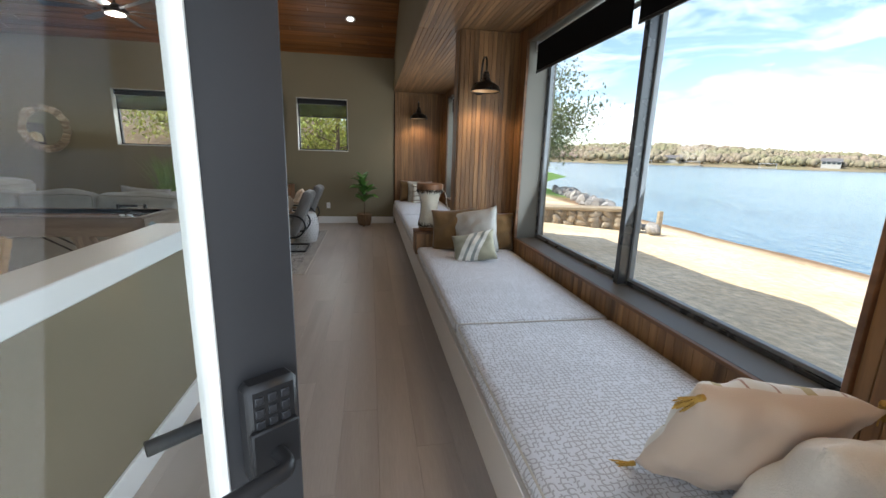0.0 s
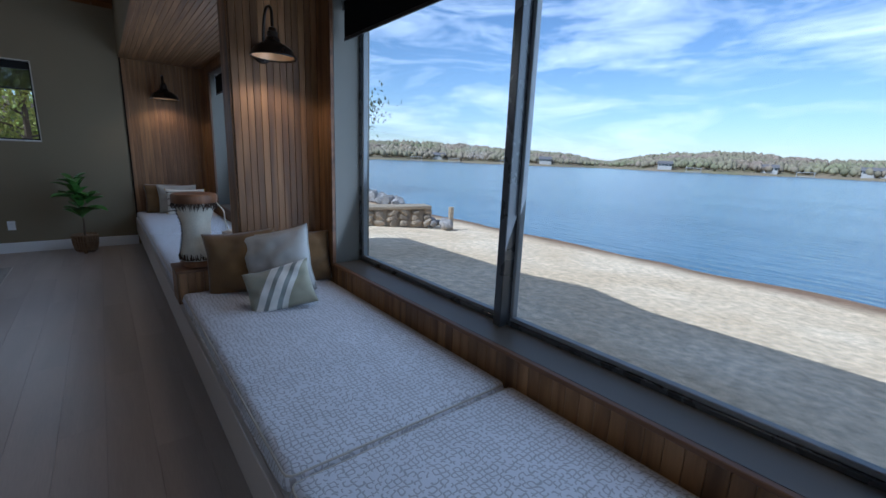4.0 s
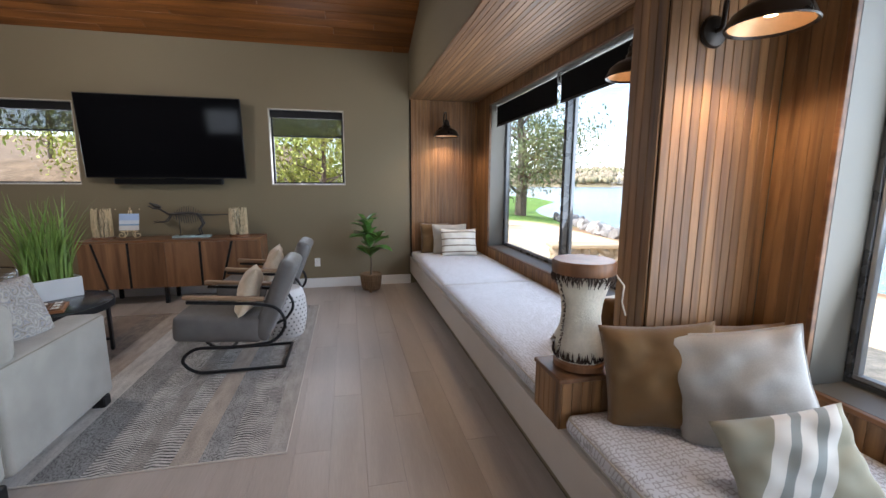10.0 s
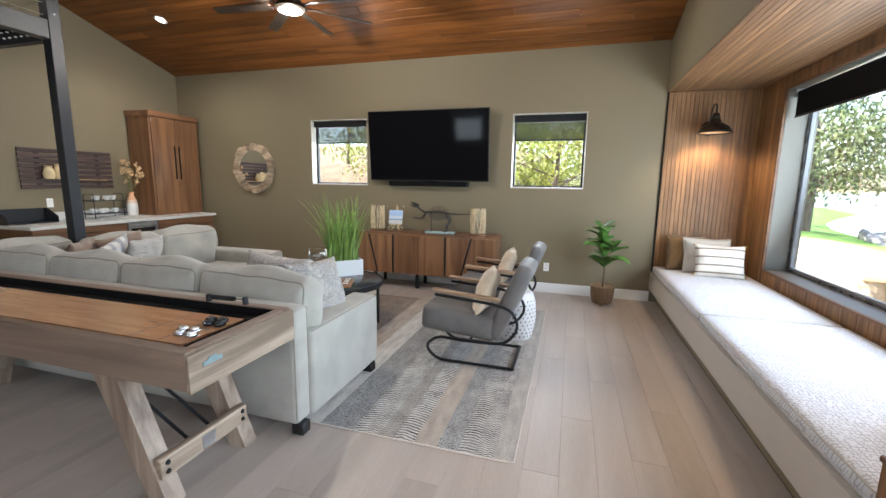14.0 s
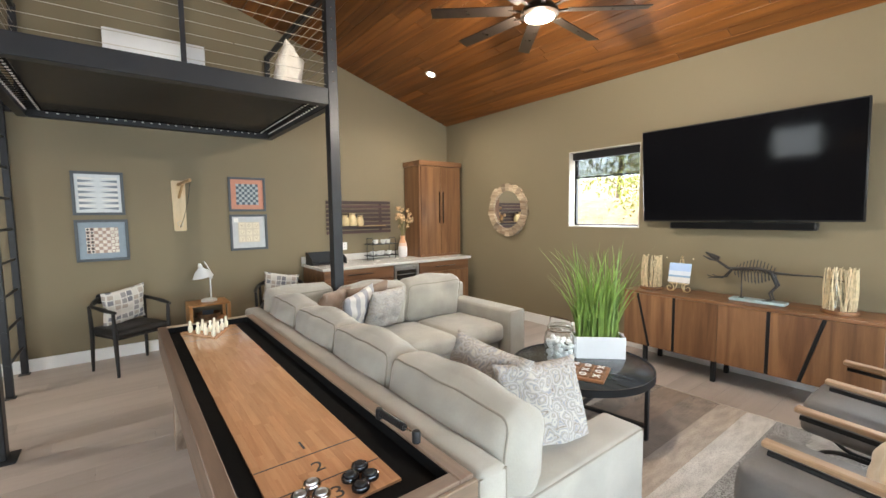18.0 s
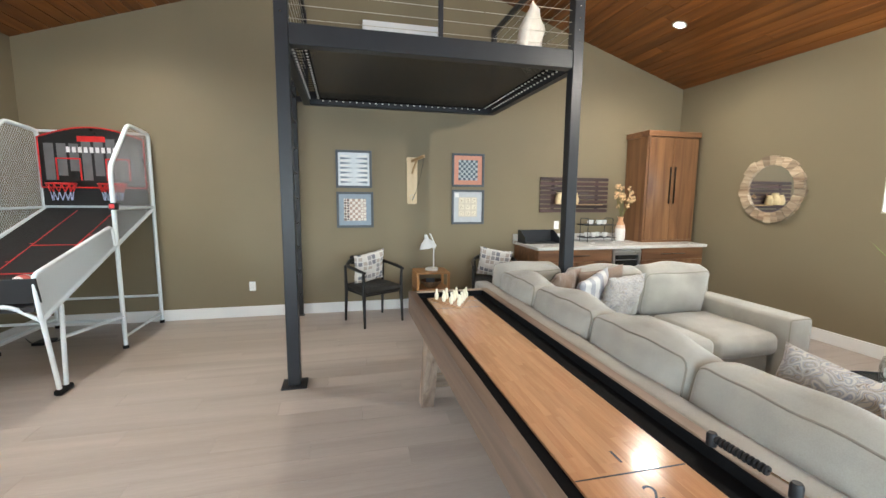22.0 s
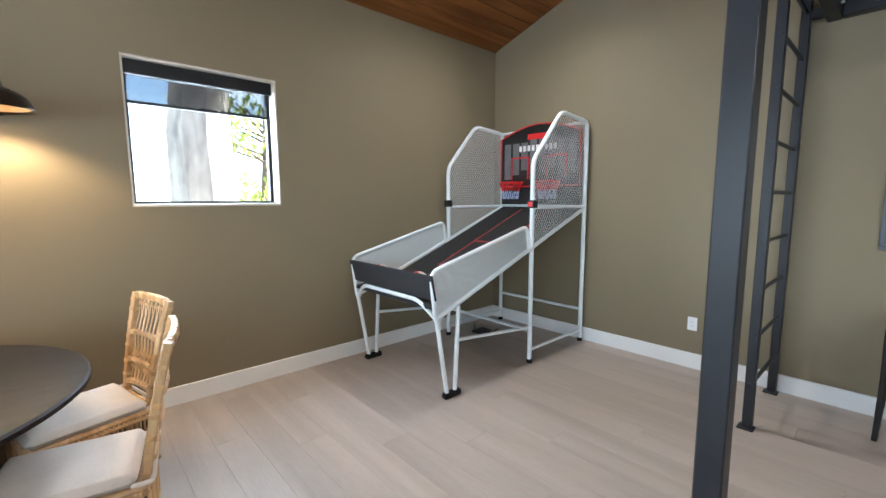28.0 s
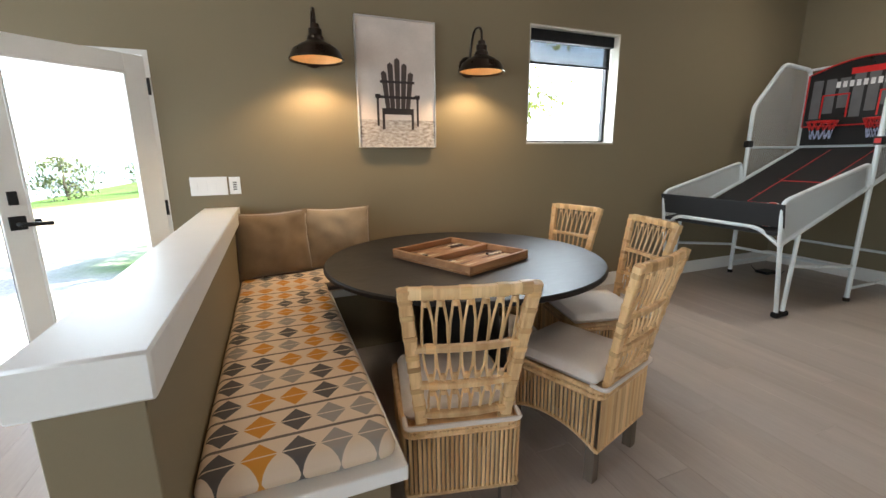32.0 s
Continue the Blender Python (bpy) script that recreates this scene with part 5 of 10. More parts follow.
# round mirror framed with wood blocks
mir = thing("round_mirror", "round mirror in a rim of pale patchwork wood blocks", "mirror", pose(-5.40, 8.862, 1.68))
lathe(bm := bmesh.new(), [(0.0, -0.008), (0.30, -0.008), (0.30, 0.008), (0.0, 0.008)], 48, m=pose(0, 0, 0, 90))
part("glass", bm, MIRROR, mir, "clear mirror glass")
rng = random.Random(21)
BLOCK_WOOD = wood("patchwork_driftwood", (0.50, 0.40, 0.28), (0.20, 0.13, 0.08), "x", 0.65, 0.45, False, 12.0)
for k in range(26):
    q0, q1 = 2 * math.pi * k / 26 + 0.006, 2 * math.pi * (k + 1) / 26 - 0.006
    r1 = rng.uniform(0.385, 0.415)
    bm = bmesh.new()
    prism(bm, [(0.29 * math.cos(q0), 0.29 * math.sin(q0)), (r1 * math.cos(q0), r1 * math.sin(q0)), (r1 * 1.01 * math.cos((q0 + q1) / 2), r1 * 1.01 * math.sin((q0 + q1) / 2)), (r1 * math.cos(q1), r1 * math.sin(q1)), (0.29 * math.cos(q1), 0.29 * math.sin(q1))], -0.0085 - rng.uniform(0.01, 0.03), 0.0145, "y")
    part("rim_block", bm, BLOCK_WOOD, mir)


def outlet(m, label, wide=0.075, high=0.118, slots=2, name="wall_outlet", cat="outlet"):
    th = thing(name, label, cat, m)
    part("plate", one((-wide / 2, 0, -high / 2), (wide / 2, 0.006, high / 2), 0.002), WHITE_PLASTIC, th)
    for k in range(slots):
        if name == "wall_outlet":
            z = 0.02 if k else -0.02
            part("socket", one((-0.017, 0.006, z - 0.014), (0.017, 0.0085, z + 0.014), 0.003), WHITE_PLASTIC, th)
            bm = bmesh.new()
            for s in (-1, 1):
                box(bm, (s * 0.007 - 0.0012, 0.0085, z - 0.005), (s * 0.007 + 0.0012, 0.0089, z + 0.005), 0.0002)
            part("slots", bm, BLACK_PLASTIC, th)
        else:
            x = -wide / 2 + wide * (k + 0.5) / slots
            part("rocker", one((x - 0.016, 0.006, -0.033), (x + 0.016, 0.010, 0.033), 0.003), WHITE_PLASTIC, th)
    return th


outlet(pose(-0.603, Y1, 0.36, 0, 0, 180), "white double socket near the potted plant")
outlet(pose(X0, 2.60, 0.395, 0, 0, -90), "white double socket low on the gable wall")
outlet(pose(-0.785, Y0, 1.15), "white four-gang switch plate above the half wall", 0.225, 0.125, 4, "switch_plate", "switch")
th = outlet(pose(-0.945, Y0, 1.15), "white remote control in its wall cradle", 0.07, 0.118, 0, "fan_remote", "remote")
bm = bmesh.new()
for k in range(4):
    box(bm, (-0.012, 0.006, -0.03 + k * 0.016), (0.012, 0.0082, -0.022 + k * 0.016), 0.001)
part("buttons", bm, CHARCOAL_STEEL, th)

# fiddle leaf plant
plant = thing("potted_fiddle_leaf", "small fiddle leaf tree in a woven basket pot", "plant", pose(0.115, 8.52, 0))
bm = bmesh.new()
lathe(bm, [(0.0, 0.03), (0.105, 0.03), (0.125, 0.10), (0.135, 0.235), (0.14, 0.245), (0.13, 0.25), (0.12, 0.235), (0.0, 0.225)], 28)
BASKET = wood("woven_basket", (0.30, 0.19, 0.10), (0.14, 0.08, 0.04), "z", 0.8, 0.2, True, 30.0, 1.5, bump=0.5)
part("basket", bm, BASKET, plant)
bm = bmesh.new()
for k in range(26):
    q = 2 * math.pi * k / 26
    tube(bm, [(0.109 * math.cos(q), 0.109 * math.sin(q), 0.03), (0.131 * math.cos(q), 0.131 * math.sin(q), 0.11), (0.141 * math.cos(q), 0.141 * math.sin(q), 0.24)], 0.006, 5)
for z, r in ((0.06, 0.121), (0.16, 0.138), (0.238, 0.145)):
    tube(bm, [(r * math.cos(2 * math.pi * k / 28), r * math.sin(2 * math.pi * k / 28), z) for k in range(28)], 0.006, 5, True)
part("basket_weave", bm, BASKET, plant)
for k in range(3):
    q = 2 * math.pi * k / 3 + 0.4
    part("foot", one((-0.014, -0.014, 0), (0.014, 0.014, 0.035), 0.003), BASKET, plant, "", pose(0.085 * math.cos(q), 0.085 * math.sin(q), 0, 0, 0, 20 * k))
bm = bmesh.new()
tube(bm, [(0, 0, 0.22), (0.01, 0.005, 0.42), (-0.01, 0.0, 0.62), (-0.05, 0.0, 0.82), (-0.085, 0.0, 0.96)], 0.01, 7, False, [0.012, 0.010, 0.009, 0.007, 0.004])
tube(bm, [(0.0, 0.0, 0.56), (0.06, -0.03, 0.66), (0.10, -0.04, 0.74)], 0.006, 6, False, [0.007, 0.006, 0.003])
part("trunk", bm, surface("grey_brown_bark", (0.10, 0.07, 0.045), 0.85, var=0.3, scale=40, bump=0.5), plant)


def leaf_mesh(name, length, wide, fold=0.25, droop=0.3):
    bm = bmesh.new()
    n = 7
    rows = []
    for i in range(n + 1):
        f = i / n
        w = wide * (math.sin(math.pi * min(1, f * 0.92 + 0.06)) ** 0.7) * (0.75 + 0.5 * f) if 0 < i < n else 0.002
        x, z = length * f, -droop * length * f * f
        rows.append([bm.verts.new((x, s * w / 2, z + abs(s) * w * fold + 0.004 * math.sin(9 * f) * abs(s))) for s in (-1, -0.5, 0, 0.5, 1)])
    for a, b in zip(rows, rows[1:]):
        for j in range(4):
            bm.faces.new((a[j], b[j], b[j + 1], a[j + 1]))
    return finish(name, bm, LEAF)


leaf_meshes = [leaf_mesh("leaf", 0.24, 0.15), leaf_mesh("leaf", 0.19, 0.125, 0.3, 0.15), leaf_mesh("leaf", 0.26, 0.16, 0.2, 0.5)]
rng = random.Random(17)
for k in range(24):
    f = k / 23
    z = 0.46 + 0.50 * f
    x = -0.01 - 0.075 * max(0, f - 0.3)
    ob = new("leaf", leaf_meshes[k % 3])
    ob.parent = plant
    sc = rng.uniform(1.0, 1.35) * (1.0 - 0.25 * f)
    ob.matrix_basis = pose(x, 0, z, 0, -rng.uniform(15, 60), k * 137.5) @ Matrix.Scale(sc, 4)
for k in range(4):
    ob = new("leaf", leaf_meshes[k % 3])
    ob.parent = plant
    ob.matrix_basis = pose(0.07 + 0.01 * k, -0.03, 0.66 + 0.025 * k, 0, -rng.uniform(20, 55), -40 + k * 70)

# ---- rug ----
def rug_material():
    """Worn bands of unlike width; some carry slanted dashes, some a fine herringbone, some a fleck."""
    ma, ns, ln, bsdf = shader("grey_banded_rug_pile")
    co, sep = ns.new("ShaderNodeTexCoord"), ns.new("ShaderNodeSeparateXYZ")
    ln.new(co.outputs["Object"], sep.inputs[0])

    def calc(op, *ins):
        nd = ns.new("ShaderNodeMath")
        nd.operation = op
        for k, v in enumerate(ins):
            if isinstance(v, (int, float)):
                nd.inputs[k].default_value = v
            else:
                ln.new(v, nd.inputs[k])
        return nd.outputs[0]

    def noise(scale, detail, stretch=(1, 1, 1)):
        mp, nz = ns.new("ShaderNodeMapping"), ns.new("ShaderNodeTexNoise")
        mp.inputs["Scale"].default_value = stretch
        nz.inputs["Scale"].default_value, nz.inputs["Detail"].default_value = scale, detail
        ln.new(co.outputs["Object"], mp.inputs["Vector"])
        ln.new(mp.outputs["Vector"], nz.inputs["Vector"])
        return nz.outputs["Fac"]

    def step(v, lo, hi):
        mr = ns.new("ShaderNodeMapRange")
        mr.inputs["From Min"].default_value, mr.inputs["From Max"].default_value = lo, hi
        ln.new(v, mr.inputs["Value"])
        return mr.outputs["Result"]

    greige, pale, beige, slate, brown, tan = (0.40, 0.37, 0.335), (0.54, 0.515, 0.48), (0.40, 0.34, 0.285), (0.33, 0.325, 0.315), (0.25, 0.19, 0.145), (0.36, 0.29, 0.23)
    plain, fleck, bold, weave, mixed = (0, 0, 0.25), (0, 0, 0.9), (1, 0, 0.15), (0, 1, 0.2), (0, 0.6, 0.4)
    plan = [(0.11, greige, plain), (0.10, pale, weave), (0.10, pale, bold), (0.12, slate, fleck), (0.145, beige, plain), (0.115, pale, bold), (0.105, greige, mixed), (0.09, pale, weave), (0.09, pale, bold), (0.21, slate, fleck), (0.195, pale, plain),
            (0.20, beige, plain), (0.22, tan, bold), (0.24, brown, plain), (0.20, tan, weave), (0.18, beige, plain), (0.26, brown, bold), (0.30, tan, mixed), (0.54, brown, weave)]
    wide = sum(w for w, c, k in plan)
    along = calc("ADD", calc("MULTIPLY", sep.outputs["X"], -1.0 / wide), -0.535 / wide)
    ramps = []
    for pick in (1, 2):
        rp = ns.new("ShaderNodeValToRGB")
        rp.color_ramp.interpolation = "CONSTANT"
        at = 0.0
        for n, row in enumerate(plan):
            e = rp.color_ramp.elements[0] if n == 0 else rp.color_ramp.elements[1] if n == 1 else rp.color_ramp.elements.new(at)
            e.position, e.color = at, rgb(row[pick])
            at += row[0] / wide
        ln.new(along, rp.inputs["Fac"])
        ramps.append(rp.outputs["Color"])
    kinds = ns.new("ShaderNodeSeparateColor")
    ln.new(ramps[1], kinds.inputs[0])
    wob = noise(26, 3)

    def dashes(period, fold, slope):
        ph = calc("ADD", calc("MULTIPLY", sep.outputs["Y"], 1 / period), calc("MULTIPLY", calc("PINGPONG", sep.outputs["X"], fold), slope))
        return step(calc("SINE", calc("MULTIPLY", calc("ADD", ph, calc("MULTIPLY", wob, 0.8)), 6.2832)), -0.12, 0.12)

    thick = calc("MULTIPLY", kinds.outputs[0], dashes(0.026, 0.10, 9.0))
    thin = calc("MULTIPLY", kinds.outputs[1], dashes(0.019, 0.024, 26.0))
    spots = calc("MULTIPLY", kinds.outputs[2], step(noise(150, 4, (1, 0.5, 1)), 0.48, 0.60))
    worn = calc("MULTIPLY_ADD", step(noise(8, 8), 0.36, 0.62), 0.35, 0.65)
    ink = calc("MULTIPLY", calc("MINIMUM", calc("ADD", calc("ADD", thick, thin), spots), 1.0), worn)
    streak = ns.new("ShaderNodeHueSaturation")
    ln.new(calc("MULTIPLY_ADD", noise(22, 8, (1.0, 0.25, 1)), 0.9, 0.55), streak.inputs["Value"])
    ln.new(ramps[0], streak.inputs["Color"])
    mul = ns.new("ShaderNodeMix")
    mul.data_type = "RGBA"
    ln.new(ink, mul.inputs["Factor"])
    ln.new(streak.outputs["Color"], mul.inputs["A"])
    mul.inputs["B"].default_value = rgb((0.055, 0.05, 0.048))
    ln.new(mul.outputs["Result"], bsdf.inputs["Base Color"])
    bsdf.inputs["Roughness"].default_value = 0.95
    bp = ns.new("ShaderNodeBump")
    bp.inputs["Strength"].default_value, bp.inputs["Distance"].default_value = 0.5, 0.004
    ln.new(noise(350, 2), bp.inputs["Height"])
    ln.new(bp.outputs["Normal"], bsdf.inputs["Normal"])
    return ma


rug = thing("area_rug", "flat grey and taupe rug with worn woven bands", "rug")
part("rug_field", one((-4.05, 5.095, 0.0005), (-0.535, 7.965, 0.008), 0.002), rug_material(), rug)
bm = bmesh.new()
tube(bm, [(-4.05, 5.095, 0.005), (-0.535, 5.095, 0.005), (-0.535, 7.965, 0.005), (-4.05, 7.965, 0.005)], 0.0048, 6, True)
part("bound_edge", bm, CREAM_CLOTH, rug, "pale bound edge")


# ---- lounge chairs ----
ARM_WOOD = wood("pale_brown_arm_wood", (0.42, 0.28, 0.17), (0.25, 0.15, 0.08), "x", 0.45, 0.1)


def lounge_chair(m, label):
    """Faces local -x; y runs across."""
    th = thing("lounge_chair", label, "chair", m, "lounge chairs")
    W = 0.50
    part("seat", soft_box(bmesh.new(), (-0.42, -W / 2 + 0.015, -0.105), (0.20, W / 2 - 0.015, 0.09), 0.03, 0.014, 14, pose(0, 0, 0.335, 0, 5, 0), 0.006), GREY_LEATHER, th, angle=80)
    part("backrest", soft_box(bmesh.new(), (-0.065, -W / 2 + 0.015, 0.0), (0.06, W / 2 - 0.015, 0.66), 0.032, 0.012, 14, pose(0.18, 0, 0.235, 0, 23, 0), 0.006), GREY_LEATHER, th, angle=80)
    for s in (-1, 1):
        y = s * W / 2
        bm = bmesh.new()
        path = [(-0.30, y, 0.572), (0.18, y, 0.535), (0.34, y, 0.50), (0.40, y, 0.36), (0.30, y, 0.215), (0.02, y, 0.20), (-0.28, y, 0.215), (-0.385, y, 0.12), (-0.28, y, 0.012), (0.36, y, 0.012)]
        tube(bm, rounded(path, 0.13, 6), 0.0125, 9)
        part("side_frame", bm, BLACK_METAL, th)
        arm = bmesh.new()
        box(arm, (-0.34, y - 0.028, -0.013), (0.22, y + 0.028, 0.013), 0.009, pose(0.02, 0, 0.588, 0, 4.4, 0))
        part("armrest", arm, ARM_WOOD, th, "pale wood armrest")
    for x, z in ((0.36, 0.012), (0.0, 0.205)):
        part("cross_tube", tube(bmesh.new(), [(x, -W / 2, z), (x, W / 2, z)], 0.0125, 9), BLACK_METAL, th)
    return th


chair = lounge_chair(pose(-1.055, 6.465, 0.0085), "grey leather cantilever lounge chair with wooden arms on the rug")
copy_thing(chair, pose(-1.04, 7.52, 0.0085))
GOLDEN = surface("cream_gold_satin", (0.62, 0.50, 0.36), 0.6, var=0.22, scale=5, fine=0.1, bump=0.2, bump_scale=260, sheen=0.3)
scatter("throw_pillow", 0.45, 0.40, 0.16, pose(-0.97, 6.45, 0.60, 22, 6, 100), GOLDEN, "cream and gold throw pillow on a lounge chair", 12, group="lounge chair pillows")
scatter("throw_pillow", 0.40, 0.40, 0.15, pose(-0.955, 7.50, 0.61, 22, 0, 98), GOLDEN, "cream and gold throw pillow on the farther lounge chair", 13, group="lounge chair pillows")

# pierced white stool between the chairs
st = thing("garden_stool", "white drum stool pierced with small holes between the lounge chairs", "stool", pose(-0.78, 7.02, 0.0085))
STOOL = surface("white_ceramic_stool", (0.62, 0.60, 0.58), 0.5, var=0.08, scale=10, bump=0.1)
lathe(bm := bmesh.new(), [(0.0, 0.0), (0.15, 0.0), (0.165, 0.03), (0.19, 0.15), (0.195, 0.24), (0.185, 0.36), (0.16, 0.44), (0.14, 0.46), (0.0, 0.465)], 32)
part("body", bm, STOOL, st)
bm = bmesh.new()
for j in range(10):
    z = 0.05 + j * 0.038
    r = 0.168 + 0.028 * math.sin(math.pi * min(1, z / 0.46)) + 0.0025
    for k in range(26):
        q = 2 * math.pi * (k + 0.5 * (j % 2)) / 26
        lathe(bm, [(0.0, 0.0), (0.008, 0.0), (0.0, 0.0015)], 6, m=Matrix.Translation((r * math.cos(q), r * math.sin(q), z)) @ Matrix.Rotation(q, 4, "Z") @ Matrix.Rotation(math.pi / 2, 4, "Y"))
tagged(part("holes", bm, DARK, st), "small dark pierced holes", "", "", "stuff")

# ---- sectional sofa ----
def paisley(name, ground, ink, ink2, scale=19.0):
    ma, ns, ln, bsdf = shader(name)
    co, vo, nz = ns.new("ShaderNodeTexCoord"), ns.new("ShaderNodeTexVoronoi"), ns.new("ShaderNodeTexNoise")
    nz.inputs["Scale"].default_value = 9
    mixv = ns.new("ShaderNodeVectorMath")
    mixv.operation = "MULTIPLY_ADD"
    mixv.inputs[1].default_value = (0.12, 0.12, 0.12)
    ln.new(co.outputs["Object"], nz.inputs["Vector"])
    ln.new(nz.outputs["Color"], mixv.inputs[0])
    ln.new(co.outputs["Object"], mixv.inputs[2])
    vo.inputs["Scale"].default_value = scale
    ln.new(mixv.outputs[0], vo.inputs["Vector"])
    ml, pp = ns.new("ShaderNodeMath"), ns.new("ShaderNodeMath")
    ml.operation, pp.operation = "MULTIPLY", "PINGPONG"
    ml.inputs[1].default_value, pp.inputs[1].default_value = 6.0, 1.0
    ln.new(vo.outputs["Distance"], ml.inputs[0])
    ln.new(ml.outputs[0], pp.inputs[0])
    ramp = ns.new("ShaderNodeValToRGB")
    el = ramp.color_ramp.elements
    el.new(0.45), el.new(0.62)
    for e, p in zip(el, (0.0, 0.22, 0.5, 0.78)):
        e.position = p
    for e, c in zip(el, (ink, ground, ink2, ground)):
        e.color = rgb(c)
    ln.new(pp.outputs[0], ramp.inputs["Fac"])
    ln.new(ramp.outputs["Color"], bsdf.inputs["Base Color"])
    bsdf.inputs["Roughness"].default_value = 0.92
    bp, fine = ns.new("ShaderNodeBump"), ns.new("ShaderNodeTexNoise")
    fine.inputs["Scale"].default_value = 300
    ln.new(co.outputs["Object"], fine.inputs["Vector"])
    bp.inputs["Strength"].default_value, bp.inputs["Distance"].default_value = 0.3, 0.003
    ln.new(fine.outputs["Fac"], bp.inputs["Height"])
    ln.new(bp.outputs["Normal"], bsdf.inputs["Normal"])
    return ma


PAISLEY = paisley("cream_paisley_cloth", (0.46, 0.425, 0.37), (0.15, 0.11, 0.09), (0.21, 0.22, 0.26))
SEAM = surface("sofa_welt_cord", (0.25, 0.225, 0.185), 0.95, bump=0.2)
sofa = thing("sectional_sofa", "large light greige fabric sectional sofa", "sofa")


def welt(parent, pts, closed=True, wob=0.0):
    bm = bmesh.new()
    if wob:
        fine = []
        for p, q in zip(pts, pts[1:] + pts[:1]):
            n = max(1, round((q - p).length / 0.03))
            fine += [p.lerp(q, k / n) for k in range(n)]
        pts = [p + noise.noise_vector(p * 5.0) * wob for p in fine]
    tube(bm, pts, 0.005, 6, closed)
    part("welt", bm, SEAM, parent)


def block(name, lo, hi, r=0.03, puff=0.004, wob=0.0, n=9):
    return part(name, soft_box(bmesh.new(), lo, hi, r, puff, n, None, wob), SOFA_CLOTH, sofa)


block("base", (-4.93, 5.10, 0.07), (-1.99, 5.92, 0.285), 0.02)
block("base", (-4.93, 5.925, 0.07), (-3.95, 7.215, 0.285), 0.02)
b = block("back_frame", (-4.97, 4.935, 0.07), (-1.775, 5.075, 0.775), 0.03)
welt(b, [(-1.782, 4.945, 0.10), (-1.782, 4.945, 0.76), (-1.782, 5.065, 0.76), (-1.782, 5.065, 0.10)], False)
b = block("back_frame", (-4.97, 5.10, 0.07), (-4.81, 7.45, 0.775), 0.03)
a = block("arm", (-1.985, 5.08, 0.055), (-1.765, 5.985, 0.605), 0.03)
welt(a, rounded([(-1.775, 5.10, 0.594), (-1.775, 5.975, 0.594), (-1.775, 5.975, 0.08)], 0.03), False)
welt(a, rounded([(-1.975, 5.40, 0.594), (-1.975, 5.975, 0.594), (-1.975, 5.975, 0.08)], 0.03), False)
a = block("arm", (-4.80, 7.22, 0.055), (-3.80, 7.455, 0.605), 0.03)
welt(a, rounded([(-3.81, 7.23, 0.08), (-3.81, 7.23, 0.594), (-3.81, 7.445, 0.594), (-3.81, 7.445, 0.08)], 0.02), False)
for x0, x1 in ((-2.68, -1.995), (-3.37, -2.69), (-4.08, -3.38)):
    c = block("seat_cushion", (x0, 5.30, 0.29), (x1, 5.965, 0.46), 0.045, 0.02, 0.008)
    welt(c, rounded([(x0 + 0.012, 5.952, 0.442), (x1 - 0.012, 5.952, 0.442)], 0.02), False)
for y0, y1 in ((5.31, 5.93), (5.94, 6.57), (6.58, 7.21)):
    c = block("seat_cushion", (-4.60, y0, 0.29), (-3.86 if y0 > 5.9 else -4.09, y1, 0.46), 0.045, 0.02, 0.008)
for k, (x0, x1) in enumerate(((-2.63, -1.83), (-3.34, -2.635), (-4.05, -3.345), (-4.74, -4.055))):
    m = pose((x0 + x1) / 2, 5.20, 0.65 if k == 0 else 0.665, -11 + (k % 2) * 2, 2.5 if k == 0 else 0, (-1) ** k * 1.0)
    w = (x1 - x0) / 2
    c = part("back_cushion", soft_box(bmesh.new(), (-w, -0.125, -0.215), (w, 0.13, 0.24), 0.06, 0.05, 22, None, 0.018), SOFA_CLOTH, sofa, "", m, 80)
    for y in (-0.1075, 0.1125):
        welt(c, rounded([(-w + 0.0175, y, -0.1975), (w - 0.0175, y, -0.1975), (w - 0.0175, y, 0.2225), (-w + 0.0175, y, 0.2225)], 0.06, 5, True), True, 0.018)
for k, (y0, y1) in enumerate(((5.74, 6.46), (6.47, 7.19))):
    m = pose(-4.70, (y0 + y1) / 2, 0.665, -11, 0, -90 + (-1) ** k * 1.5)
    w = (y1 - y0) / 2
    c = part("back_cushion", soft_box(bmesh.new(), (-w, -0.12, -0.215), (w, 0.13, 0.24), 0.06, 0.05, 22, None, 0.018), SOFA_CLOTH, sofa, "", m, 80)
    for y in (-0.1025, 0.1125):
        welt(c, rounded([(-w + 0.0175, y, -0.1975), (w - 0.0175, y, -0.1975), (w - 0.0175, y, 0.2225), (-w + 0.0175, y, 0.2225)], 0.06, 5, True), True, 0.018)
c = part("corner_cushion", soft_box(bmesh.new(), (-0.30, -0.11, -0.20), (0.30, 0.12, 0.25), 0.04, 0.03, 22, None, 0.016), SOFA_CLOTH, sofa, "", pose(-4.87, 5.40, 0.69, -14, 0, -84), 80)
for y in (-0.099, 0.109):
    welt(c, rounded([(-0.29, y, -0.189), (0.29, y, -0.189), (0.29, y, 0.239), (-0.29, y, 0.239)], 0.04, 5, True), True, 0.016)
for x, y in ((-1.79, 4.99), (-1.79, 5.87), (-3.3, 5.87), (-3.3, 4.99), (-4.9, 4.99), (-4.9, 7.38), (-3.88, 7.38), (-3.98, 6.0)):
    part("foot", one((x - 0.04, y - 0.04, 0.0), (x + 0.04, y + 0.04, 0.075), 0.008), BLACK_PLASTIC, sofa)

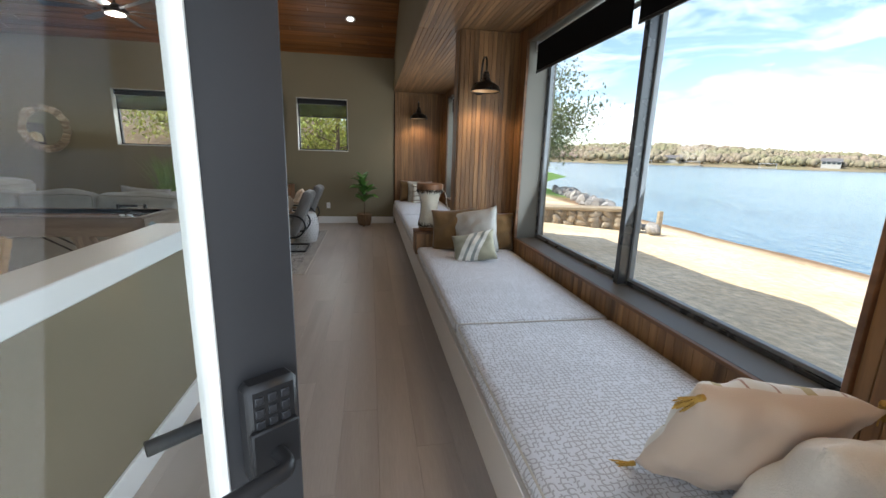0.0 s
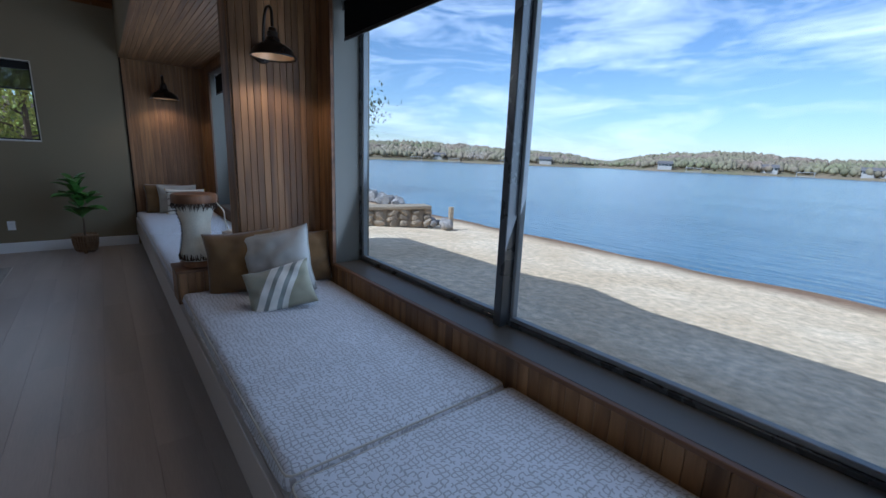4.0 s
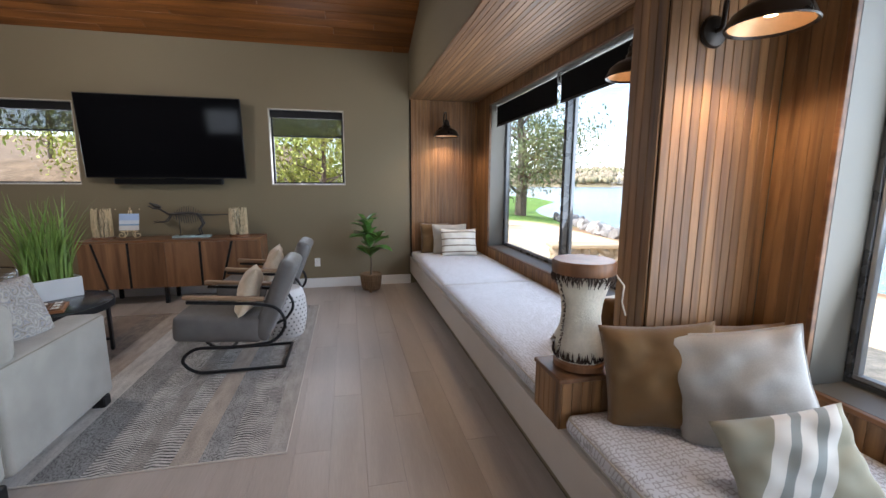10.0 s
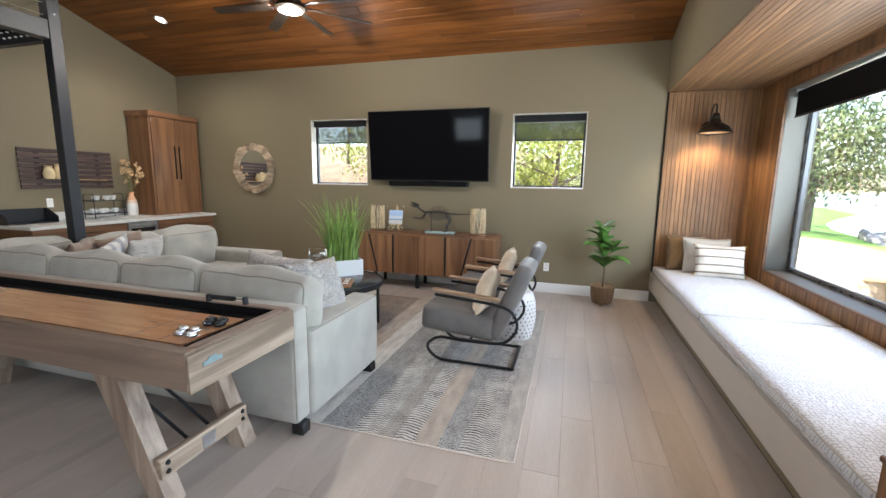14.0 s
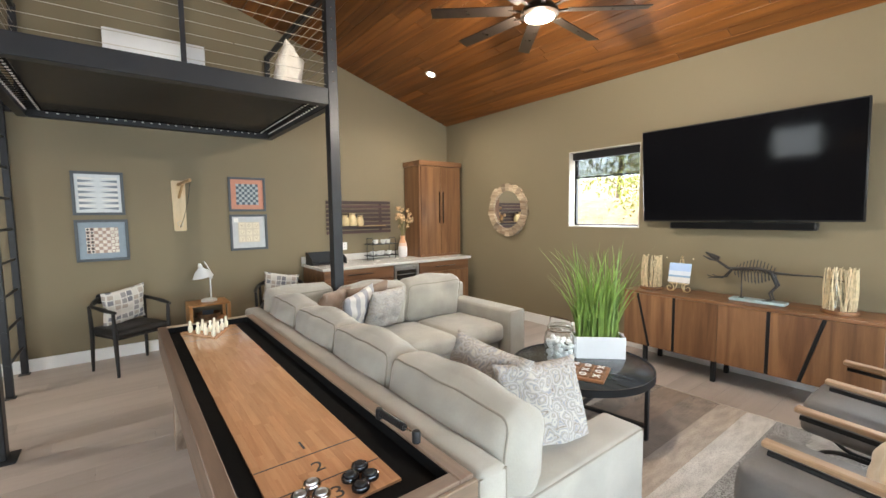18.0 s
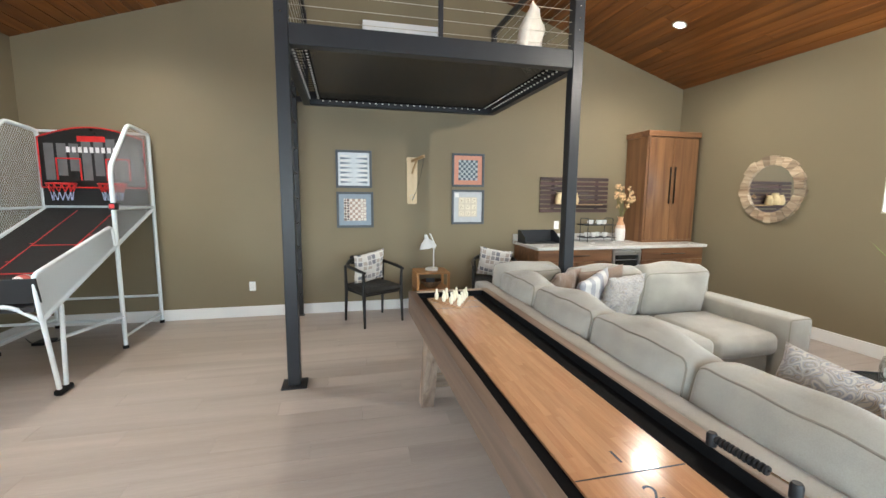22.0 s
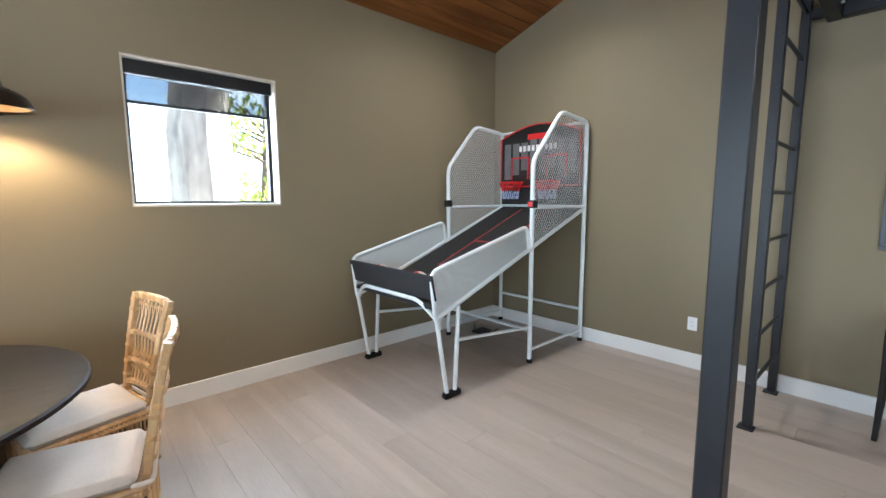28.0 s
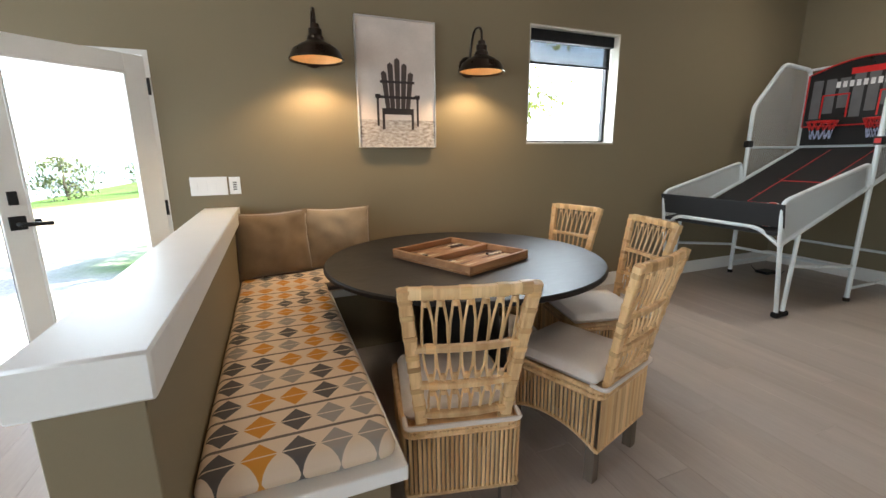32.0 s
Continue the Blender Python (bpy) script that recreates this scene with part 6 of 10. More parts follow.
scatter("throw_pillow", 0.52, 0.47, 0.17, pose(-2.33, 5.47, 0.735, -14, 5, 4), PAISLEY, "cream paisley throw pillow on the sofa", 14, group="sofa pillows")
scatter("throw_pillow", 0.44, 0.48, 0.16, pose(-2.03, 5.57, 0.70, -22, 0, 70), PAISLEY, "cream paisley throw pillow against the sofa arm", 15, group="sofa pillows")
scatter("throw_pillow", 0.48, 0.44, 0.16, pose(-4.40, 6.09, 0.70, -20, 0, -72), PAISLEY, "cream paisley throw pillow in the sofa corner", 16, group="sofa pillows")
GREY_WEAVE = bands("grey_ribbed_cloth", [(0.33, 0.33, 0.35), (0.58, 0.56, 0.53), (0.30, 0.30, 0.33), (0.58, 0.56, 0.53), (0.33, 0.33, 0.35), (0.58, 0.56, 0.53), (0.30, 0.30, 0.33)], [0.0, 0.16, 0.3, 0.45, 0.6, 0.72, 0.86], "x", 0.46)
scatter("throw_pillow", 0.46, 0.44, 0.15, pose(-4.43, 5.80, 0.71, -18, 10, -62), GREY_WEAVE, "grey ribbed throw pillow in the sofa corner", 17, group="sofa pillows")
TAUPE = surface("taupe_brown_cloth", (0.20, 0.135, 0.095), 0.9, var=0.15, scale=7, bump=0.25, bump_scale=300, sheen=0.3)
scatter("throw_pillow", 0.48, 0.44, 0.15, pose(-4.53, 5.60, 0.72, -14, 0, -55), TAUPE, "taupe brown throw pillow in the bend of the sofa", 18, group="sofa pillows")
scatter("throw_pillow", 0.48, 0.44, 0.15, pose(-4.55, 5.98, 0.73, -12, 6, -84), TAUPE, "taupe brown throw pillow behind the paisley one", 21, group="sofa pillows")

# ---- shuffleboard table ----
OAK_RAIL = wood("dark_weathered_oak_rail", (0.25, 0.175, 0.125), (0.11, 0.07, 0.048), "x", 0.5, 0.12, False, 6.0, 1.2)
sh = thing("shuffleboard_table", "weathered oak shuffleboard table behind the sofa", "game table")
TX0, TX1, TY0, TY1, TZ = -4.555, -1.775, 4.25, 4.915, 0.80
for nm, lo, hi, ma in (("rail", (TX0, TY0, 0.625), (TX1, TY0 + 0.055, TZ), OAK_RAIL), ("rail", (TX0, TY1 - 0.055, 0.625), (TX1, TY1, TZ), OAK_RAIL)):
    part(nm, one(lo, hi, 0.004), ma, sh)
OAK_Y = wood("weathered_oak_end", (0.50, 0.39, 0.29), (0.17, 0.12, 0.08), "y", 0.55, 0.1, False, 9.0, 1.2)
part("end_board", one((TX0 + 0.001, TY0 + 0.0555, 0.625), (TX0 + 0.055, TY1 - 0.0555, TZ - 0.001), 0.003), OAK_Y, sh)
OAK_CAP = wood("dark_weathered_oak_cap", (0.25, 0.175, 0.125), (0.11, 0.07, 0.048), "y", 0.5, 0.12, False, 6.0, 1.2)
part("end_board", one((TX1 - 0.055, TY0 + 0.0555, 0.625), (TX1 - 0.001, TY1 - 0.0555, TZ - 0.001), 0.003), OAK_CAP, sh)
part("end_facing", one((TX1 - 0.0005, TY0 - 0.004, 0.62), (TX1 + 0.018, TY1 + 0.004, TZ - 0.012), 0.003), OAK_Y, sh)
part("gutter", one((TX0 + 0.062, TY0 + 0.062, 0.68), (TX1 - 0.062, TY1 - 0.062, 0.756), 0.002), SHADE_CLOTH, sh, "black felt gutter")
bm = bmesh.new()
for y0, y1 in ((TY0 + 0.0555, TY0 + 0.061), (TY1 - 0.061, TY1 - 0.0555)):
    box(bm, (TX0 + 0.056, y0, 0.7385), (TX1 - 0.056, y1, TZ - 0.006), 0.001)
for x0, x1 in ((TX0 + 0.0555, TX0 + 0.061), (TX1 - 0.061, TX1 - 0.0555)):
    box(bm, (x0, TY0 + 0.062, 0.7385), (x1, TY1 - 0.062, TZ - 0.006), 0.001)
part("gutter_lining", bm, SHADE_CLOTH, sh)
PLAY_WOOD = wood("polished_butcher_block", (0.60, 0.34, 0.185), (0.50, 0.26, 0.135), "x", 0.14, 0.075, False, 14.0, 0.8, 0.6, 0.02)
BX0, BX1, BY0, BY1, BZ = -4.43, -1.943, 4.378, 4.752, 0.765
board = part("playing_board", one((BX0, BY0, 0.7562), (BX1, BY1, 0.7578), 0.0005), PLAY_WOOD, sh, "polished butcher block playing board")
rng = random.Random(31)
n = 13
for k in range(n):
    y0, y1 = BY0 + (BY1 - BY0) * k / n, BY0 + (BY1 - BY0) * (k + 1) / n
    x = BX0 - rng.uniform(0, 0.5)
    while x < BX1:
        x2 = x + rng.uniform(0.13, 0.34)
        if min(x2, BX1) - max(x, BX0) > 0.01:
            part("stave", one((max(x, BX0), y0, 0.758), (min(x2, BX1), y1, BZ), 0.0003), PLAY_WOOD, board)
        x = x2
for x in (-2.262, -2.09, -4.12, -4.29):
    part("score_line", one((x - 0.003, BY0 + 0.002, BZ), (x + 0.003, BY1 - 0.002, BZ + 0.0006), 0.0002), BLACK_LACQUER, sh)
for body, x in (("1", -2.335), ("2", -2.172), ("3", -2.006)):
    text(body, 0.085, BLACK_LACQUER, sh, pose(x, (BY0 + BY1) / 2, BZ + 0.0004, 0, 0, 90), "score_number", "black score number", 0.0003)
for x_top, x_foot in ((-2.30, -2.05), (-4.03, -4.225)):
    for y in (4.335, 4.805):
        bm = bmesh.new()
        s = 1 if x_foot > x_top else -1
        prism(bm, [(x_top - 0.075 + (x_top - x_foot) * 0.116, 0.6315), (x_top + 0.075 + (x_top - x_foot) * 0.116, 0.6315), (x_foot + 0.055, 0.0), (x_foot - 0.055, 0.0)], y - 0.045, y + 0.045, "y")
        part("leg", bm, OAK_RUSTIC_Z, sh)
    xm = x_foot + (x_top - x_foot) * 0.30 + (0.07 if x_foot > x_top else -0.07)
    c = part("cross_brace", one((xm - 0.022, 4.30, 0.125), (xm + 0.022, 4.83, 0.225), 0.004), OAK_Y, sh)
    bm = bmesh.new()
    for y, z in ((4.335, 0.153), (4.335, 0.198), (4.795, 0.153), (4.795, 0.198)):
        sx = 1 if x_foot > x_top else -1
        lathe(bm, [(0.0, 0.0), (0.013, 0.0), (0.011, 0.006), (0.0, 0.008)], 10, m=Matrix.Translation((xm + sx * 0.022, y, z)) @ Matrix.Rotation(sx * math.pi / 2, 4, "Y"))
    part("bolts", bm, BLACK_METAL, c)
    part("plate", one((xm + (0.022 if x_foot > x_top else -0.026), 4.525, 0.14), (xm + (0.026 if x_foot > x_top else -0.022), 4.605, 0.21), 0.001), STEEL, c)
    bm = bmesh.new()
    far = x_top + (-0.55 if x_foot > x_top else 0.55)
    for y in (4.50, 4.63):
        tube(bm, [(xm - 0.01, y, 0.18), (far, y, 0.635)], 0.009, 8)
    tube(bm, [(xm + (far - xm) * 0.4, 4.50, 0.18 + 0.395 * 0.4), (xm + (far - xm) * 0.5, 4.50, 0.18 + 0.395 * 0.5)], 0.017, 8)
    part("tie_rod", bm, BLACK_METAL, sh)
part("underside", one((TX0 + 0.056, TY0 + 0.056, 0.632), (TX1 - 0.056, TY1 - 0.056, 0.678), 0.002), OAK_RUSTIC, sh)
bm = bmesh.new()
prism(bm, [(-0.05, -0.012), (0.05, -0.012), (0.05, 0.008), (0.028, 0.008), (0.018, 0.020), (-0.018, 0.020), (-0.028, 0.008), (-0.05, 0.008)], 0.0, 0.004, "x")
part("maker_badge", bm, surface("teal_grey_badge", (0.20, 0.28, 0.29), 0.4, 0.4, 0.1, 30), sh, "plain teal badge shape", pose(TX1 + 0.0185, 4.364, 0.728))
# abacus scorer on the rail
ab = thing("score_abacus", "small black bead scorer on the shuffleboard rail", "scorer", pose(-2.16, 4.868, TZ, 0, 0, 4))
for x in (-0.12, 0.12):
    lathe(bm := bmesh.new(), [(0.0, 0.0), (0.016, 0.0), (0.016, 0.035), (0.012, 0.042), (0.0, 0.042)], 14, (x, 0, 0))
    part("end_post", bm, BLACK_PLASTIC, ab)
bm = bmesh.new()
tube(bm, [(-0.12, 0, 0.026), (0.12, 0, 0.026)], 0.003, 6)
part("rod", bm, CHROME, ab)
for k in range(11):
    part("bead", lathe(bmesh.new(), [(0.005, -0.006), (0.013, -0.005), (0.015, 0.0), (0.013, 0.005), (0.005, 0.006)], 12, m=Matrix.Rotation(math.pi / 2, 4, "Y")), BLACK_PLASTIC, ab, "", pose(-0.10 + k * 0.0145, 0, 0.026))


DARK_CHROME = surface("black_chrome", (0.06, 0.06, 0.065), 0.18, 0.9, 0.1, 20, bump=0.0)


def puck(x, y, dark):
    th = thing("shuffleboard_puck", "chrome shuffleboard puck with a " + ("black" if dark else "silver") + " cap", "puck", pose(x, y, BZ + 0.0005), "shuffleboard pucks")
    lathe(bm := bmesh.new(), [(0.0, 0.0), (0.022, 0.0), (0.028, 0.004), (0.029, 0.012), (0.026, 0.018), (0.02, 0.019), (0.0, 0.019)], 24)
    part("weight", bm, DARK_CHROME if dark else CHROME, th)
    lathe(bm := bmesh.new(), [(0.0, 0.0192), (0.019, 0.0192), (0.0175, 0.024), (0.011, 0.025), (0.009, 0.022), (0.0, 0.022)], 20)
    part("cap", bm, BLACK_PLASTIC if dark else STEEL, th)


for dx, dy in ((0, 0), (0.062, 0.006), (0.03, 0.055), (-0.035, 0.05)):
    puck(-2.04 + dx, 4.458 + dy, False)
    puck(-2.035 + dx, 4.618 + dy, True)
PIN = surface("ivory_pin_plastic", (0.80, 0.74, 0.58), 0.3, var=0.04, bump=0.0)
tri_board = whole("pin_board", prism(bmesh.new(), [(-4.40, 4.39), (-4.40, 4.72), (-4.07, 4.555)], BZ, BZ + 0.010, "z"), PLAY_WOOD, "flat triangular wooden board under the bowling pins", "board")
PIN_PROF = [(0.0, 0.0), (0.012, 0.0), (0.016, 0.012), (0.0195, 0.03), (0.017, 0.048), (0.010, 0.066), (0.0085, 0.074), (0.0115, 0.088), (0.009, 0.099), (0.0, 0.103)]
first = None
for r in range(4):
    for c in range(r + 1):
        m = pose(-4.125 - r * 0.075, 4.555 + (c - r / 2) * 0.078, BZ + 0.0105)
        if first is None:
            lathe(bm := bmesh.new(), [(0.84 * rad, 0.84 * z) for rad, z in PIN_PROF], 16)
            first = whole("bowling_pin", bm, PIN, "small ivory bowling pin standing on the shuffleboard", "bowling pin", m, "table bowling pins")
        else:
            copy_thing(first, m)

# ---- coffee table ----
CT = (-2.705, 6.855)
COFFEE = surface("dark_slate_tabletop", (0.035, 0.04, 0.046), 0.22, var=0.35, scale=3, stretch=(1, 6, 1), fine=0.15, bump=0.04, bump_scale=30)
ct = thing("coffee_table", "round black coffee table with slim metal legs", "table", pose(CT[0], CT[1], 0.0085))
lathe(bm := bmesh.new(), [(0.0, 0.405), (0.50, 0.405), (0.515, 0.41), (0.515, 0.436), (0.508, 0.441), (0.0, 0.441)], 56)
part("tabletop", bm, COFFEE, ct, "dark polished tabletop")
lathe(bm := bmesh.new(), [(0.517, 0.392), (0.524, 0.392), (0.524, 0.444), (0.517, 0.444)], 56)
part("rim", bm, BLACK_METAL, ct)
for k in range(4):
    q = radians(9 + 90 * k)
    part("leg", one((-0.012, -0.02, 0.0), (0.012, 0.02, 0.404), 0.003), BLACK_METAL, ct, "", pose(0.49 * math.cos(q), 0.49 * math.sin(q), 0, 0, 0, math.degrees(q)))
bm = bmesh.new()
for q in (radians(9), radians(99)):
    bar(bm, (-0.485 * math.cos(q), -0.485 * math.sin(q), 0.1), (0.485 * math.cos(q), 0.485 * math.sin(q), 0.1), 0.04, 0.02 if q < 1 else 0.0195)
part("cross_bar", bm, BLACK_METAL, ct)
TOPZ = 0.4498
pl = thing("grass_planter", "tall green faux grass in a white rectangular planter", "plant", pose(-2.72, 7.10, TOPZ, 0, 0, 46))
bm = bmesh.new()
for lo, hi in (((-0.20, -0.08, 0), (0.20, -0.072, 0.175)), ((-0.20, 0.072, 0), (0.20, 0.08, 0.175)), ((-0.20, -0.072, 0), (-0.192, 0.072, 0.175)), ((0.192, -0.072, 0), (0.20, 0.072, 0.175)), ((-0.192, -0.072, 0), (0.192, 0.072, 0.012))):
    box(bm, lo, hi, 0.002)
part("box", bm, WHITE_PLASTIC, pl)
part("soil", one((-0.191, -0.071, 0.12), (0.191, 0.071, 0.16), 0.003), surface("moss_fill", (0.09, 0.11, 0.04), 0.95, var=0.4, scale=60, bump=0.8, bump_scale=90), pl)
rng = random.Random(5)
for k in range(170):
    bm = bmesh.new()
    x, y = rng.uniform(-0.16, 0.16), rng.uniform(-0.055, 0.055)
    q = rng.uniform(0, 6.283)
    h = rng.uniform(0.40, 0.84)
    lean = rng.uniform(0.02, 0.32) * (h / 0.6)
    wv = rng.uniform(0.006, 0.0115)
    ox = x * 0.8
    dx, dy = math.cos(q) * lean + ox * 0.7, math.sin(q) * lean
    n = Vector((-math.sin(q), math.cos(q), 0))
    prev = None
    for i in range(5):
        f = i / 4
        p = Vector((x + dx * f * f, y + dy * f * f, 0.15 + h * f * (1 - 0.12 * f * lean / 0.3)))
        w = wv * (1 - f) ** 0.6 if f < 1 else 0.0006
        a, b = bm.verts.new(p + n * w), bm.verts.new(p - n * w)
        if prev:
            bm.faces.new((prev[0], prev[1], b, a))
        prev = (a, b)
    part("blade", bm, GRASS_LEAF, pl)

jar = thing("glass_jar", "lidded glass jar filled with white balls on the coffee table", "jar", pose(-2.80, 6.72, TOPZ) @ Matrix.Scale(1.3, 4))
lathe(bm := bmesh.new(), [(0.0, 0.0), (0.085, 0.0), (0.093, 0.01), (0.095, 0.15), (0.088, 0.185), (0.07, 0.20), (0.07, 0.215), (0.066, 0.215), (0.066, 0.20), (0.084, 0.182), (0.090, 0.15), (0.088, 0.014), (0.0, 0.008)], 36)
part("body", bm, CLEAR, jar)
lathe(bm := bmesh.new(), [(0.0, 0.236), (0.06, 0.236), (0.075, 0.230), (0.077, 0.218), (0.0, 0.2165)], 32)
part("lid", bm, CLEAR, jar, "clear glass lid")
bm = bmesh.new()
tube(bm, rounded([(-0.078, 0, 0.205), (-0.078, 0, 0.275), (0.078, 0, 0.275), (0.078, 0, 0.205)], 0.03, 5), 0.004, 8)
tube(bm, [(0.073 * math.cos(6.283 * k / 24), 0.073 * math.sin(6.283 * k / 24), 0.207) for k in range(24)], 0.003, 6, True)
part("bail", bm, CHROME, jar, "chrome wire bail")
BALL = surface("white_ball", (0.8, 0.82, 0.82), 0.45, var=0.05, bump=0.0)
rng = random.Random(12)
bm = bmesh.new()
spots = []
for k in range(4000):
    p = Vector((rng.uniform(-0.072, 0.072), rng.uniform(-0.072, 0.072), rng.uniform(0.024, 0.15)))
    if math.hypot(p.x, p.y) < 0.070 and all((p - s).length > 0.029 for s in spots):
        spots.append(p)
for p in spots:
    bmesh.ops.create_icosphere(bm, subdivisions=2, radius=0.0148, matrix=Matrix.Translation(p))
part("balls", bm, BALL, jar, "white balls")

ttt = thing("tic_tac_toe_board", "square wooden noughts and crosses board with white pieces", "board game", pose(-2.555, 6.69, TOPZ, 0, 0, 22))
TW = wood("red_brown_game_wood", (0.34, 0.15, 0.06), (0.20, 0.08, 0.03), "x", 0.4, 0.15)
part("tray", one((-0.15, -0.15, 0.0), (0.15, 0.15, 0.022), 0.004), TW, ttt)
WHITE_INK = surface("white_piece_paint", (0.75, 0.74, 0.7), 0.5)
for i in range(3):
    for j in range(3):
        x, y = -0.092 + 0.092 * i, -0.092 + 0.092 * j
        t = part("tile", one((x - 0.04, y - 0.04, 0.0222), (x + 0.04, y + 0.04, 0.031), 0.003), DRUM_TOP, ttt)
        bm = bmesh.new()
        if (i + j) % 2:
            tube(bm, [(x + 0.021 * math.cos(6.283 * k / 20), y + 0.021 * math.sin(6.283 * k / 20), 0.0335) for k in range(20)], 0.0045, 6, True)
        else:
            bar(bm, (x - 0.023, y - 0.023, 0.0335), (x + 0.023, y + 0.023, 0.0335), 0.009, 0.005, 0.001)
            bar(bm, (x - 0.023, y + 0.023, 0.0337), (x + 0.023, y - 0.023, 0.0337), 0.009, 0.005, 0.001)
        part("mark", bm, WHITE_INK, t)

# ---- loft ----
loft = thing("net_loft", "charcoal steel loft frame with a black net floor and cable rails", "loft")
PX, PYS, LZ0, LZ1, GUARD = -4.775, (3.335, 5.765), 2.67, 2.825, 3.77
for y in PYS:
    p = part("post", one((PX - 0.05, y - 0.05, 0.012), (PX + 0.05, y + 0.05, GUARD), 0.006), CHARCOAL_STEEL, loft)
    part("base_plate", one((PX - 0.10, y - 0.10, 0.0), (PX + 0.10, y + 0.10, 0.012), 0.003), CHARCOAL_STEEL, p)
    part("rear_post", one((X0 + 0.03, y - 0.03, LZ1), (X0 + 0.09, y + 0.03, GUARD), 0.005), CHARCOAL_STEEL, loft)
    part("side_beam", one((X0 + 0.001, y - 0.04, LZ0), (PX - 0.051, y + 0.04, LZ1 - 0.001), 0.005), CHARCOAL_STEEL, loft)
    part("side_rail", one((X0 + 0.091, y - 0.025, GUARD - 0.05), (PX - 0.051, y + 0.025, GUARD - 0.001), 0.005), CHARCOAL_STEEL, loft)
part("front_beam", one((PX - 0.05, PYS[0] + 0.051, LZ0), (PX + 0.05, PYS[1] - 0.051, LZ1), 0.005), CHARCOAL_STEEL, loft)
part("rear_beam", one((X0 + 0.001, PYS[0] + 0.041, LZ0), (X0 + 0.09, PYS[1] - 0.041, LZ1), 0.005), CHARCOAL_STEEL, loft)
part("top_rail", one((PX - 0.03, PYS[0] + 0.051, GUARD - 0.05), (PX + 0.03, PYS[1] - 0.051, GUARD), 0.005), CHARCOAL_STEEL, loft)
part("middle_post", one((PX - 0.018, 4.532, LZ1 + 0.001), (PX + 0.018, 4.568, GUARD - 0.051), 0.003), CHARCOAL_STEEL, loft)
CABLE = surface("steel_cable", (0.62, 0.58, 0.50), 0.3, 0.9, 0.05, 30, bump=0.0)
for k in range(9):
    z = LZ1 + 0.045 + k * 0.0975
    bm = bmesh.new()
    tube(bm, [(PX, PYS[0] + 0.05, z), (PX, PYS[1] - 0.05, z)], 0.0028, 6)
    part("cable", bm, CABLE, loft)
    for y in PYS:
        bm = bmesh.new()
        tube(bm, [(X0 + 0.09, y, z + 0.02), (PX - 0.05, y, z + 0.02)], 0.0028, 6)
        part("cable", bm, CABLE, loft)
bm = bmesh.new()
for y in PYS:
    for k in range(9):
        z = LZ1 + 0.045 + k * 0.0975
        sgn = -1 if y < 4 else 1
        lathe(bm, [(0.0, 0.0), (0.009, 0.0), (0.009, 0.004), (0.005, 0.01), (0.0, 0.011)], 8, m=Matrix.Translation((PX, y + sgn * 0.05, z)) @ Matrix.Rotation(-sgn * math.pi / 2, 4, "X"))
        lathe(bm, [(0.0, 0.0), (0.009, 0.0), (0.009, 0.004), (0.005, 0.01), (0.0, 0.011)], 8, m=Matrix.Translation((PX + 0.05, y, z + 0.02)) @ Matrix.Rotation(math.pi / 2, 4, "Y"))
tagged(part("cable_ends", bm, CHROME, loft), "bright cable end caps", "", "", "stuff")


def net_cloth(name, keep):
    ma, ns, ln, bsdf = shader(name)
    out, mx, tr = ns["Material Output"], ns.new("ShaderNodeMixShader"), ns.new("ShaderNodeBsdfTransparent")
    bsdf.inputs["Base Color"].default_value = (0.012, 0.012, 0.013, 1)
    bsdf.inputs["Roughness"].default_value = 0.55
    co, vo, gt = ns.new("ShaderNodeTexCoord"), ns.new("ShaderNodeTexVoronoi"), ns.new("ShaderNodeMapRange")
    vo.inputs["Scale"].default_value = 130
    vo.inputs["Randomness"].default_value = 0.0
    gt.inputs["From Min"].default_value, gt.inputs["From Max"].default_value = keep - 0.05, keep + 0.05
    ln.new(co.outputs["Object"], vo.inputs["Vector"])
    ln.new(vo.outputs["Distance"], gt.inputs["Value"])
    ln.new(gt.outputs["Result"], mx.inputs["Fac"])
    ln.new(tr.outputs["BSDF"], mx.inputs[1])
    ln.new(bsdf.outputs["BSDF"], mx.inputs[2])
    ln.new(mx.outputs["Shader"], out.inputs["Surface"])
    return ma


NET = net_cloth("black_loft_net", 0.43)
part("net_floor", one((X0 + 0.15, PYS[0] + 0.16, LZ0 + 0.06), (PX - 0.11, PYS[1] - 0.16, LZ0 + 0.063), 0.001), NET, loft, "black woven net floor")
bm = bmesh.new()
for lo, hi in (((X0 + 0.14, PYS[0] + 0.13), (PX - 0.10, PYS[0] + 0.175)), ((X0 + 0.14, PYS[1] - 0.175), (PX - 0.10, PYS[1] - 0.13)),
               ((X0 + 0.13, PYS[0] + 0.176), (X0 + 0.165, PYS[1] - 0.176)), ((PX - 0.14, PYS[0] + 0.176), (PX - 0.10, PYS[1] - 0.176))):
    box(bm, (*lo, LZ0 + 0.055), (*hi, LZ0 + 0.068), 0.002)
part("net_hem", bm, SHADE_CLOTH, loft)
STUD = finish("stud", lathe(bmesh.new(), [(0.0, -0.009), (0.011, -0.006), (0.012, 0.0), (0.008, 0.006), (0.0, 0.007)], 7), surface("zinc_eyelet", (0.72, 0.72, 0.70), 0.3, 0.3, bump=0.0))


def eyelet(p):
    ob = new("stud", STUD)
    ob.parent = loft
    ob.location = p


def stud(p, to):
    eyelet(p)
    part("cord", tube(bmesh.new(), [p, to], 0.0035, 5), SHADE_CLOTH, loft)


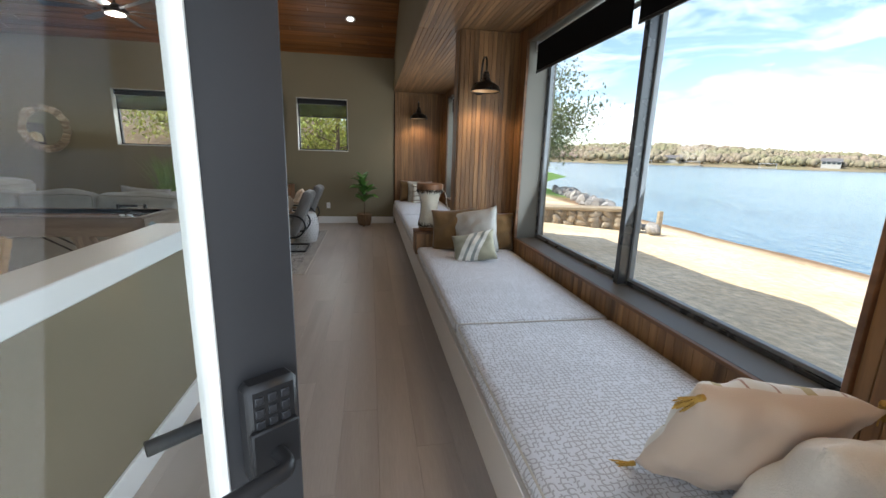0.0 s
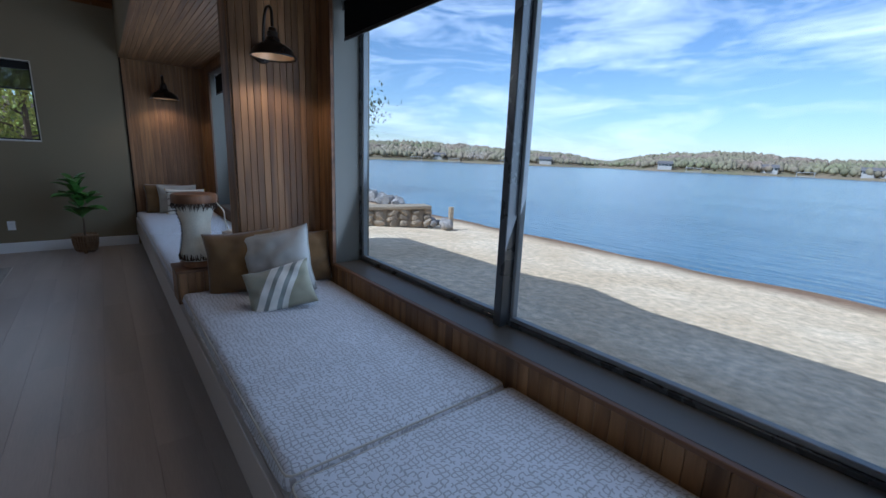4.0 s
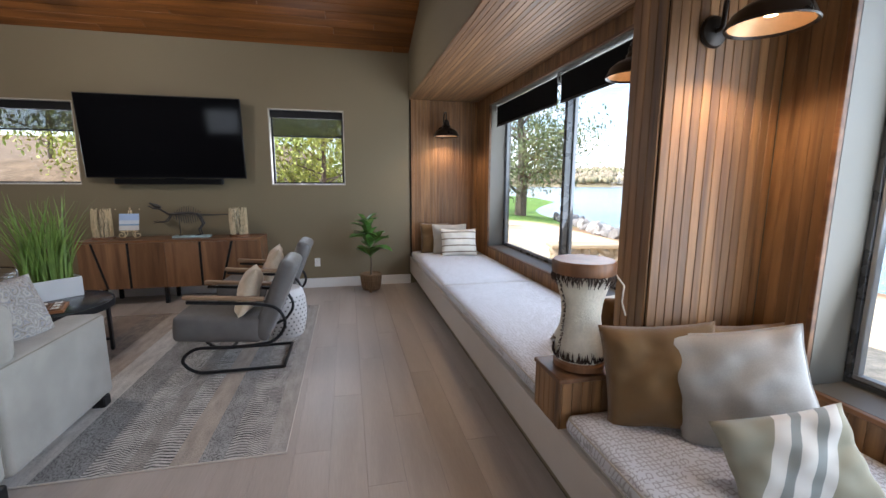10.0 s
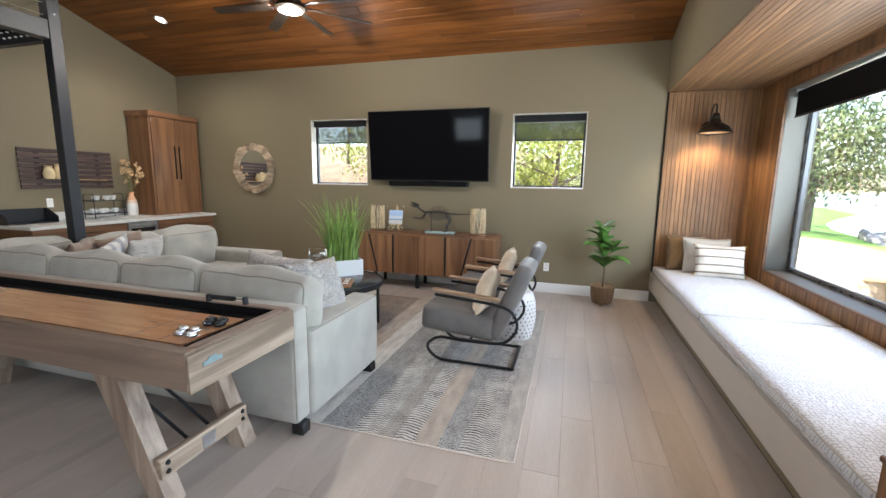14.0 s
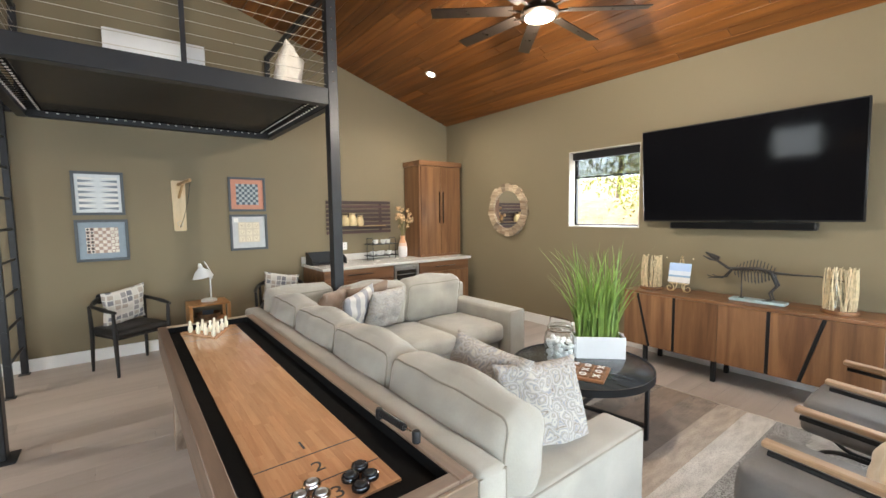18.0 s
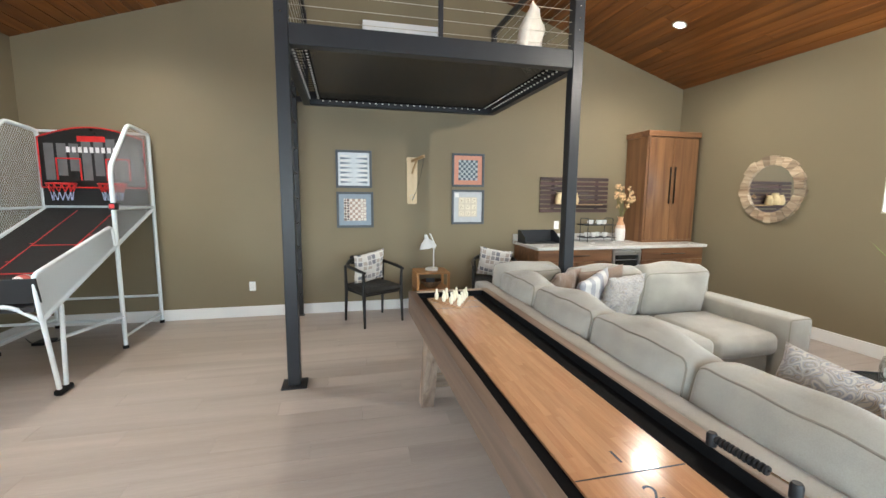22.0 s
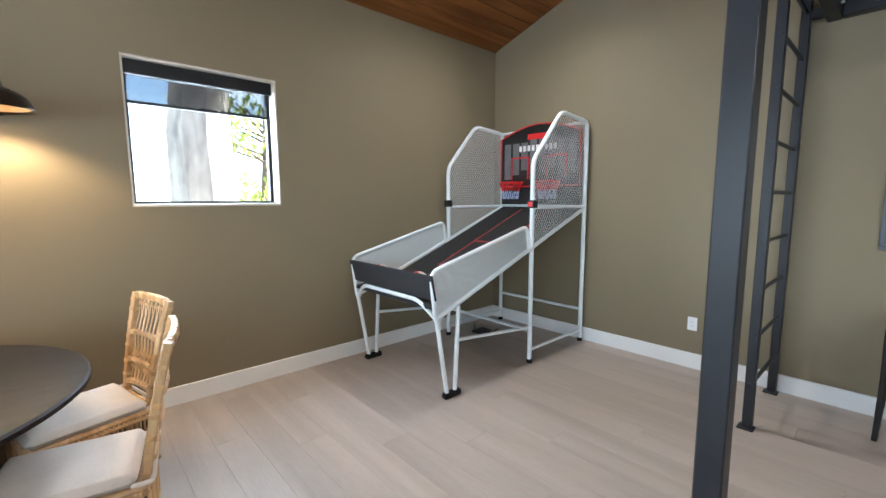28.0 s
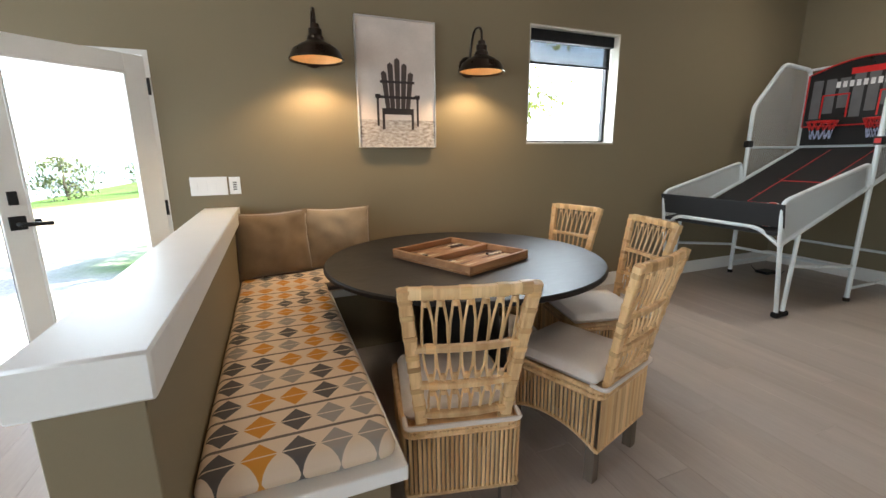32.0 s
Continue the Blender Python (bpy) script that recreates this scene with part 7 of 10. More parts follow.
for k in range(24):
    x = X0 + 0.2 + (PX - X0 - 0.36) * k / 23
    for y, s in ((PYS[0] + 0.05, 1), (PYS[1] - 0.05, -1)):
        stud((x, y, LZ0 + 0.05), (x, y + s * 0.10, LZ0 + 0.06))
        eyelet((x, y + s * 0.10, LZ0 + 0.055))
for k in range(26):
    y = PYS[0] + 0.2 + (PYS[1] - PYS[0] - 0.4) * k / 25
    stud((X0 + 0.10, y, LZ0 + 0.05), (X0 + 0.15, y, LZ0 + 0.06))
    stud((PX - 0.06, y, LZ0 + 0.05), (PX - 0.12, y, LZ0 + 0.06))

lad = thing("loft_ladder", "charcoal steel ladder fixed beside the loft", "ladder")
for x in (-6.15, -6.89):
    r = part("stile", one((x - 0.025, 3.162, 0.008), (x + 0.025, 3.217, 2.9), 0.004), CHARCOAL_STEEL, lad)
    part("foot_plate", one((x - 0.03, 3.142, 0.0), (x + 0.06, 3.232, 0.008), 0.002), CHARCOAL_STEEL, r)
    part("top_bracket", one((x - 0.02, 3.2175, 2.70), (x + 0.02, 3.2945, 2.76), 0.003), CHARCOAL_STEEL, r)
for k in range(9):
    z = 0.29 + k * 0.307
    bm = bmesh.new()
    tube(bm, [(-6.125, 3.19, z), (-6.915, 3.19, z)], 0.013, 8)
    for x in (-6.122, -6.918):
        lathe(bm, [(0.0, -0.006), (0.016, -0.004), (0.016, 0.004), (0.0, 0.006)], 8, m=Matrix.Translation((x, 3.19, z)) @ Matrix.Rotation(math.pi / 2, 4, "Y"))
    part("rung", bm, CHARCOAL_STEEL, lad)

ac = thing("wall_air_conditioner", "white split air conditioner high on the gable wall", "air conditioner", pose(X0 + 0.001, 4.515, 3.36, 0, 0, -90))
bm = bmesh.new()
prism(bm, [(0.0, 0.0), (0.16, 0.02), (0.215, 0.09), (0.22, 0.26), (0.19, 0.32), (0.0, 0.32)], -0.485, 0.485, "x")
part("case", bm, WHITE_PLASTIC, ac)
part("outlet_slot", one((-0.42, 0.10, -0.002), (0.42, 0.165, 0.016), 0.002), DARK, ac)
for k in range(3):
    part("vane", one((-0.41 + k * 0.275, 0.115, -0.006), (-0.14 + k * 0.275, 0.15, -0.001), 0.002), WHITE_PLASTIC, ac)
scatter("throw_pillow", 0.52, 0.50, 0.18, pose(-5.05, 5.46, LZ0 + 0.31, -15, 0, -35), CREAM_CLOTH, "cream pillow leaning in the corner of the loft net", 19)

# ---- games wall ----
FRAME_GREY = surface("slate_grey_frame", (0.065, 0.08, 0.095), 0.5, var=0.1, bump=0.05)


def wall_picture(y0, y1, z0, z1, label, paint):
    th = thing("framed_game_picture", label, "picture", pose(X0 + 0.001, (y0 + y1) / 2, (z0 + z1) / 2, 0, 0, -90), "framed game boards")
    w, h = (y1 - y0) / 2, (z1 - z0) / 2
    bm = bmesh.new()
    for lo, hi in (((-w, 0, -h), (w, 0.024, -h + 0.03)), ((-w, 0, h - 0.03), (w, 0.024, h)), ((-w, 0, -h + 0.03), (-w + 0.03, 0.024, h - 0.03)), ((w - 0.03, 0, -h + 0.03), (w, 0.024, h - 0.03))):
        box(bm, lo, hi, 0.003)
    part("frame", bm, FRAME_GREY, th)
    paint(th, w - 0.03, h - 0.03)
    return th


def flat(th, name, col, rects, y, label=""):
    ma = surface(name + "_print", col, 0.55, var=0.06, scale=20, bump=0.05)
    for x0, z0, x1, z1 in rects:
        part(name, one((x0, y, z0), (x1, y + 0.0012, z1), 0.0002), ma, th, label)


def paint_backgammon(th, w, h):
    flat(th, "mount", (0.62, 0.66, 0.68), [(-w, -h, w, h)], 0.004)
    for nm, col, par in (("dark_point", (0.16, 0.2, 0.24), 0), ("pale_point", (0.75, 0.75, 0.72), 1)):
        ma = surface(nm + "_print", col, 0.5, bump=0.0)
        for k in range(12):
            if k % 2 != par:
                continue
            z = -h * 0.86 + 2 * h * 0.86 * k / 12
            d = 2 * h * 0.86 / 12
            for s in (-1, 1):
                part(nm, prism(bmesh.new(), [(s * w * 0.86, z), (s * w * 0.86, z + d), (s * w * 0.06, z + d / 2)], 0.0055, 0.0065, "y"), ma, th)


def paint_chess(light, dark, mount, men):
    def run(th, w, h):
        flat(th, "mount", mount, [(-w, -h, w, h)], 0.004)
        s = min(w, h) * 0.70
        flat(th, "board_light", light, [(-s, -s, s, s)], 0.0055)
        d = 2 * s / 8
        flat(th, "dark_square", dark, [(-s + i * d, -s + j * d, -s + (i + 1) * d, -s + (j + 1) * d) for i in range(8) for j in range(8) if (i + j) % 2], 0.007)
        for nm, col, cols in (("dark_men", (0.03, 0.03, 0.035), (6, 7)), ("light_men", (0.7, 0.66, 0.58), (0, 1))):
            bm = bmesh.new()
            for i in cols:
                for j in range(8):
                    lathe(bm, [(0.0, 0.0), (d * 0.34, 0.0), (d * 0.30, 0.003), (0.0, 0.003)], 10, m=Matrix.Translation((-s + (i + 0.5) * d, 0.0085, -s + (j + 0.5) * d)) @ Matrix.Rotation(-math.pi / 2, 4, "X"))
            if men:
                tagged(part(nm, bm, surface(nm + "_paint", col, 0.45, bump=0.0), th), kind="stuff")
            else:
                bm.free()
    return run


def paint_noughts(th, w, h):
    flat(th, "mount", (0.50, 0.52, 0.54), [(-w, -h, w, h)], 0.004)
    s = min(w, h) * 0.66
    flat(th, "panel", (0.62, 0.55, 0.44), [(-s, -s, s, s)], 0.0055)
    d = 2 * s / 3
    flat(th, "tile", (0.74, 0.68, 0.54), [(-s + (i + 0.14) * d, -s + (j + 0.14) * d, -s + (i + 0.86) * d, -s + (j + 0.86) * d) for i in range(3) for j in range(3)], 0.007)
    bm = bmesh.new()
    for i in range(3):
        for j in range(3):
            x, z = -s + (i + 0.5) * d, -s + (j + 0.5) * d
            if (i * 2 + j) % 3:
                tube(bm, [(x + 0.2 * d * math.cos(6.283 * k / 16), 0.0085, z + 0.2 * d * math.sin(6.283 * k / 16)) for k in range(16)], 0.0016, 5, True)
            else:
                bar(bm, (x - 0.2 * d, 0.0085, z - 0.2 * d), (x + 0.2 * d, 0.0085, z + 0.2 * d), 0.002, 0.003, 0.0005, (0, 1, 0))
                bar(bm, (x - 0.2 * d, 0.0087, z + 0.2 * d), (x + 0.2 * d, 0.0087, z - 0.2 * d), 0.002, 0.003, 0.0005, (0, 1, 0))
    part("marks", bm, DRUM_TOP, th)
    flat(th, "corner_tag", (0.78, 0.78, 0.76), [(w - 0.075, h - 0.075, w - 0.02, h - 0.02)], 0.0055)


wall_picture(3.665, 4.125, 1.655, 2.14, "grey framed backgammon board hung on the gable wall", paint_backgammon)
wall_picture(3.665, 4.14, 1.135, 1.605, "grey framed chess board with pieces on a blue-grey mount", paint_chess((0.72, 0.66, 0.58), (0.40, 0.28, 0.23), (0.25, 0.31, 0.37), True))
wall_picture(5.215, 5.68, 1.69, 2.145, "grey framed checkers board on a coral mount", paint_chess((0.36, 0.42, 0.44), (0.07, 0.10, 0.13), (0.55, 0.24, 0.16), False))
wall_picture(5.215, 5.685, 1.17, 1.65, "grey framed noughts and crosses set on a pale mount", paint_noughts)

ring = thing("ring_toss_game", "pale pine wall game with a folding arm and a cord", "wall game", pose(X0 + 0.001, 4.66, 1.76, 0, 0, -90))
PINE = wood("pale_pine", (0.74, 0.60, 0.38), (0.62, 0.47, 0.28), "z", 0.5, 0.1)
PINE_X = wood("pale_pine_arm", (0.60, 0.40, 0.20), (0.46, 0.28, 0.13), "y", 0.5, 0.1)
prism(bm := bmesh.new(), [(-0.052, -0.31), (0.052, -0.31), (0.066, -0.295), (0.074, 0.295), (0.062, 0.31), (-0.062, 0.31), (-0.074, 0.295), (-0.066, -0.295)], 0.0, 0.018, "y")
part("board", bm, PINE, ring)
bm = bmesh.new()
bar(bm, (0.0, 0.018, 0.26), (-0.08, 0.46, 0.29), 0.028, 0.034)
part("arm", bm, PINE_X, ring)
bm = bmesh.new()
bar(bm, (0.0, 0.018, 0.10), (-0.03, 0.20, 0.26), 0.024, 0.028)
part("strut", bm, PINE_X, ring)
bm = bmesh.new()
tube(bm, [(-0.08, 0.45, 0.27), (-0.06, 0.33, 0.05), (-0.03, 0.16, -0.14), (0.0, 0.03, -0.255)], 0.0025, 5)
tube(bm, [(0.0, 0.02, -0.26), (0.0, 0.05, -0.25)], 0.006, 6)
part("cord", bm, BLACK_PLASTIC, ring)
bm = bmesh.new()
tube(bm, [(0.028 * math.cos(6.283 * k / 18), 0.024, -0.215 + 0.028 * math.sin(6.283 * k / 18)) for k in range(18)], 0.003, 6, True)
part("ring", bm, STEEL, ring)

# ---- dark chairs and side table ----
BLACK_WOOD = wood("black_painted_ash", (0.010, 0.0095, 0.009), (0.005, 0.005, 0.005), "z", 0.42, 0.1)
LEATHER_BLACK = surface("black_leather_seat", (0.008, 0.008, 0.008), 0.5, var=0.15, scale=12, bump=0.2, bump_scale=250)


def arm_chair(m, label):
    """Faces local -y."""
    th = thing("black_armchair", label, "chair", m, "black armchairs")
    part("seat", soft_box(bmesh.new(), (-0.255, -0.25, 0.395), (0.255, 0.22, 0.465), 0.026, 0.012, 9), LEATHER_BLACK, th)
    part("seat_frame", one((-0.235, -0.225, 0.37), (0.235, 0.205, 0.404), 0.006), BLACK_WOOD, th)
    for x in (-0.265, 0.265):
        for y, top in ((-0.23, 0.66), (0.19, 0.70)):
            bm = bmesh.new()
            tube(bm, [(x * 1.02, y * 1.1, 0.0), (x, y, 0.40), (x * 1.03, y * 1.02, top)], 0.015, 9, False, [0.014, 0.022, 0.016])
            part("leg", bm, BLACK_WOOD, th)
    bm = bmesh.new()
    pts = []
    for k in range(25):
        q = math.pi * k / 24
        pts.append((0.285 * math.cos(q), 0.08 + 0.19 * math.sin(q), 0.70 + 0.07 * math.sin(q) ** 2))
    pts = [(0.27, -0.27, 0.665), (0.285, -0.13, 0.68)] + pts + [(-0.285, -0.13, 0.68), (-0.27, -0.27, 0.665)]
    tube(bm, pts, 0.02, 8, False, [0.016, 0.022] + [0.018 + 0.012 * math.sin(math.pi * k / 24) for k in range(25)] + [0.022, 0.016])
    part("arm_rail", bm, BLACK_WOOD, th)
    part("back_pad", soft_box(bmesh.new(), (-0.17, 0.235, 0.70), (0.17, 0.28, 0.80), 0.018, 0.006, 7), BLACK_WOOD, th)
    for x in (-0.23, 0.23):
        bm = bmesh.new()
        bar(bm, (x, -0.22, 0.385), (x, 0.19, 0.385), 0.016, 0.03)
        part("seat_rail", bm, BLACK_WOOD, th)
    return th


ac1 = arm_chair(pose(-6.478, 4.09, 0, 0, 0, 118), "black wooden armchair with a leather seat under the game boards")
ac2 = copy_thing(ac1, pose(-6.50, 5.70, 0, 0, 0, 70))


def square_cloth(name):
    ma, ns, ln, bsdf = shader(name)
    co, sc, fr, fl, wh, sp = (ns.new("ShaderNodeTexCoord"), ns.new("ShaderNodeVectorMath"), ns.new("ShaderNodeVectorMath"), ns.new("ShaderNodeVectorMath"), ns.new("ShaderNodeTexWhiteNoise"), ns.new("ShaderNodeSeparateXYZ"))
    sx, cb = ns.new("ShaderNodeSeparateXYZ"), ns.new("ShaderNodeCombineXYZ")
    ln.new(co.outputs["Object"], sx.inputs[0])
    ln.new(sx.outputs["X"], cb.inputs["X"])
    ln.new(sx.outputs["Z"], cb.inputs["Y"])
    sc.operation, fr.operation, fl.operation = "SCALE", "FRACTION", "FLOOR"
    sc.inputs["Scale"].default_value = 1 / 0.062
    ln.new(cb.outputs[0], sc.inputs[0])
    ln.new(sc.outputs[0], fr.inputs[0])
    ln.new(sc.outputs[0], fl.inputs[0])
    ln.new(fl.outputs[0], wh.inputs["Vector"])
    ln.new(fr.outputs[0], sp.inputs[0])
    masks = []
    for axis in ("X", "Y"):
        a, b = ns.new("ShaderNodeMath"), ns.new("ShaderNodeMath")
        a.operation, b.operation = "SUBTRACT", "ABSOLUTE"
        a.inputs[1].default_value = 0.5
        ln.new(sp.outputs[axis], a.inputs[0])
        ln.new(a.outputs[0], b.inputs[0])
        c = ns.new("ShaderNodeMath")
        c.operation = "LESS_THAN"
        c.inputs[1].default_value = 0.40
        ln.new(b.outputs[0], c.inputs[0])
        masks.append(c)
    m = ns.new("ShaderNodeMath")
    m.operation = "MULTIPLY"
    ln.new(masks[0].outputs[0], m.inputs[0])
    ln.new(masks[1].outputs[0], m.inputs[1])
    rp = ns.new("ShaderNodeValToRGB")
    rp.color_ramp.interpolation = "CONSTANT"
    el = rp.color_ramp.elements
    el.new(0.4), el.new(0.7)
    for e, p, c in zip(el, (0.0, 0.3, 0.55, 0.8), ((0.60, 0.57, 0.52), (0.30, 0.28, 0.28), (0.42, 0.36, 0.31), (0.20, 0.20, 0.22))):
        e.position, e.color = p, rgb(c)
    ln.new(wh.outputs["Value"], rp.inputs["Fac"])
    mx = ns.new("ShaderNodeMix")
    mx.data_type = "RGBA"
    mx.inputs["A"].default_value = (0.64, 0.61, 0.56, 1)
    ln.new(m.outputs[0], mx.inputs["Factor"])
    ln.new(rp.outputs["Color"], mx.inputs["B"])
    ln.new(mx.outputs["Result"], bsdf.inputs["Base Color"])
    bsdf.inputs["Roughness"].default_value = 0.92
    return ma


SQUARES = square_cloth("cream_cloth_with_grey_squares")
scatter("throw_pillow", 0.44, 0.42, 0.14, pose(-6.555, 4.05, 0.665, -16, 8, -60), SQUARES, "cream pillow with grey printed squares on the armchair", 20, group="armchair pillows")
scatter("throw_pillow", 0.44, 0.42, 0.14, pose(-6.585, 5.73, 0.665, -16, -8, -110), SQUARES, "cream pillow with grey printed squares on the armchair by the bar", 21, group="armchair pillows")

TEAK = wood("honey_teak", (0.46, 0.24, 0.09), (0.30, 0.14, 0.05), "x", 0.4, 0.12)
TEAK_Z = wood("honey_teak_upright", (0.46, 0.24, 0.09), (0.30, 0.14, 0.05), "z", 0.4, 0.12)
stb = thing("side_table", "square honey wood side table with two open shelves", "side table", pose(-6.735, 4.88, 0))
for z0, z1, nm in ((0.545, 0.565, "top"), (0.325, 0.34, "shelf"), (0.12, 0.135, "shelf")):
    part(nm, one((-0.20, -0.225, z0), (0.20, 0.225, z1), 0.004), TEAK, stb)
for x in (-0.18, 0.18):
    for y in (-0.205, 0.205):
        part("leg", one((x - 0.018, y - 0.018, 0.0), (x + 0.018, y + 0.018, 0.5445), 0.003), TEAK_Z, stb)
part("side_panel", one((-0.16, -0.224, 0.3405), (0.16, -0.214, 0.544), 0.002), TEAK, stb)
whole("woven_basket", lathe(bmesh.new(), [(0.0, 0.0), (0.07, 0.0), (0.12, 0.05), (0.14, 0.09), (0.132, 0.09), (0.11, 0.05), (0.06, 0.012), (0.0, 0.01)], 24), BASKET, "low brown woven bowl on the upper shelf", "basket", pose(-6.72, 4.88, 0.3405))
whole("framed_card", one((-0.06, -0.004, 0.0), (0.06, 0.004, 0.11), 0.002), FRAME_GREY, "small dark card standing in the woven bowl", "card", pose(-6.70, 4.87, 0.352, -14, 0, 80))
whole("round_dish", lathe(bmesh.new(), [(0.0, 0.0), (0.10, 0.0), (0.145, 0.03), (0.15, 0.065), (0.14, 0.065), (0.132, 0.035), (0.0, 0.02)], 28), WHITE_PLASTIC, "white round dish on the lower shelf", "dish", pose(-6.71, 4.88, 0.1355))

dl = thing("desk_lamp", "white jointed desk lamp on the side table", "lamp", pose(-6.76, 4.90, 0.5655, 0, 0, 8))
lathe(bm := bmesh.new(), [(0.0, 0.0), (0.088, 0.0), (0.09, 0.006), (0.088, 0.026), (0.08, 0.03), (0.0, 0.032)], 32)
part("base", bm, WHITE_PLASTIC, dl)
bm = bmesh.new()
tube(bm, [(0.02, 0.02, 0.03), (0.02, 0.02, 0.31)], 0.009, 10)
part("stem", bm, WHITE_PLASTIC, dl)
bm = bmesh.new()
tube(bm, [(0.02, 0.02, 0.30), (0.0, 0.045, 0.34), (0.0, -0.03, 0.50)], 0.006, 8)
tube(bm, [(0.02, 0.035, 0.28), (0.0, 0.06, 0.33), (0.0, -0.02, 0.49)], 0.004, 8)
lathe(bm, [(0.0, -0.02), (0.018, -0.018), (0.018, 0.018), (0.0, 0.02)], 12, (0.01, 0.03, 0.315))
part("arm", bm, WHITE_PLASTIC, dl)
lathe(bm := bmesh.new(), [(0.0, 0.085), (0.016, 0.083), (0.024, 0.06), (0.026, 0.03), (0.04, 0.015), (0.085, -0.03), (0.115, -0.085), (0.119, -0.09), (0.112, -0.085), (0.08, -0.028), (0.03, 0.008), (0.0, 0.012)], 32, m=pose(0.0, -0.07, 0.40, 12, 0, 0))
part("shade", bm, WHITE_PLASTIC, dl)

# ---- coffee bar ----
QUARTZ = surface("white_quartz", (0.60, 0.585, 0.555), 0.25, var=0.05, scale=8, bump=0.0)
HANDLE = BRONZE


def pull(parent, lo, hi):
    part("handle", one(lo, hi, 0.003), HANDLE, parent, "dark bronze bar handle")


BFX = -6.16   # front of the base units
units = ((6.17, 7.245, "walnut base cabinet with a drawer above two doors"), (7.70, 8.70, "walnut base cabinet beside the drinks fridge"))
for y0, y1, lab in units:
    u = thing("base_cabinet", lab, "cabinet", group="bar base cabinets")
    part("body", one((X0 + 0.005, y0, 0.10), (BFX - 0.0205, y1, 0.878), 0.002), WALNUT_Y, u)
    part("plinth", one((X0 + 0.005, y0 + 0.002, 0.0), (BFX - 0.07, y1 - 0.002, 0.0995), 0.002), DARK, u)
    d = part("drawer_front", one((BFX - 0.02, y0 + 0.003, 0.715), (BFX, y1 - 0.003, 0.874), 0.002), WALNUT_Y, u)
    ym = (y0 + y1) / 2
    pull(d, (BFX, ym - 0.19, 0.79), (BFX + 0.025, ym + 0.19, 0.80))
    for a, b, hy in ((y0 + 0.003, ym - 0.0015, ym - 0.05), (ym + 0.0015, y1 - 0.003, ym + 0.04)):
        dd = part("door", one((BFX - 0.02, a, 0.103), (BFX, b, 0.711), 0.002), WALNUT, u)
        pull(dd, (BFX, hy, 0.36), (BFX + 0.025, hy + 0.011, 0.64))
fr2 = thing("drinks_fridge", "under-counter drinks fridge with a dark glass door", "fridge")
part("body", one((X0 + 0.05, 7.255, 0.02), (BFX - 0.03, 7.69, 0.872), 0.003), BLACK_PLASTIC, fr2)
bm = bmesh.new()
for lo, hi in (((7.258, 0.10), (7.688, 0.15)), ((7.258, 0.79), (7.688, 0.868)), ((7.258, 0.15), (7.29, 0.79)), ((7.655, 0.15), (7.688, 0.79))):
    box(bm, (BFX - 0.029, lo[0], lo[1]), (BFX + 0.004, hi[0], hi[1]), 0.003)
d = part("door_frame", bm, STEEL, fr2, "steel door frame")
part("door_glass", one((BFX - 0.024, 7.291, 0.151), (BFX - 0.018, 7.654, 0.789), 0.001), surface("smoked_glass", (0.012, 0.014, 0.016), 0.08, bump=0.0, spec=0.8), d)
bm = bmesh.new()
for z in (0.30, 0.45, 0.60, 0.72):
    box(bm, (BFX - 0.0175, 7.30, z), (BFX - 0.0165, 7.645, z + 0.008), 0.0003)
part("shelf_edges", bm, STEEL, fr2)
part("door_pull", one((BFX + 0.004, 7.27, 0.825), (BFX + 0.03, 7.676, 0.84), 0.004), STEEL, fr2)
cnt = thing("countertop", "white quartz countertop on the coffee bar", "countertop")
part("slab", one((X0 + 0.003, 6.14, 0.88), (BFX + 0.035, 8.735, 0.92), 0.004), QUARTZ, cnt)
part("upstand", one((X0 + 0.003, 6.14, 0.9205), (X0 + 0.022, 8.00, 1.02), 0.003), QUARTZ, cnt)
tc = thing("tall_cabinet", "tall walnut cabinet with two doors standing on the countertop", "cabinet")
TY0c, TY1c, TFX = 7.94, 8.80, -6.47
part("body", one((X0 + 0.024, TY0c, 0.9205), (TFX - 0.0205, TY1c, 2.42), 0.002), WALNUT, tc)
part("cornice", one((X0 + 0.004, TY0c - 0.012, 2.4205), (TFX + 0.012, TY1c + 0.012, 2.50), 0.003), WALNUT_Y, tc)
ym = (TY0c + TY1c) / 2
for a, b, hy in ((TY0c + 0.03, ym - 0.0015, ym - 0.045), (ym + 0.0015, TY1c - 0.012, ym + 0.034)):
    dd = part("door", one((TFX - 0.02, a, 0.955), (TFX, b, 2.40), 0.002), WALNUT, tc)
    pull(dd, (TFX, hy, 1.48), (TFX + 0.025, hy + 0.011, 2.0))
part("toe_strip", one((TFX - 0.0205, TY0c, 0.9207), (TFX - 0.004, TY1c, 0.952), 0.002), WALNUT_Y, tc)

rack = thing("slatted_wall_shelf", "dark plum slatted wall panel with a small shelf", "wall shelf", pose(X0 + 0.001, 7.09, 1.59, 0, 0, -90))
PLUM = wood("dark_plum_slat", (0.075, 0.035, 0.03), (0.035, 0.017, 0.015), "x", 0.45, 0.2)
for k in range(8):
    z = -0.255 + k * 0.066
    part("slat", one((-0.555, 0.016, z), (0.555, 0.034, z + 0.048), 0.003), PLUM, rack)
for x in (-0.40, 0.32):
    part("batten", one((x, 0, -0.255), (x + 0.05, 0.0155, 0.255), 0.002), PLUM, rack)
part("ledge", one((-0.40, 0.0345, -0.145), (0.06, 0.15, -0.133), 0.003), PINE_X, rack, "pale ledge")
VASE = surface("cream_stoneware", (0.66, 0.52, 0.30), 0.6, var=0.12, scale=18, bump=0.15, bump_scale=60)
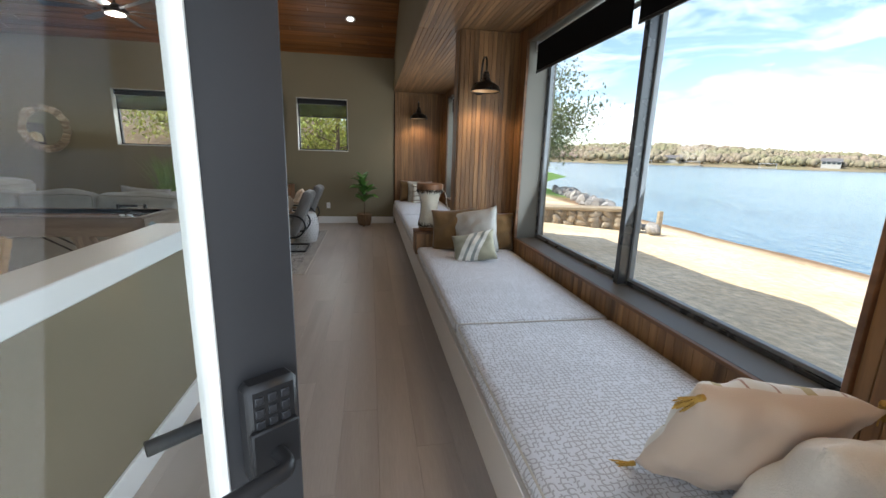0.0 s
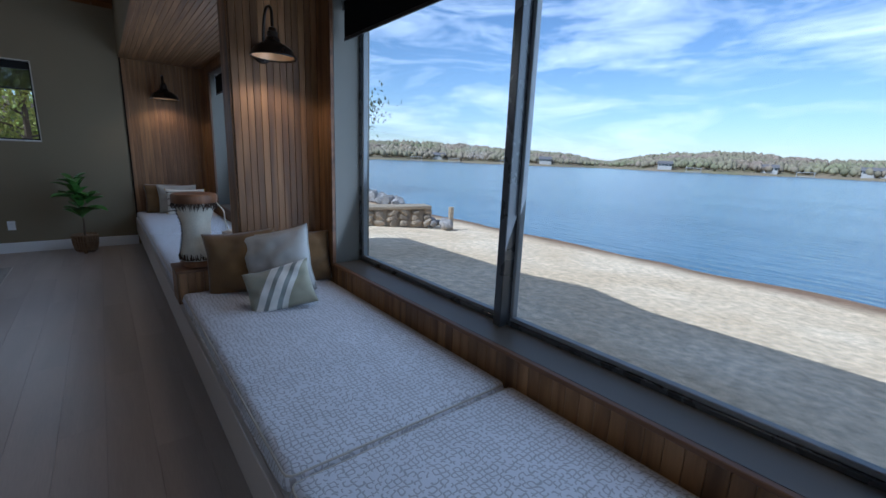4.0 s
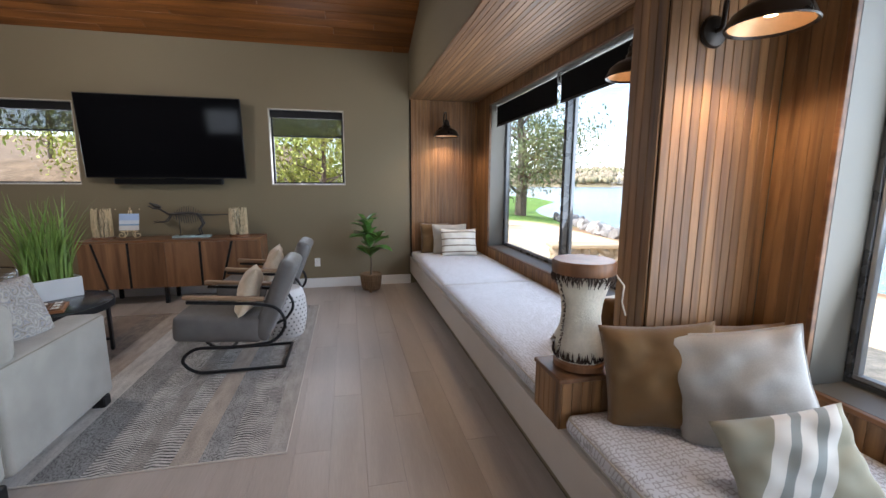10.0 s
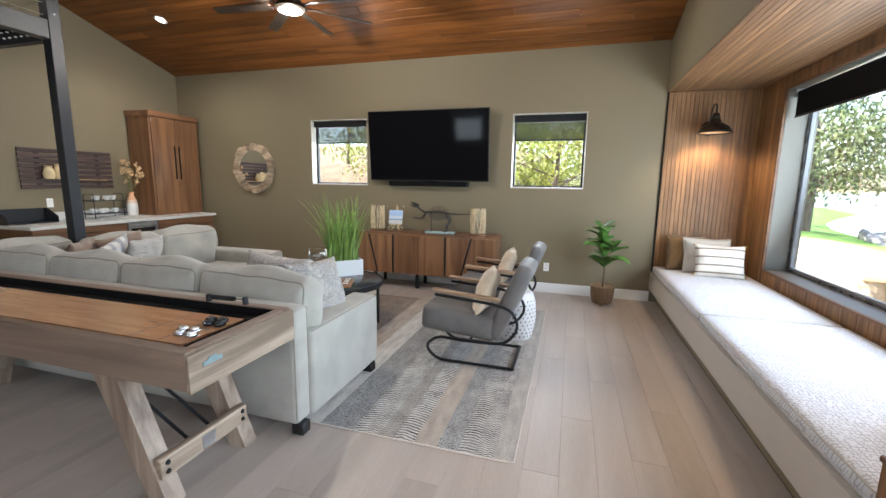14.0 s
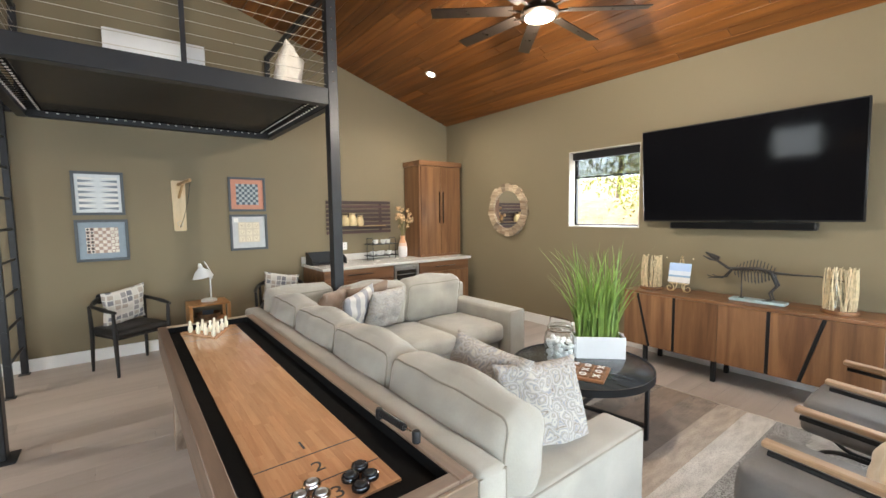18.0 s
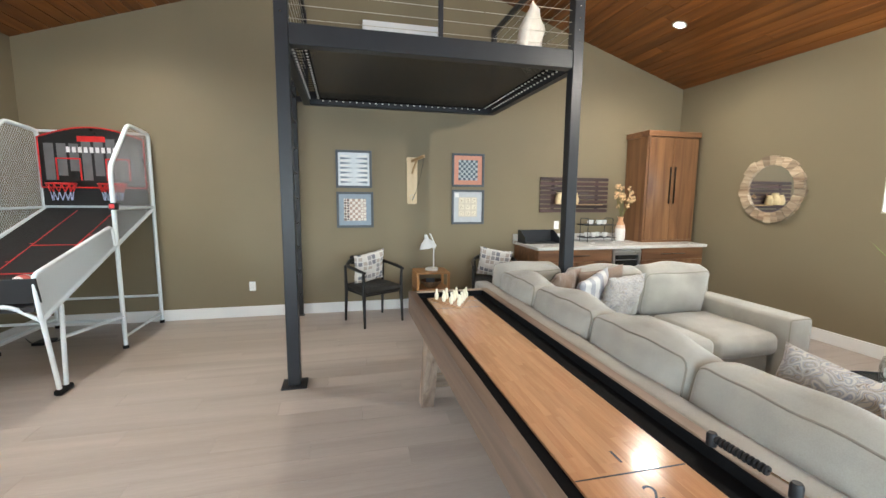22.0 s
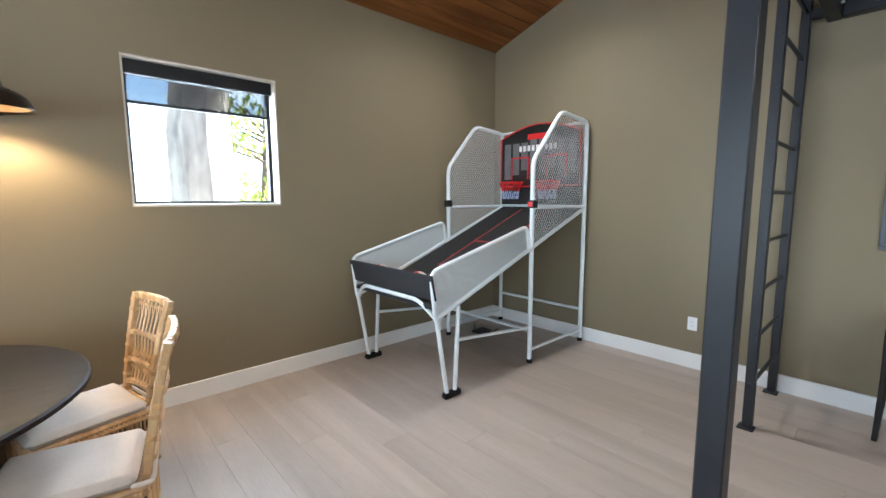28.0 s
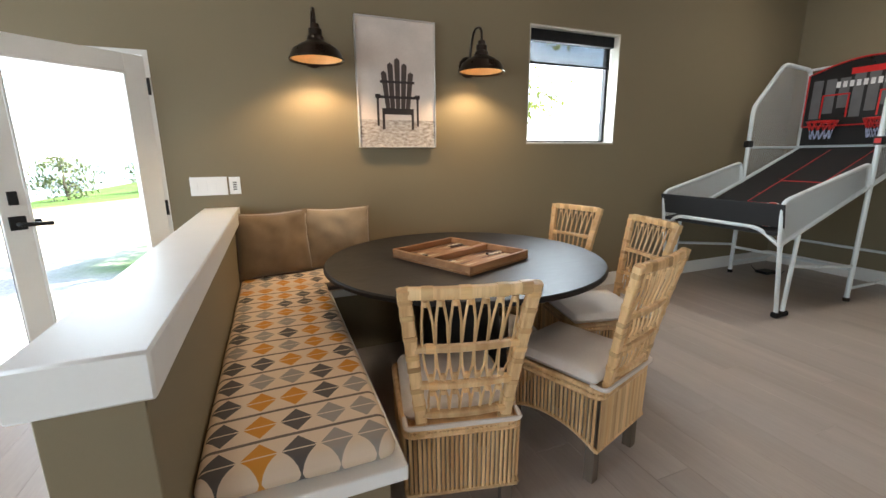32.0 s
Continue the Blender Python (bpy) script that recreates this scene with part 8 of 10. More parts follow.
for x, s in ((-0.28, 1.0), (-0.16, 1.15), (-0.03, 0.95)):
    lathe(bm := bmesh.new(), [(0.0, 0.0), (0.045 * s, 0.0), (0.062 * s, 0.03), (0.064 * s, 0.08 * s), (0.045 * s, 0.13 * s), (0.036 * s, 0.145 * s), (0.046 * s, 0.17 * s), (0.038 * s, 0.172 * s), (0.03 * s, 0.15 * s), (0.0, 0.14 * s)], 24)
    whole("small_vase", bm, VASE, "small cream stoneware vase on the slatted shelf", "vase", pose(X0 + 0.092, 7.09 + x, 1.4575), "cream vases")
rack.matrix_basis = pose(X0 + 0.001, 7.09, 1.59, 0, 0, -90)
outlet(pose(X0, 6.83, 1.145, 0, 0, -90), "white socket above the coffee bar")

org = thing("counter_organiser", "open-fronted black metal tray organiser on the counter", "organiser", pose(-6.69, 6.42, 0.9205, 0, 0, -90) @ Matrix.Scale(0.86, 4))
part("back", one((-0.30, -0.14, 0.0), (0.30, -0.134, 0.20), 0.002), CHARCOAL_STEEL, org)
for x in (-0.30, 0.294):
    bm = bmesh.new()
    prism(bm, [(-0.134, 0.0), (0.16, 0.0), (0.16, 0.09), (-0.05, 0.20), (-0.134, 0.20)], x, x + 0.006, "x")
    part("side", bm, CHARCOAL_STEEL, org)
part("tray", one((-0.2935, -0.1335, 0.0), (0.2935, 0.16, 0.006), 0.002), CHARCOAL_STEEL, org)

cr = thing("cup_rack", "two-tier black metal cup rack on the counter", "rack", pose(-6.70, 7.34, 0.9205, 0, 0, -90))
bm = bmesh.new()
for x in (-0.20, 0.20):
    tube(bm, rounded([(x, -0.10, 0.0), (x, -0.10, 0.34), (x, 0.10, 0.34), (x, 0.10, 0.0)], 0.03, 4), 0.005, 7)
part("rack_frame", bm, BLACK_METAL, cr)
for z in (0.06, 0.24):
    part("tray", one((-0.24, -0.12, z), (0.24, 0.12, z + 0.01), 0.004), BLACK_METAL, cr)
CUP = surface("white_glaze", (0.78, 0.77, 0.74), 0.2, var=0.03, bump=0.0)
cup0 = None
for x, y, z in ((-0.12, 0.0, 0.2505), (-0.02, 0.03, 0.2505), (0.09, -0.01, 0.2505), (-0.13, 0.02, 0.0705), (-0.03, -0.03, 0.0705), (0.06, 0.03, 0.0705), (0.15, 0.0, 0.0705)):
    m = cr.matrix_basis @ pose(x, y, z)
    if cup0 is None:
        cup0 = thing("coffee_cup", "small white cup on the two-tier rack", "cup", m, "white cups")
        lathe(bm := bmesh.new(), [(0.0, 0.0), (0.026, 0.0), (0.036, 0.02), (0.042, 0.062), (0.039, 0.062), (0.033, 0.022), (0.0, 0.008)], 20)
        part("bowl", bm, CUP, cup0)
        bm = bmesh.new()
        tube(bm, rounded([(0.038, 0, 0.05), (0.062, 0, 0.045), (0.056, 0, 0.02), (0.036, 0, 0.018)], 0.015, 3), 0.0035, 6)
        part("handle", bm, CUP, cup0)
    else:
        copy_thing(cup0, m)
fv = thing("flower_vase", "tall white vase with a peach neck and dried flowers", "vase", pose(-6.74, 7.765, 0.9205))
VASE_MAT = bands("peach_dipped_ceramic", [(0.76, 0.73, 0.70), (0.74, 0.55, 0.42), (0.72, 0.38, 0.2)], [0.0, 0.8, 0.88], "z", 0.62, 0.4, 0.05)
lathe(bm := bmesh.new(), [(0.0, 0.0), (0.055, 0.0), (0.072, 0.03), (0.075, 0.16), (0.06, 0.24), (0.036, 0.29), (0.034, 0.33), (0.045, 0.355), (0.038, 0.355), (0.028, 0.33), (0.0, 0.3)], 30)
part("vase", bm, VASE_MAT, fv)
rng = random.Random(44)
HEADS = surface("dried_flower_heads", (0.62, 0.43, 0.24), 0.9, var=0.4, scale=25, rand=0.4, island=True)
STEM = surface("dry_stem", (0.22, 0.20, 0.08), 0.8)
for k in range(20):
    heads = bmesh.new()
    q, r, h = rng.uniform(0, 6.283), rng.uniform(0.03, 0.17), rng.uniform(0.50, 0.82)
    tip = Vector((r * math.cos(q), r * math.sin(q), h))
    stem = part("stem", tube(bmesh.new(), [(0, 0, 0.31), (tip.x * 0.4, tip.y * 0.4, 0.45), tip], 0.0025, 5), STEM, fv)
    for j in range(16):
        d = Vector((rng.gauss(0, 1), rng.gauss(0, 1), rng.gauss(0, 1))).normalized()
        tube(heads, [tip, tip + d * rng.uniform(0.02, 0.042)], 0.004, 4, False, [0.004, 0.010])
    part("flower_head", heads, HEADS, stem)

# ---- ceiling fan and recessed lights ----
FC = (-2.94, 6.62)
fan = thing("ceiling_fan", "dark eight-bladed ceiling fan with a lit round lamp", "ceiling fan", pose(FC[0], FC[1], 3.05))
bm = bmesh.new()
tube(bm, [(0, 0, 0.10), (0, 0, ceil_z(FC[1]) - 3.05)], 0.016, 10)
part("downrod", bm, BRONZE, fan)
lathe(bm := bmesh.new(), [(0.0, -0.05), (0.075, -0.05), (0.07, -0.02), (0.02, 0.0), (0.0, 0.0)], 24, (0, 0, ceil_z(FC[1]) - 3.06))
part("canopy", bm, BRONZE, fan)
lathe(bm := bmesh.new(), [(0.0, 0.13), (0.05, 0.125), (0.10, 0.09), (0.135, 0.05), (0.14, 0.02), (0.115, 0.005), (0.0, 0.004)], 32)
part("motor_housing", bm, BRONZE, fan)
lathe(bm := bmesh.new(), [(0.0, -0.016), (0.07, -0.012), (0.105, 0.0), (0.105, 0.0035), (0.0, 0.0035)], 32)
part("lamp_diffuser", bm, CAN_GLOW, fan, "glowing white lamp")
for k in range(8):
    q = 5 + 45 * k
    bm = bmesh.new()
    box(bm, (0.20, -0.052, -0.004), (0.80, 0.052, 0.004), 0.003, pose(0, 0, 0.055, 12, 0, 0))
    bl = part("blade", bm, BRONZE, fan, "", pose(0, 0, 0, 0, 0, q))
    bm = bmesh.new()
    bar(bm, (0.12, 0, 0.045), (0.23, 0, 0.055), 0.03, 0.01)
    part("blade_arm", bm, BRONZE, bl)
fl = bpy.data.lights.new("fan_light", "POINT")
fl.energy, fl.color, fl.shadow_soft_size = 24, (1.0, 0.92, 0.80), 0.025
new("fan_light", fl).location = (FC[0], FC[1], 2.96)


def can_light(x, y, watts=16):
    z = ceil_z(y)
    s = 1 if y < RIDGE_Y else -1
    m = Matrix.Translation((x, y, z - 0.003)) @ Matrix.Rotation(s * tilt, 4, "X")
    th = thing("recessed_light", "small round recessed ceiling light, lit", "ceiling light", m, "recessed lights")
    lathe(bm := bmesh.new(), [(0.052, 0.0), (0.078, 0.0), (0.08, -0.004), (0.074, -0.008), (0.055, -0.006)], 28)
    part("trim_ring", bm, WHITE_PLASTIC, th)
    lathe(bm := bmesh.new(), [(0.0, -0.002), (0.0535, -0.002), (0.0535, -0.0005), (0.0, -0.0005)], 24)
    part("diffuser", bm, CAN_GLOW, th, "glowing diffuser")
    la = bpy.data.lights.new("recessed_light_lamp", "SPOT")
    la.energy, la.color, la.spot_size, la.spot_blend, la.shadow_soft_size = watts, (1.0, 0.92, 0.80), radians(156), 1.0, 0.14
    new("recessed_light_lamp", la).location = (x, y, z - 0.03)


# the three at low y are unseen, added to brighten the south half
for x, y in ((-5.75, 7.67), (-0.06, 7.80), (-5.75, 1.53), (-0.6, 1.2), (-3.0, 1.5)):
    can_light(x, y, 9 if x > -5 else 34 if y > 4 else 28)

# ---- basketball arcade game ----
AB = Matrix.Translation((5.95, -1.05, 0))
arc = thing("basketball_arcade", "white tube basketball arcade game with black ramp and two hoops", "arcade game", pose(-5.95, 1.05, 0))
YL, YR = 0.50, 1.575


def apart(name, bm, material, parent=None, label=""):
    if parent is None:
        return part(name, bm, material, arc, label, AB)
    return part(name, bm, material, parent, label)


def tubes(name, paths, r=0.021, closed=False, n=10, rr=0.07):
    for p in paths:
        apart(name, tube(bmesh.new(), rounded(p, rr, 5, closed), r, n, closed), WHITE_TUBE)


def lattice(name, pitch, width, col=(0.75, 0.78, 0.78), axes="XZ"):
    """A diamond net: only its cords are there, the rest is open."""
    ma, ns, ln, bsdf = shader(name)
    bsdf.inputs["Base Color"].default_value = rgb(col)
    bsdf.inputs["Roughness"].default_value = 0.7
    out, mx, tr = ns["Material Output"], ns.new("ShaderNodeMixShader"), ns.new("ShaderNodeBsdfTransparent")
    co, sp = ns.new("ShaderNodeTexCoord"), ns.new("ShaderNodeSeparateXYZ")
    ln.new(co.outputs["Object"], sp.inputs[0])
    res = []
    for op in ("ADD", "SUBTRACT"):
        sm = ns.new("ShaderNodeMath")
        sm.operation = op
        wide = ns.new("ShaderNodeMath")
        wide.operation = "MULTIPLY"
        wide.inputs[1].default_value = 1.6
        ln.new(sp.outputs[axes[0]], wide.inputs[0])
        ln.new(wide.outputs[0], sm.inputs[0])
        ln.new(sp.outputs[axes[1]], sm.inputs[1])
        sc, fr, lt = ns.new("ShaderNodeMath"), ns.new("ShaderNodeMath"), ns.new("ShaderNodeMath")
        sc.operation, fr.operation, lt.operation = "MULTIPLY", "FRACT", "LESS_THAN"
        sc.inputs[1].default_value, lt.inputs[1].default_value = 1 / pitch, width
        ln.new(sm.outputs[0], sc.inputs[0])
        ln.new(sc.outputs[0], fr.inputs[0])
        ln.new(fr.outputs[0], lt.inputs[0])
        res.append(lt)
    mxm = ns.new("ShaderNodeMath")
    mxm.operation = "MAXIMUM"
    ln.new(res[0].outputs[0], mxm.inputs[0])
    ln.new(res[1].outputs[0], mxm.inputs[1])
    ln.new(mxm.outputs[0], mx.inputs["Fac"])
    ln.new(tr.outputs["BSDF"], mx.inputs[1])
    ln.new(bsdf.outputs["BSDF"], mx.inputs[2])
    ln.new(mx.outputs["Shader"], out.inputs["Surface"])
    return ma


NET_WHITE = lattice("white_cord_net", 0.05, 0.10)
GAUZE = lattice("fine_white_gauze", 0.008, 0.42, (0.66, 0.70, 0.71))
RED = surface("signal_red_plastic", (0.62, 0.02, 0.02), 0.4, bump=0.0)
BALL_RED = bands("red_white_ball_panels", [(0.7, 0.68, 0.64), (0.55, 0.05, 0.03), (0.7, 0.68, 0.64), (0.55, 0.05, 0.03)], [0.0, 0.25, 0.5, 0.75], "y", 0.18, 0.5, 0.1)
ARC_BLACK = surface("black_nylon_ramp", (0.013, 0.013, 0.014), 0.75, bump=0.2, bump_scale=300)
for y in (YL, YR):
    tubes("side_frame", [[(-6.00, y, 0.03), (-6.00, y, 1.81), (-6.41, y, 2.27), (-6.88, y, 2.235), (-6.88, y, 0.03)]])
    tubes("side_bar", [[(-6.0, y, 0.12), (-6.88, y, 0.12)]], 0.014)
    tubes("side_bar", [[(-5.07, y, 0.43), (-6.0, y, 0.33)]], 0.014)
    tubes("side_bar", [[(-6.0, y, 1.405), (-6.88, y, 1.405)]] if y == YR else [[(-6.0, y, 1.40), (-6.88, y, 1.40)]], 0.014)
    # ramp rail and guard loop
    tubes("ramp_rail", [[(-4.87, y, 0.625), (-6.88, y, 1.385)]], 0.019)
    tubes("guard_loop", [[(-4.87, y, 0.625), (-4.83, y, 0.97), (-5.93, y, 1.245), (-5.96, y, 1.02)]], 0.017)
    bm = bmesh.new()
    prism(bm, [(-4.87, 0.63), (-4.835, 0.965), (-5.93, 1.235), (-5.95, 1.02)], y - 0.002, y + 0.002, "y")
    apart("guard_gauze", bm, GAUZE, None, "pale gauze guard panel")
    bm = bmesh.new()
    prism(bm, [(-6.02, 1.06), (-6.02, 1.80), (-6.415, 2.25), (-6.86, 2.215), (-6.86, 1.385)], y - 0.0015, y + 0.0015, "y")
    apart("side_net", bm, NET_WHITE, None, "white diamond net")
    # splayed front legs
    tubes("front_leg", [[(-4.88, y, 0.62), (-4.98, y, 0.03)], [(-5.10, y, 0.69), (-5.06, y, 0.03)]], 0.017)
    apart("foot", one((-5.11, y - 0.028, 0.0), (-4.945, y + 0.028, 0.045), 0.01), RUBBER)
    for x in (-6.0, -6.88):
        apart("foot", lathe(bmesh.new(), [(0.0, 0.0), (0.026, 0.0), (0.026, 0.035), (0.0, 0.035)], 14, (x, y, 0)), RUBBER)
tubes("cross_bar", [[(-6.88, YL, 0.34), (-6.88, YR, 0.34)], [(-6.0, YL, 0.30), (-6.0, YR, 0.30)], [(-6.88, YL, 1.405), (-6.88, YR, 1.405)], [(-6.88, YL, 2.235), (-6.88, YR, 2.235)]], 0.015)
tubes("front_bar", [[(-4.89, YL, 0.61), (-4.845, YL + 0.16, 0.745), (-4.845, YR - 0.16, 0.745), (-4.89, YR, 0.61)]], 0.016)
bm = bmesh.new()
prism(bm, [(-4.85, 0.695), (-5.30, 0.735), (-6.88, 1.37), (-6.88, 1.395), (-5.30, 0.765), (-4.85, 0.725)], YL + 0.025, YR - 0.025, "y")
ramp = apart("ramp", bm, ARC_BLACK)
bm = bmesh.new()
slope = (1.395 - 0.765) / (6.88 - 5.30)
for ya, yb, xa, xb in ((0.845, 0.857, -5.55, -6.8), (1.215, 1.227, -5.55, -6.8), (0.857, 1.215, -5.55, -5.565), (0.857, 1.215, -6.03, -6.045)):
    za, zb = 0.765 + slope * (-5.30 - xa) + 0.002, 0.765 + slope * (-5.30 - xb) + 0.002
    bar(bm, (xa, (ya + yb) / 2, za), (xb, (ya + yb) / 2, zb), yb - ya, 0.002, 0.0005)
for k in range(4):
    x = -5.75 - k * 0.16
    bar(bm, (x, 0.82 if k % 2 == 0 else 1.227, 0.765 + slope * (-5.30 - x) + 0.003), (x, 0.845 if k % 2 == 0 else 1.26, 0.765 + slope * (-5.30 - x) + 0.003), 0.03, 0.002, 0.0005)
part("court_marking", bm, RED, ramp, "red court marking")
bm = bmesh.new()
prism(bm, [(-4.85, 0.765), (-4.815, 0.945), (-4.83, 0.95), (-4.865, 0.765)], YL - 0.02, YR + 0.02, "y")
apart("front_apron", bm, ARC_BLACK, None, "black nylon ball trough front")
bm = bmesh.new()
n = 16
zc = lambda y: 2.15 + 0.13 * math.sin(math.pi * (y - YL) / (YR - YL))
ys = [YL + 0.03 + (YR - YL - 0.06) * k / n for k in range(n + 1)]
prism(bm, [(ys[0], 1.62)] + [(ys[-1], 1.62)] + [(y, zc(y)) for y in reversed(ys)], -6.845, -6.825, "x")
bb = apart("backboard", bm, BLACK_LACQUER, None, "black arched backboard")
bm = bmesh.new()
tube(bm, [(-6.822, ys[0], 1.62), (-6.822, ys[-1], 1.62)] + [(-6.822, y, zc(y)) for y in reversed(ys)], 0.009, 6, True)
part("red_border", bm, RED, bb)
GREYP = surface("grey_backboard_print", (0.13, 0.13, 0.135), 0.5, bump=0.0)
WHITEP = surface("white_backboard_print", (0.75, 0.75, 0.75), 0.5, bump=0.0)


def panel(name, rects, ma, x=-6.8248):
    for y0, z0, y1, z1 in rects:
        part(name, one((x, y0, z0), (x + 0.0014, y1, z1), 0.0002), ma, bb)


panel("grey_block", [(YL + 0.08 + k * 0.118, 1.70 + (k % 3) * 0.05, YL + 0.17 + k * 0.118, 2.10 + (0.06 if 2 < k < 6 else 0)) for k in range(8)], GREYP)
panel("title_bar", [(YL + 0.29 + k * 0.056, 2.005, YL + 0.325 + k * 0.056, 2.065) for k in range(9)], WHITEP, -6.8228)
panel("brand_shape", [(YL + 0.40, 2.125, YL + 0.67, 2.185)], RED, -6.8228)
for cy in (0.80, 1.275):
    panel("red_square", [(cy - 0.12, 1.93, cy + 0.12, 1.945), (cy - 0.12, 1.70, cy - 0.105, 1.93), (cy + 0.105, 1.70, cy + 0.12, 1.93)], RED, -6.8216)
    hp = apart("hoop", tube(bmesh.new(), [(-6.665 + 0.125 * math.cos(6.283 * k / 24), cy + 0.125 * math.sin(6.283 * k / 24), 1.66) for k in range(24)], 0.008, 7, True), RED, None, "red metal hoop")
    part("hoop_bracket", one((-6.825, cy - 0.05, 1.645), (-6.785, cy + 0.05, 1.675), 0.003), RED, hp)
    bm = bmesh.new()
    low = bmesh.new()
    for k in range(12):
        for d in (0.5, -0.5):
            a, b = 6.283 * k / 12, 6.283 * (k + d) / 12
            b2 = 6.283 * (k + 2 * d) / 12
            p0 = (-6.665 + 0.125 * math.cos(a), cy + 0.125 * math.sin(a), 1.655)
            p1 = (-6.665 + 0.095 * math.cos(b), cy + 0.095 * math.sin(b), 1.57)
            p2 = (-6.665 + 0.082 * math.cos(b2), cy + 0.082 * math.sin(b2), 1.48)
            tube(bm, [p0, p1], 0.004, 4)
            tube(low, [p1, p2], 0.004, 4)
    part("net", bm, RED, hp, "red upper net")
    part("net_hem", low, surface("blue_white_net_%d" % (cy > 1), (0.35, 0.42, 0.62), 0.8, var=0.5, scale=40), hp, "blue and white lower net")
apart("back_panel", one((-6.85, YL + 0.03, 1.42), (-6.835, YR - 0.03, 1.615), 0.002), ARC_BLACK)
for y in (YL - 0.001, YR + 0.001):
    apart("clamp", one((-6.035, y - 0.032, 1.40), (-5.965, y + 0.032, 1.47), 0.006), BLACK_PLASTIC)
panel_s = part("score_sticker", one((-5.9645, YR - 0.02, 1.415), (-5.9625, YR + 0.024, 1.455), 0.0005), RED, arc, "", AB)
for x, y, z in ((-5.00, 1.22, 0.823), (-4.98, 1.40, 0.821), (-5.15, 1.32, 0.835), (-5.00, 0.70, 0.823)):
    bm = bmesh.new()
    bmesh.ops.create_icosphere(bm, subdivisions=3, radius=0.088)
    whole("basketball", bm, BALL_RED, "small red and white basketball lying in the trough", "ball", pose(x, y, z + 0.006, 30 * x, 20, 50 * y), "arcade basketballs")
bm = bmesh.new()
tube(bm, rounded([(-6.5, 0.42, 0.006), (-6.3, 0.60, 0.006), (-6.35, 0.80, 0.006), (-6.55, 0.75, 0.006)], 0.08, 5), 0.005, 6)
box(bm, (-6.42, 0.62, 0.0), (-6.24, 0.76, 0.03), 0.01)
whole("power_adapter", bm, BLACK_PLASTIC, "black power adapter and cable on the floor", "adapter")

# ---- picture and banquette ----
pic = thing("beach_chair_picture", "tall canvas of a dark beach chair on pale sand", "picture", pose(-2.13, Y0 + 0.001, 1.865))
part("canvas", one((-0.298, 0.0, -0.452), (0.298, 0.038, 0.452), 0.002), surface("pale_sky_canvas", (0.62, 0.55, 0.50), 0.7, var=0.12, scale=3.5, bump=0.1, bump_scale=400), pic)
bm = bmesh.new()
for lo, hi in (((-0.305, 0, -0.459), (0.305, 0.05, -0.4525)), ((-0.305, 0, 0.4525), (0.305, 0.05, 0.459)), ((-0.305, 0, -0.4525), (-0.2985, 0.05, 0.4525)), ((0.2985, 0, -0.4525), (0.305, 0.05, 0.4525))):
    box(bm, lo, hi, 0.001)
part("frame", bm, surface("pale_silver_frame", (0.62, 0.60, 0.57), 0.35, 0.4), pic)
part("sand", one((-0.298, 0.0382, -0.452), (0.298, 0.039, -0.255), 0.0003), surface("printed_sand", (0.62, 0.58, 0.54), 0.7, col2=(0.22, 0.17, 0.14), scale=26, stretch=(1, 1, 2.4), bump=0.0), pic)
CH = surface("dark_brown_print", (0.065, 0.045, 0.038), 0.7, var=0.25, scale=18, bump=0.0)
bm = bmesh.new()
for k, (dx, top) in enumerate(((-0.105, 0.095), (-0.055, 0.155), (0.0, 0.19), (0.055, 0.155), (0.105, 0.095))):
    bx0 = dx * 0.72
    prism(bm, [(bx0 - 0.017, -0.19), (bx0 + 0.017, -0.19), (dx + 0.021, top - 0.015), (dx, top), (dx - 0.021, top - 0.015)], 0.0395, 0.0402, "y")
part("chair_slats", bm, CH, pic)
bm = bmesh.new()
for x0, z0, x1, z1 in ((-0.135, 0.01, 0.135, 0.028), (-0.155, -0.10, 0.155, -0.08), (-0.125, -0.215, 0.125, -0.17), (-0.175, -0.10, -0.135, -0.07), (0.135, -0.10, 0.175, -0.07), (-0.165, -0.30, -0.148, -0.10), (0.148, -0.30, 0.165, -0.10), (-0.125, -0.325, -0.105, -0.215), (0.105, -0.325, 0.125, -0.215)):
    box(bm, (x0, 0.0404, z0), (x1, 0.0409, z1), 0.0001)
part("chair_frame", bm, surface("darkest_brown_print", (0.03, 0.02, 0.018), 0.7, bump=0.0), pic)


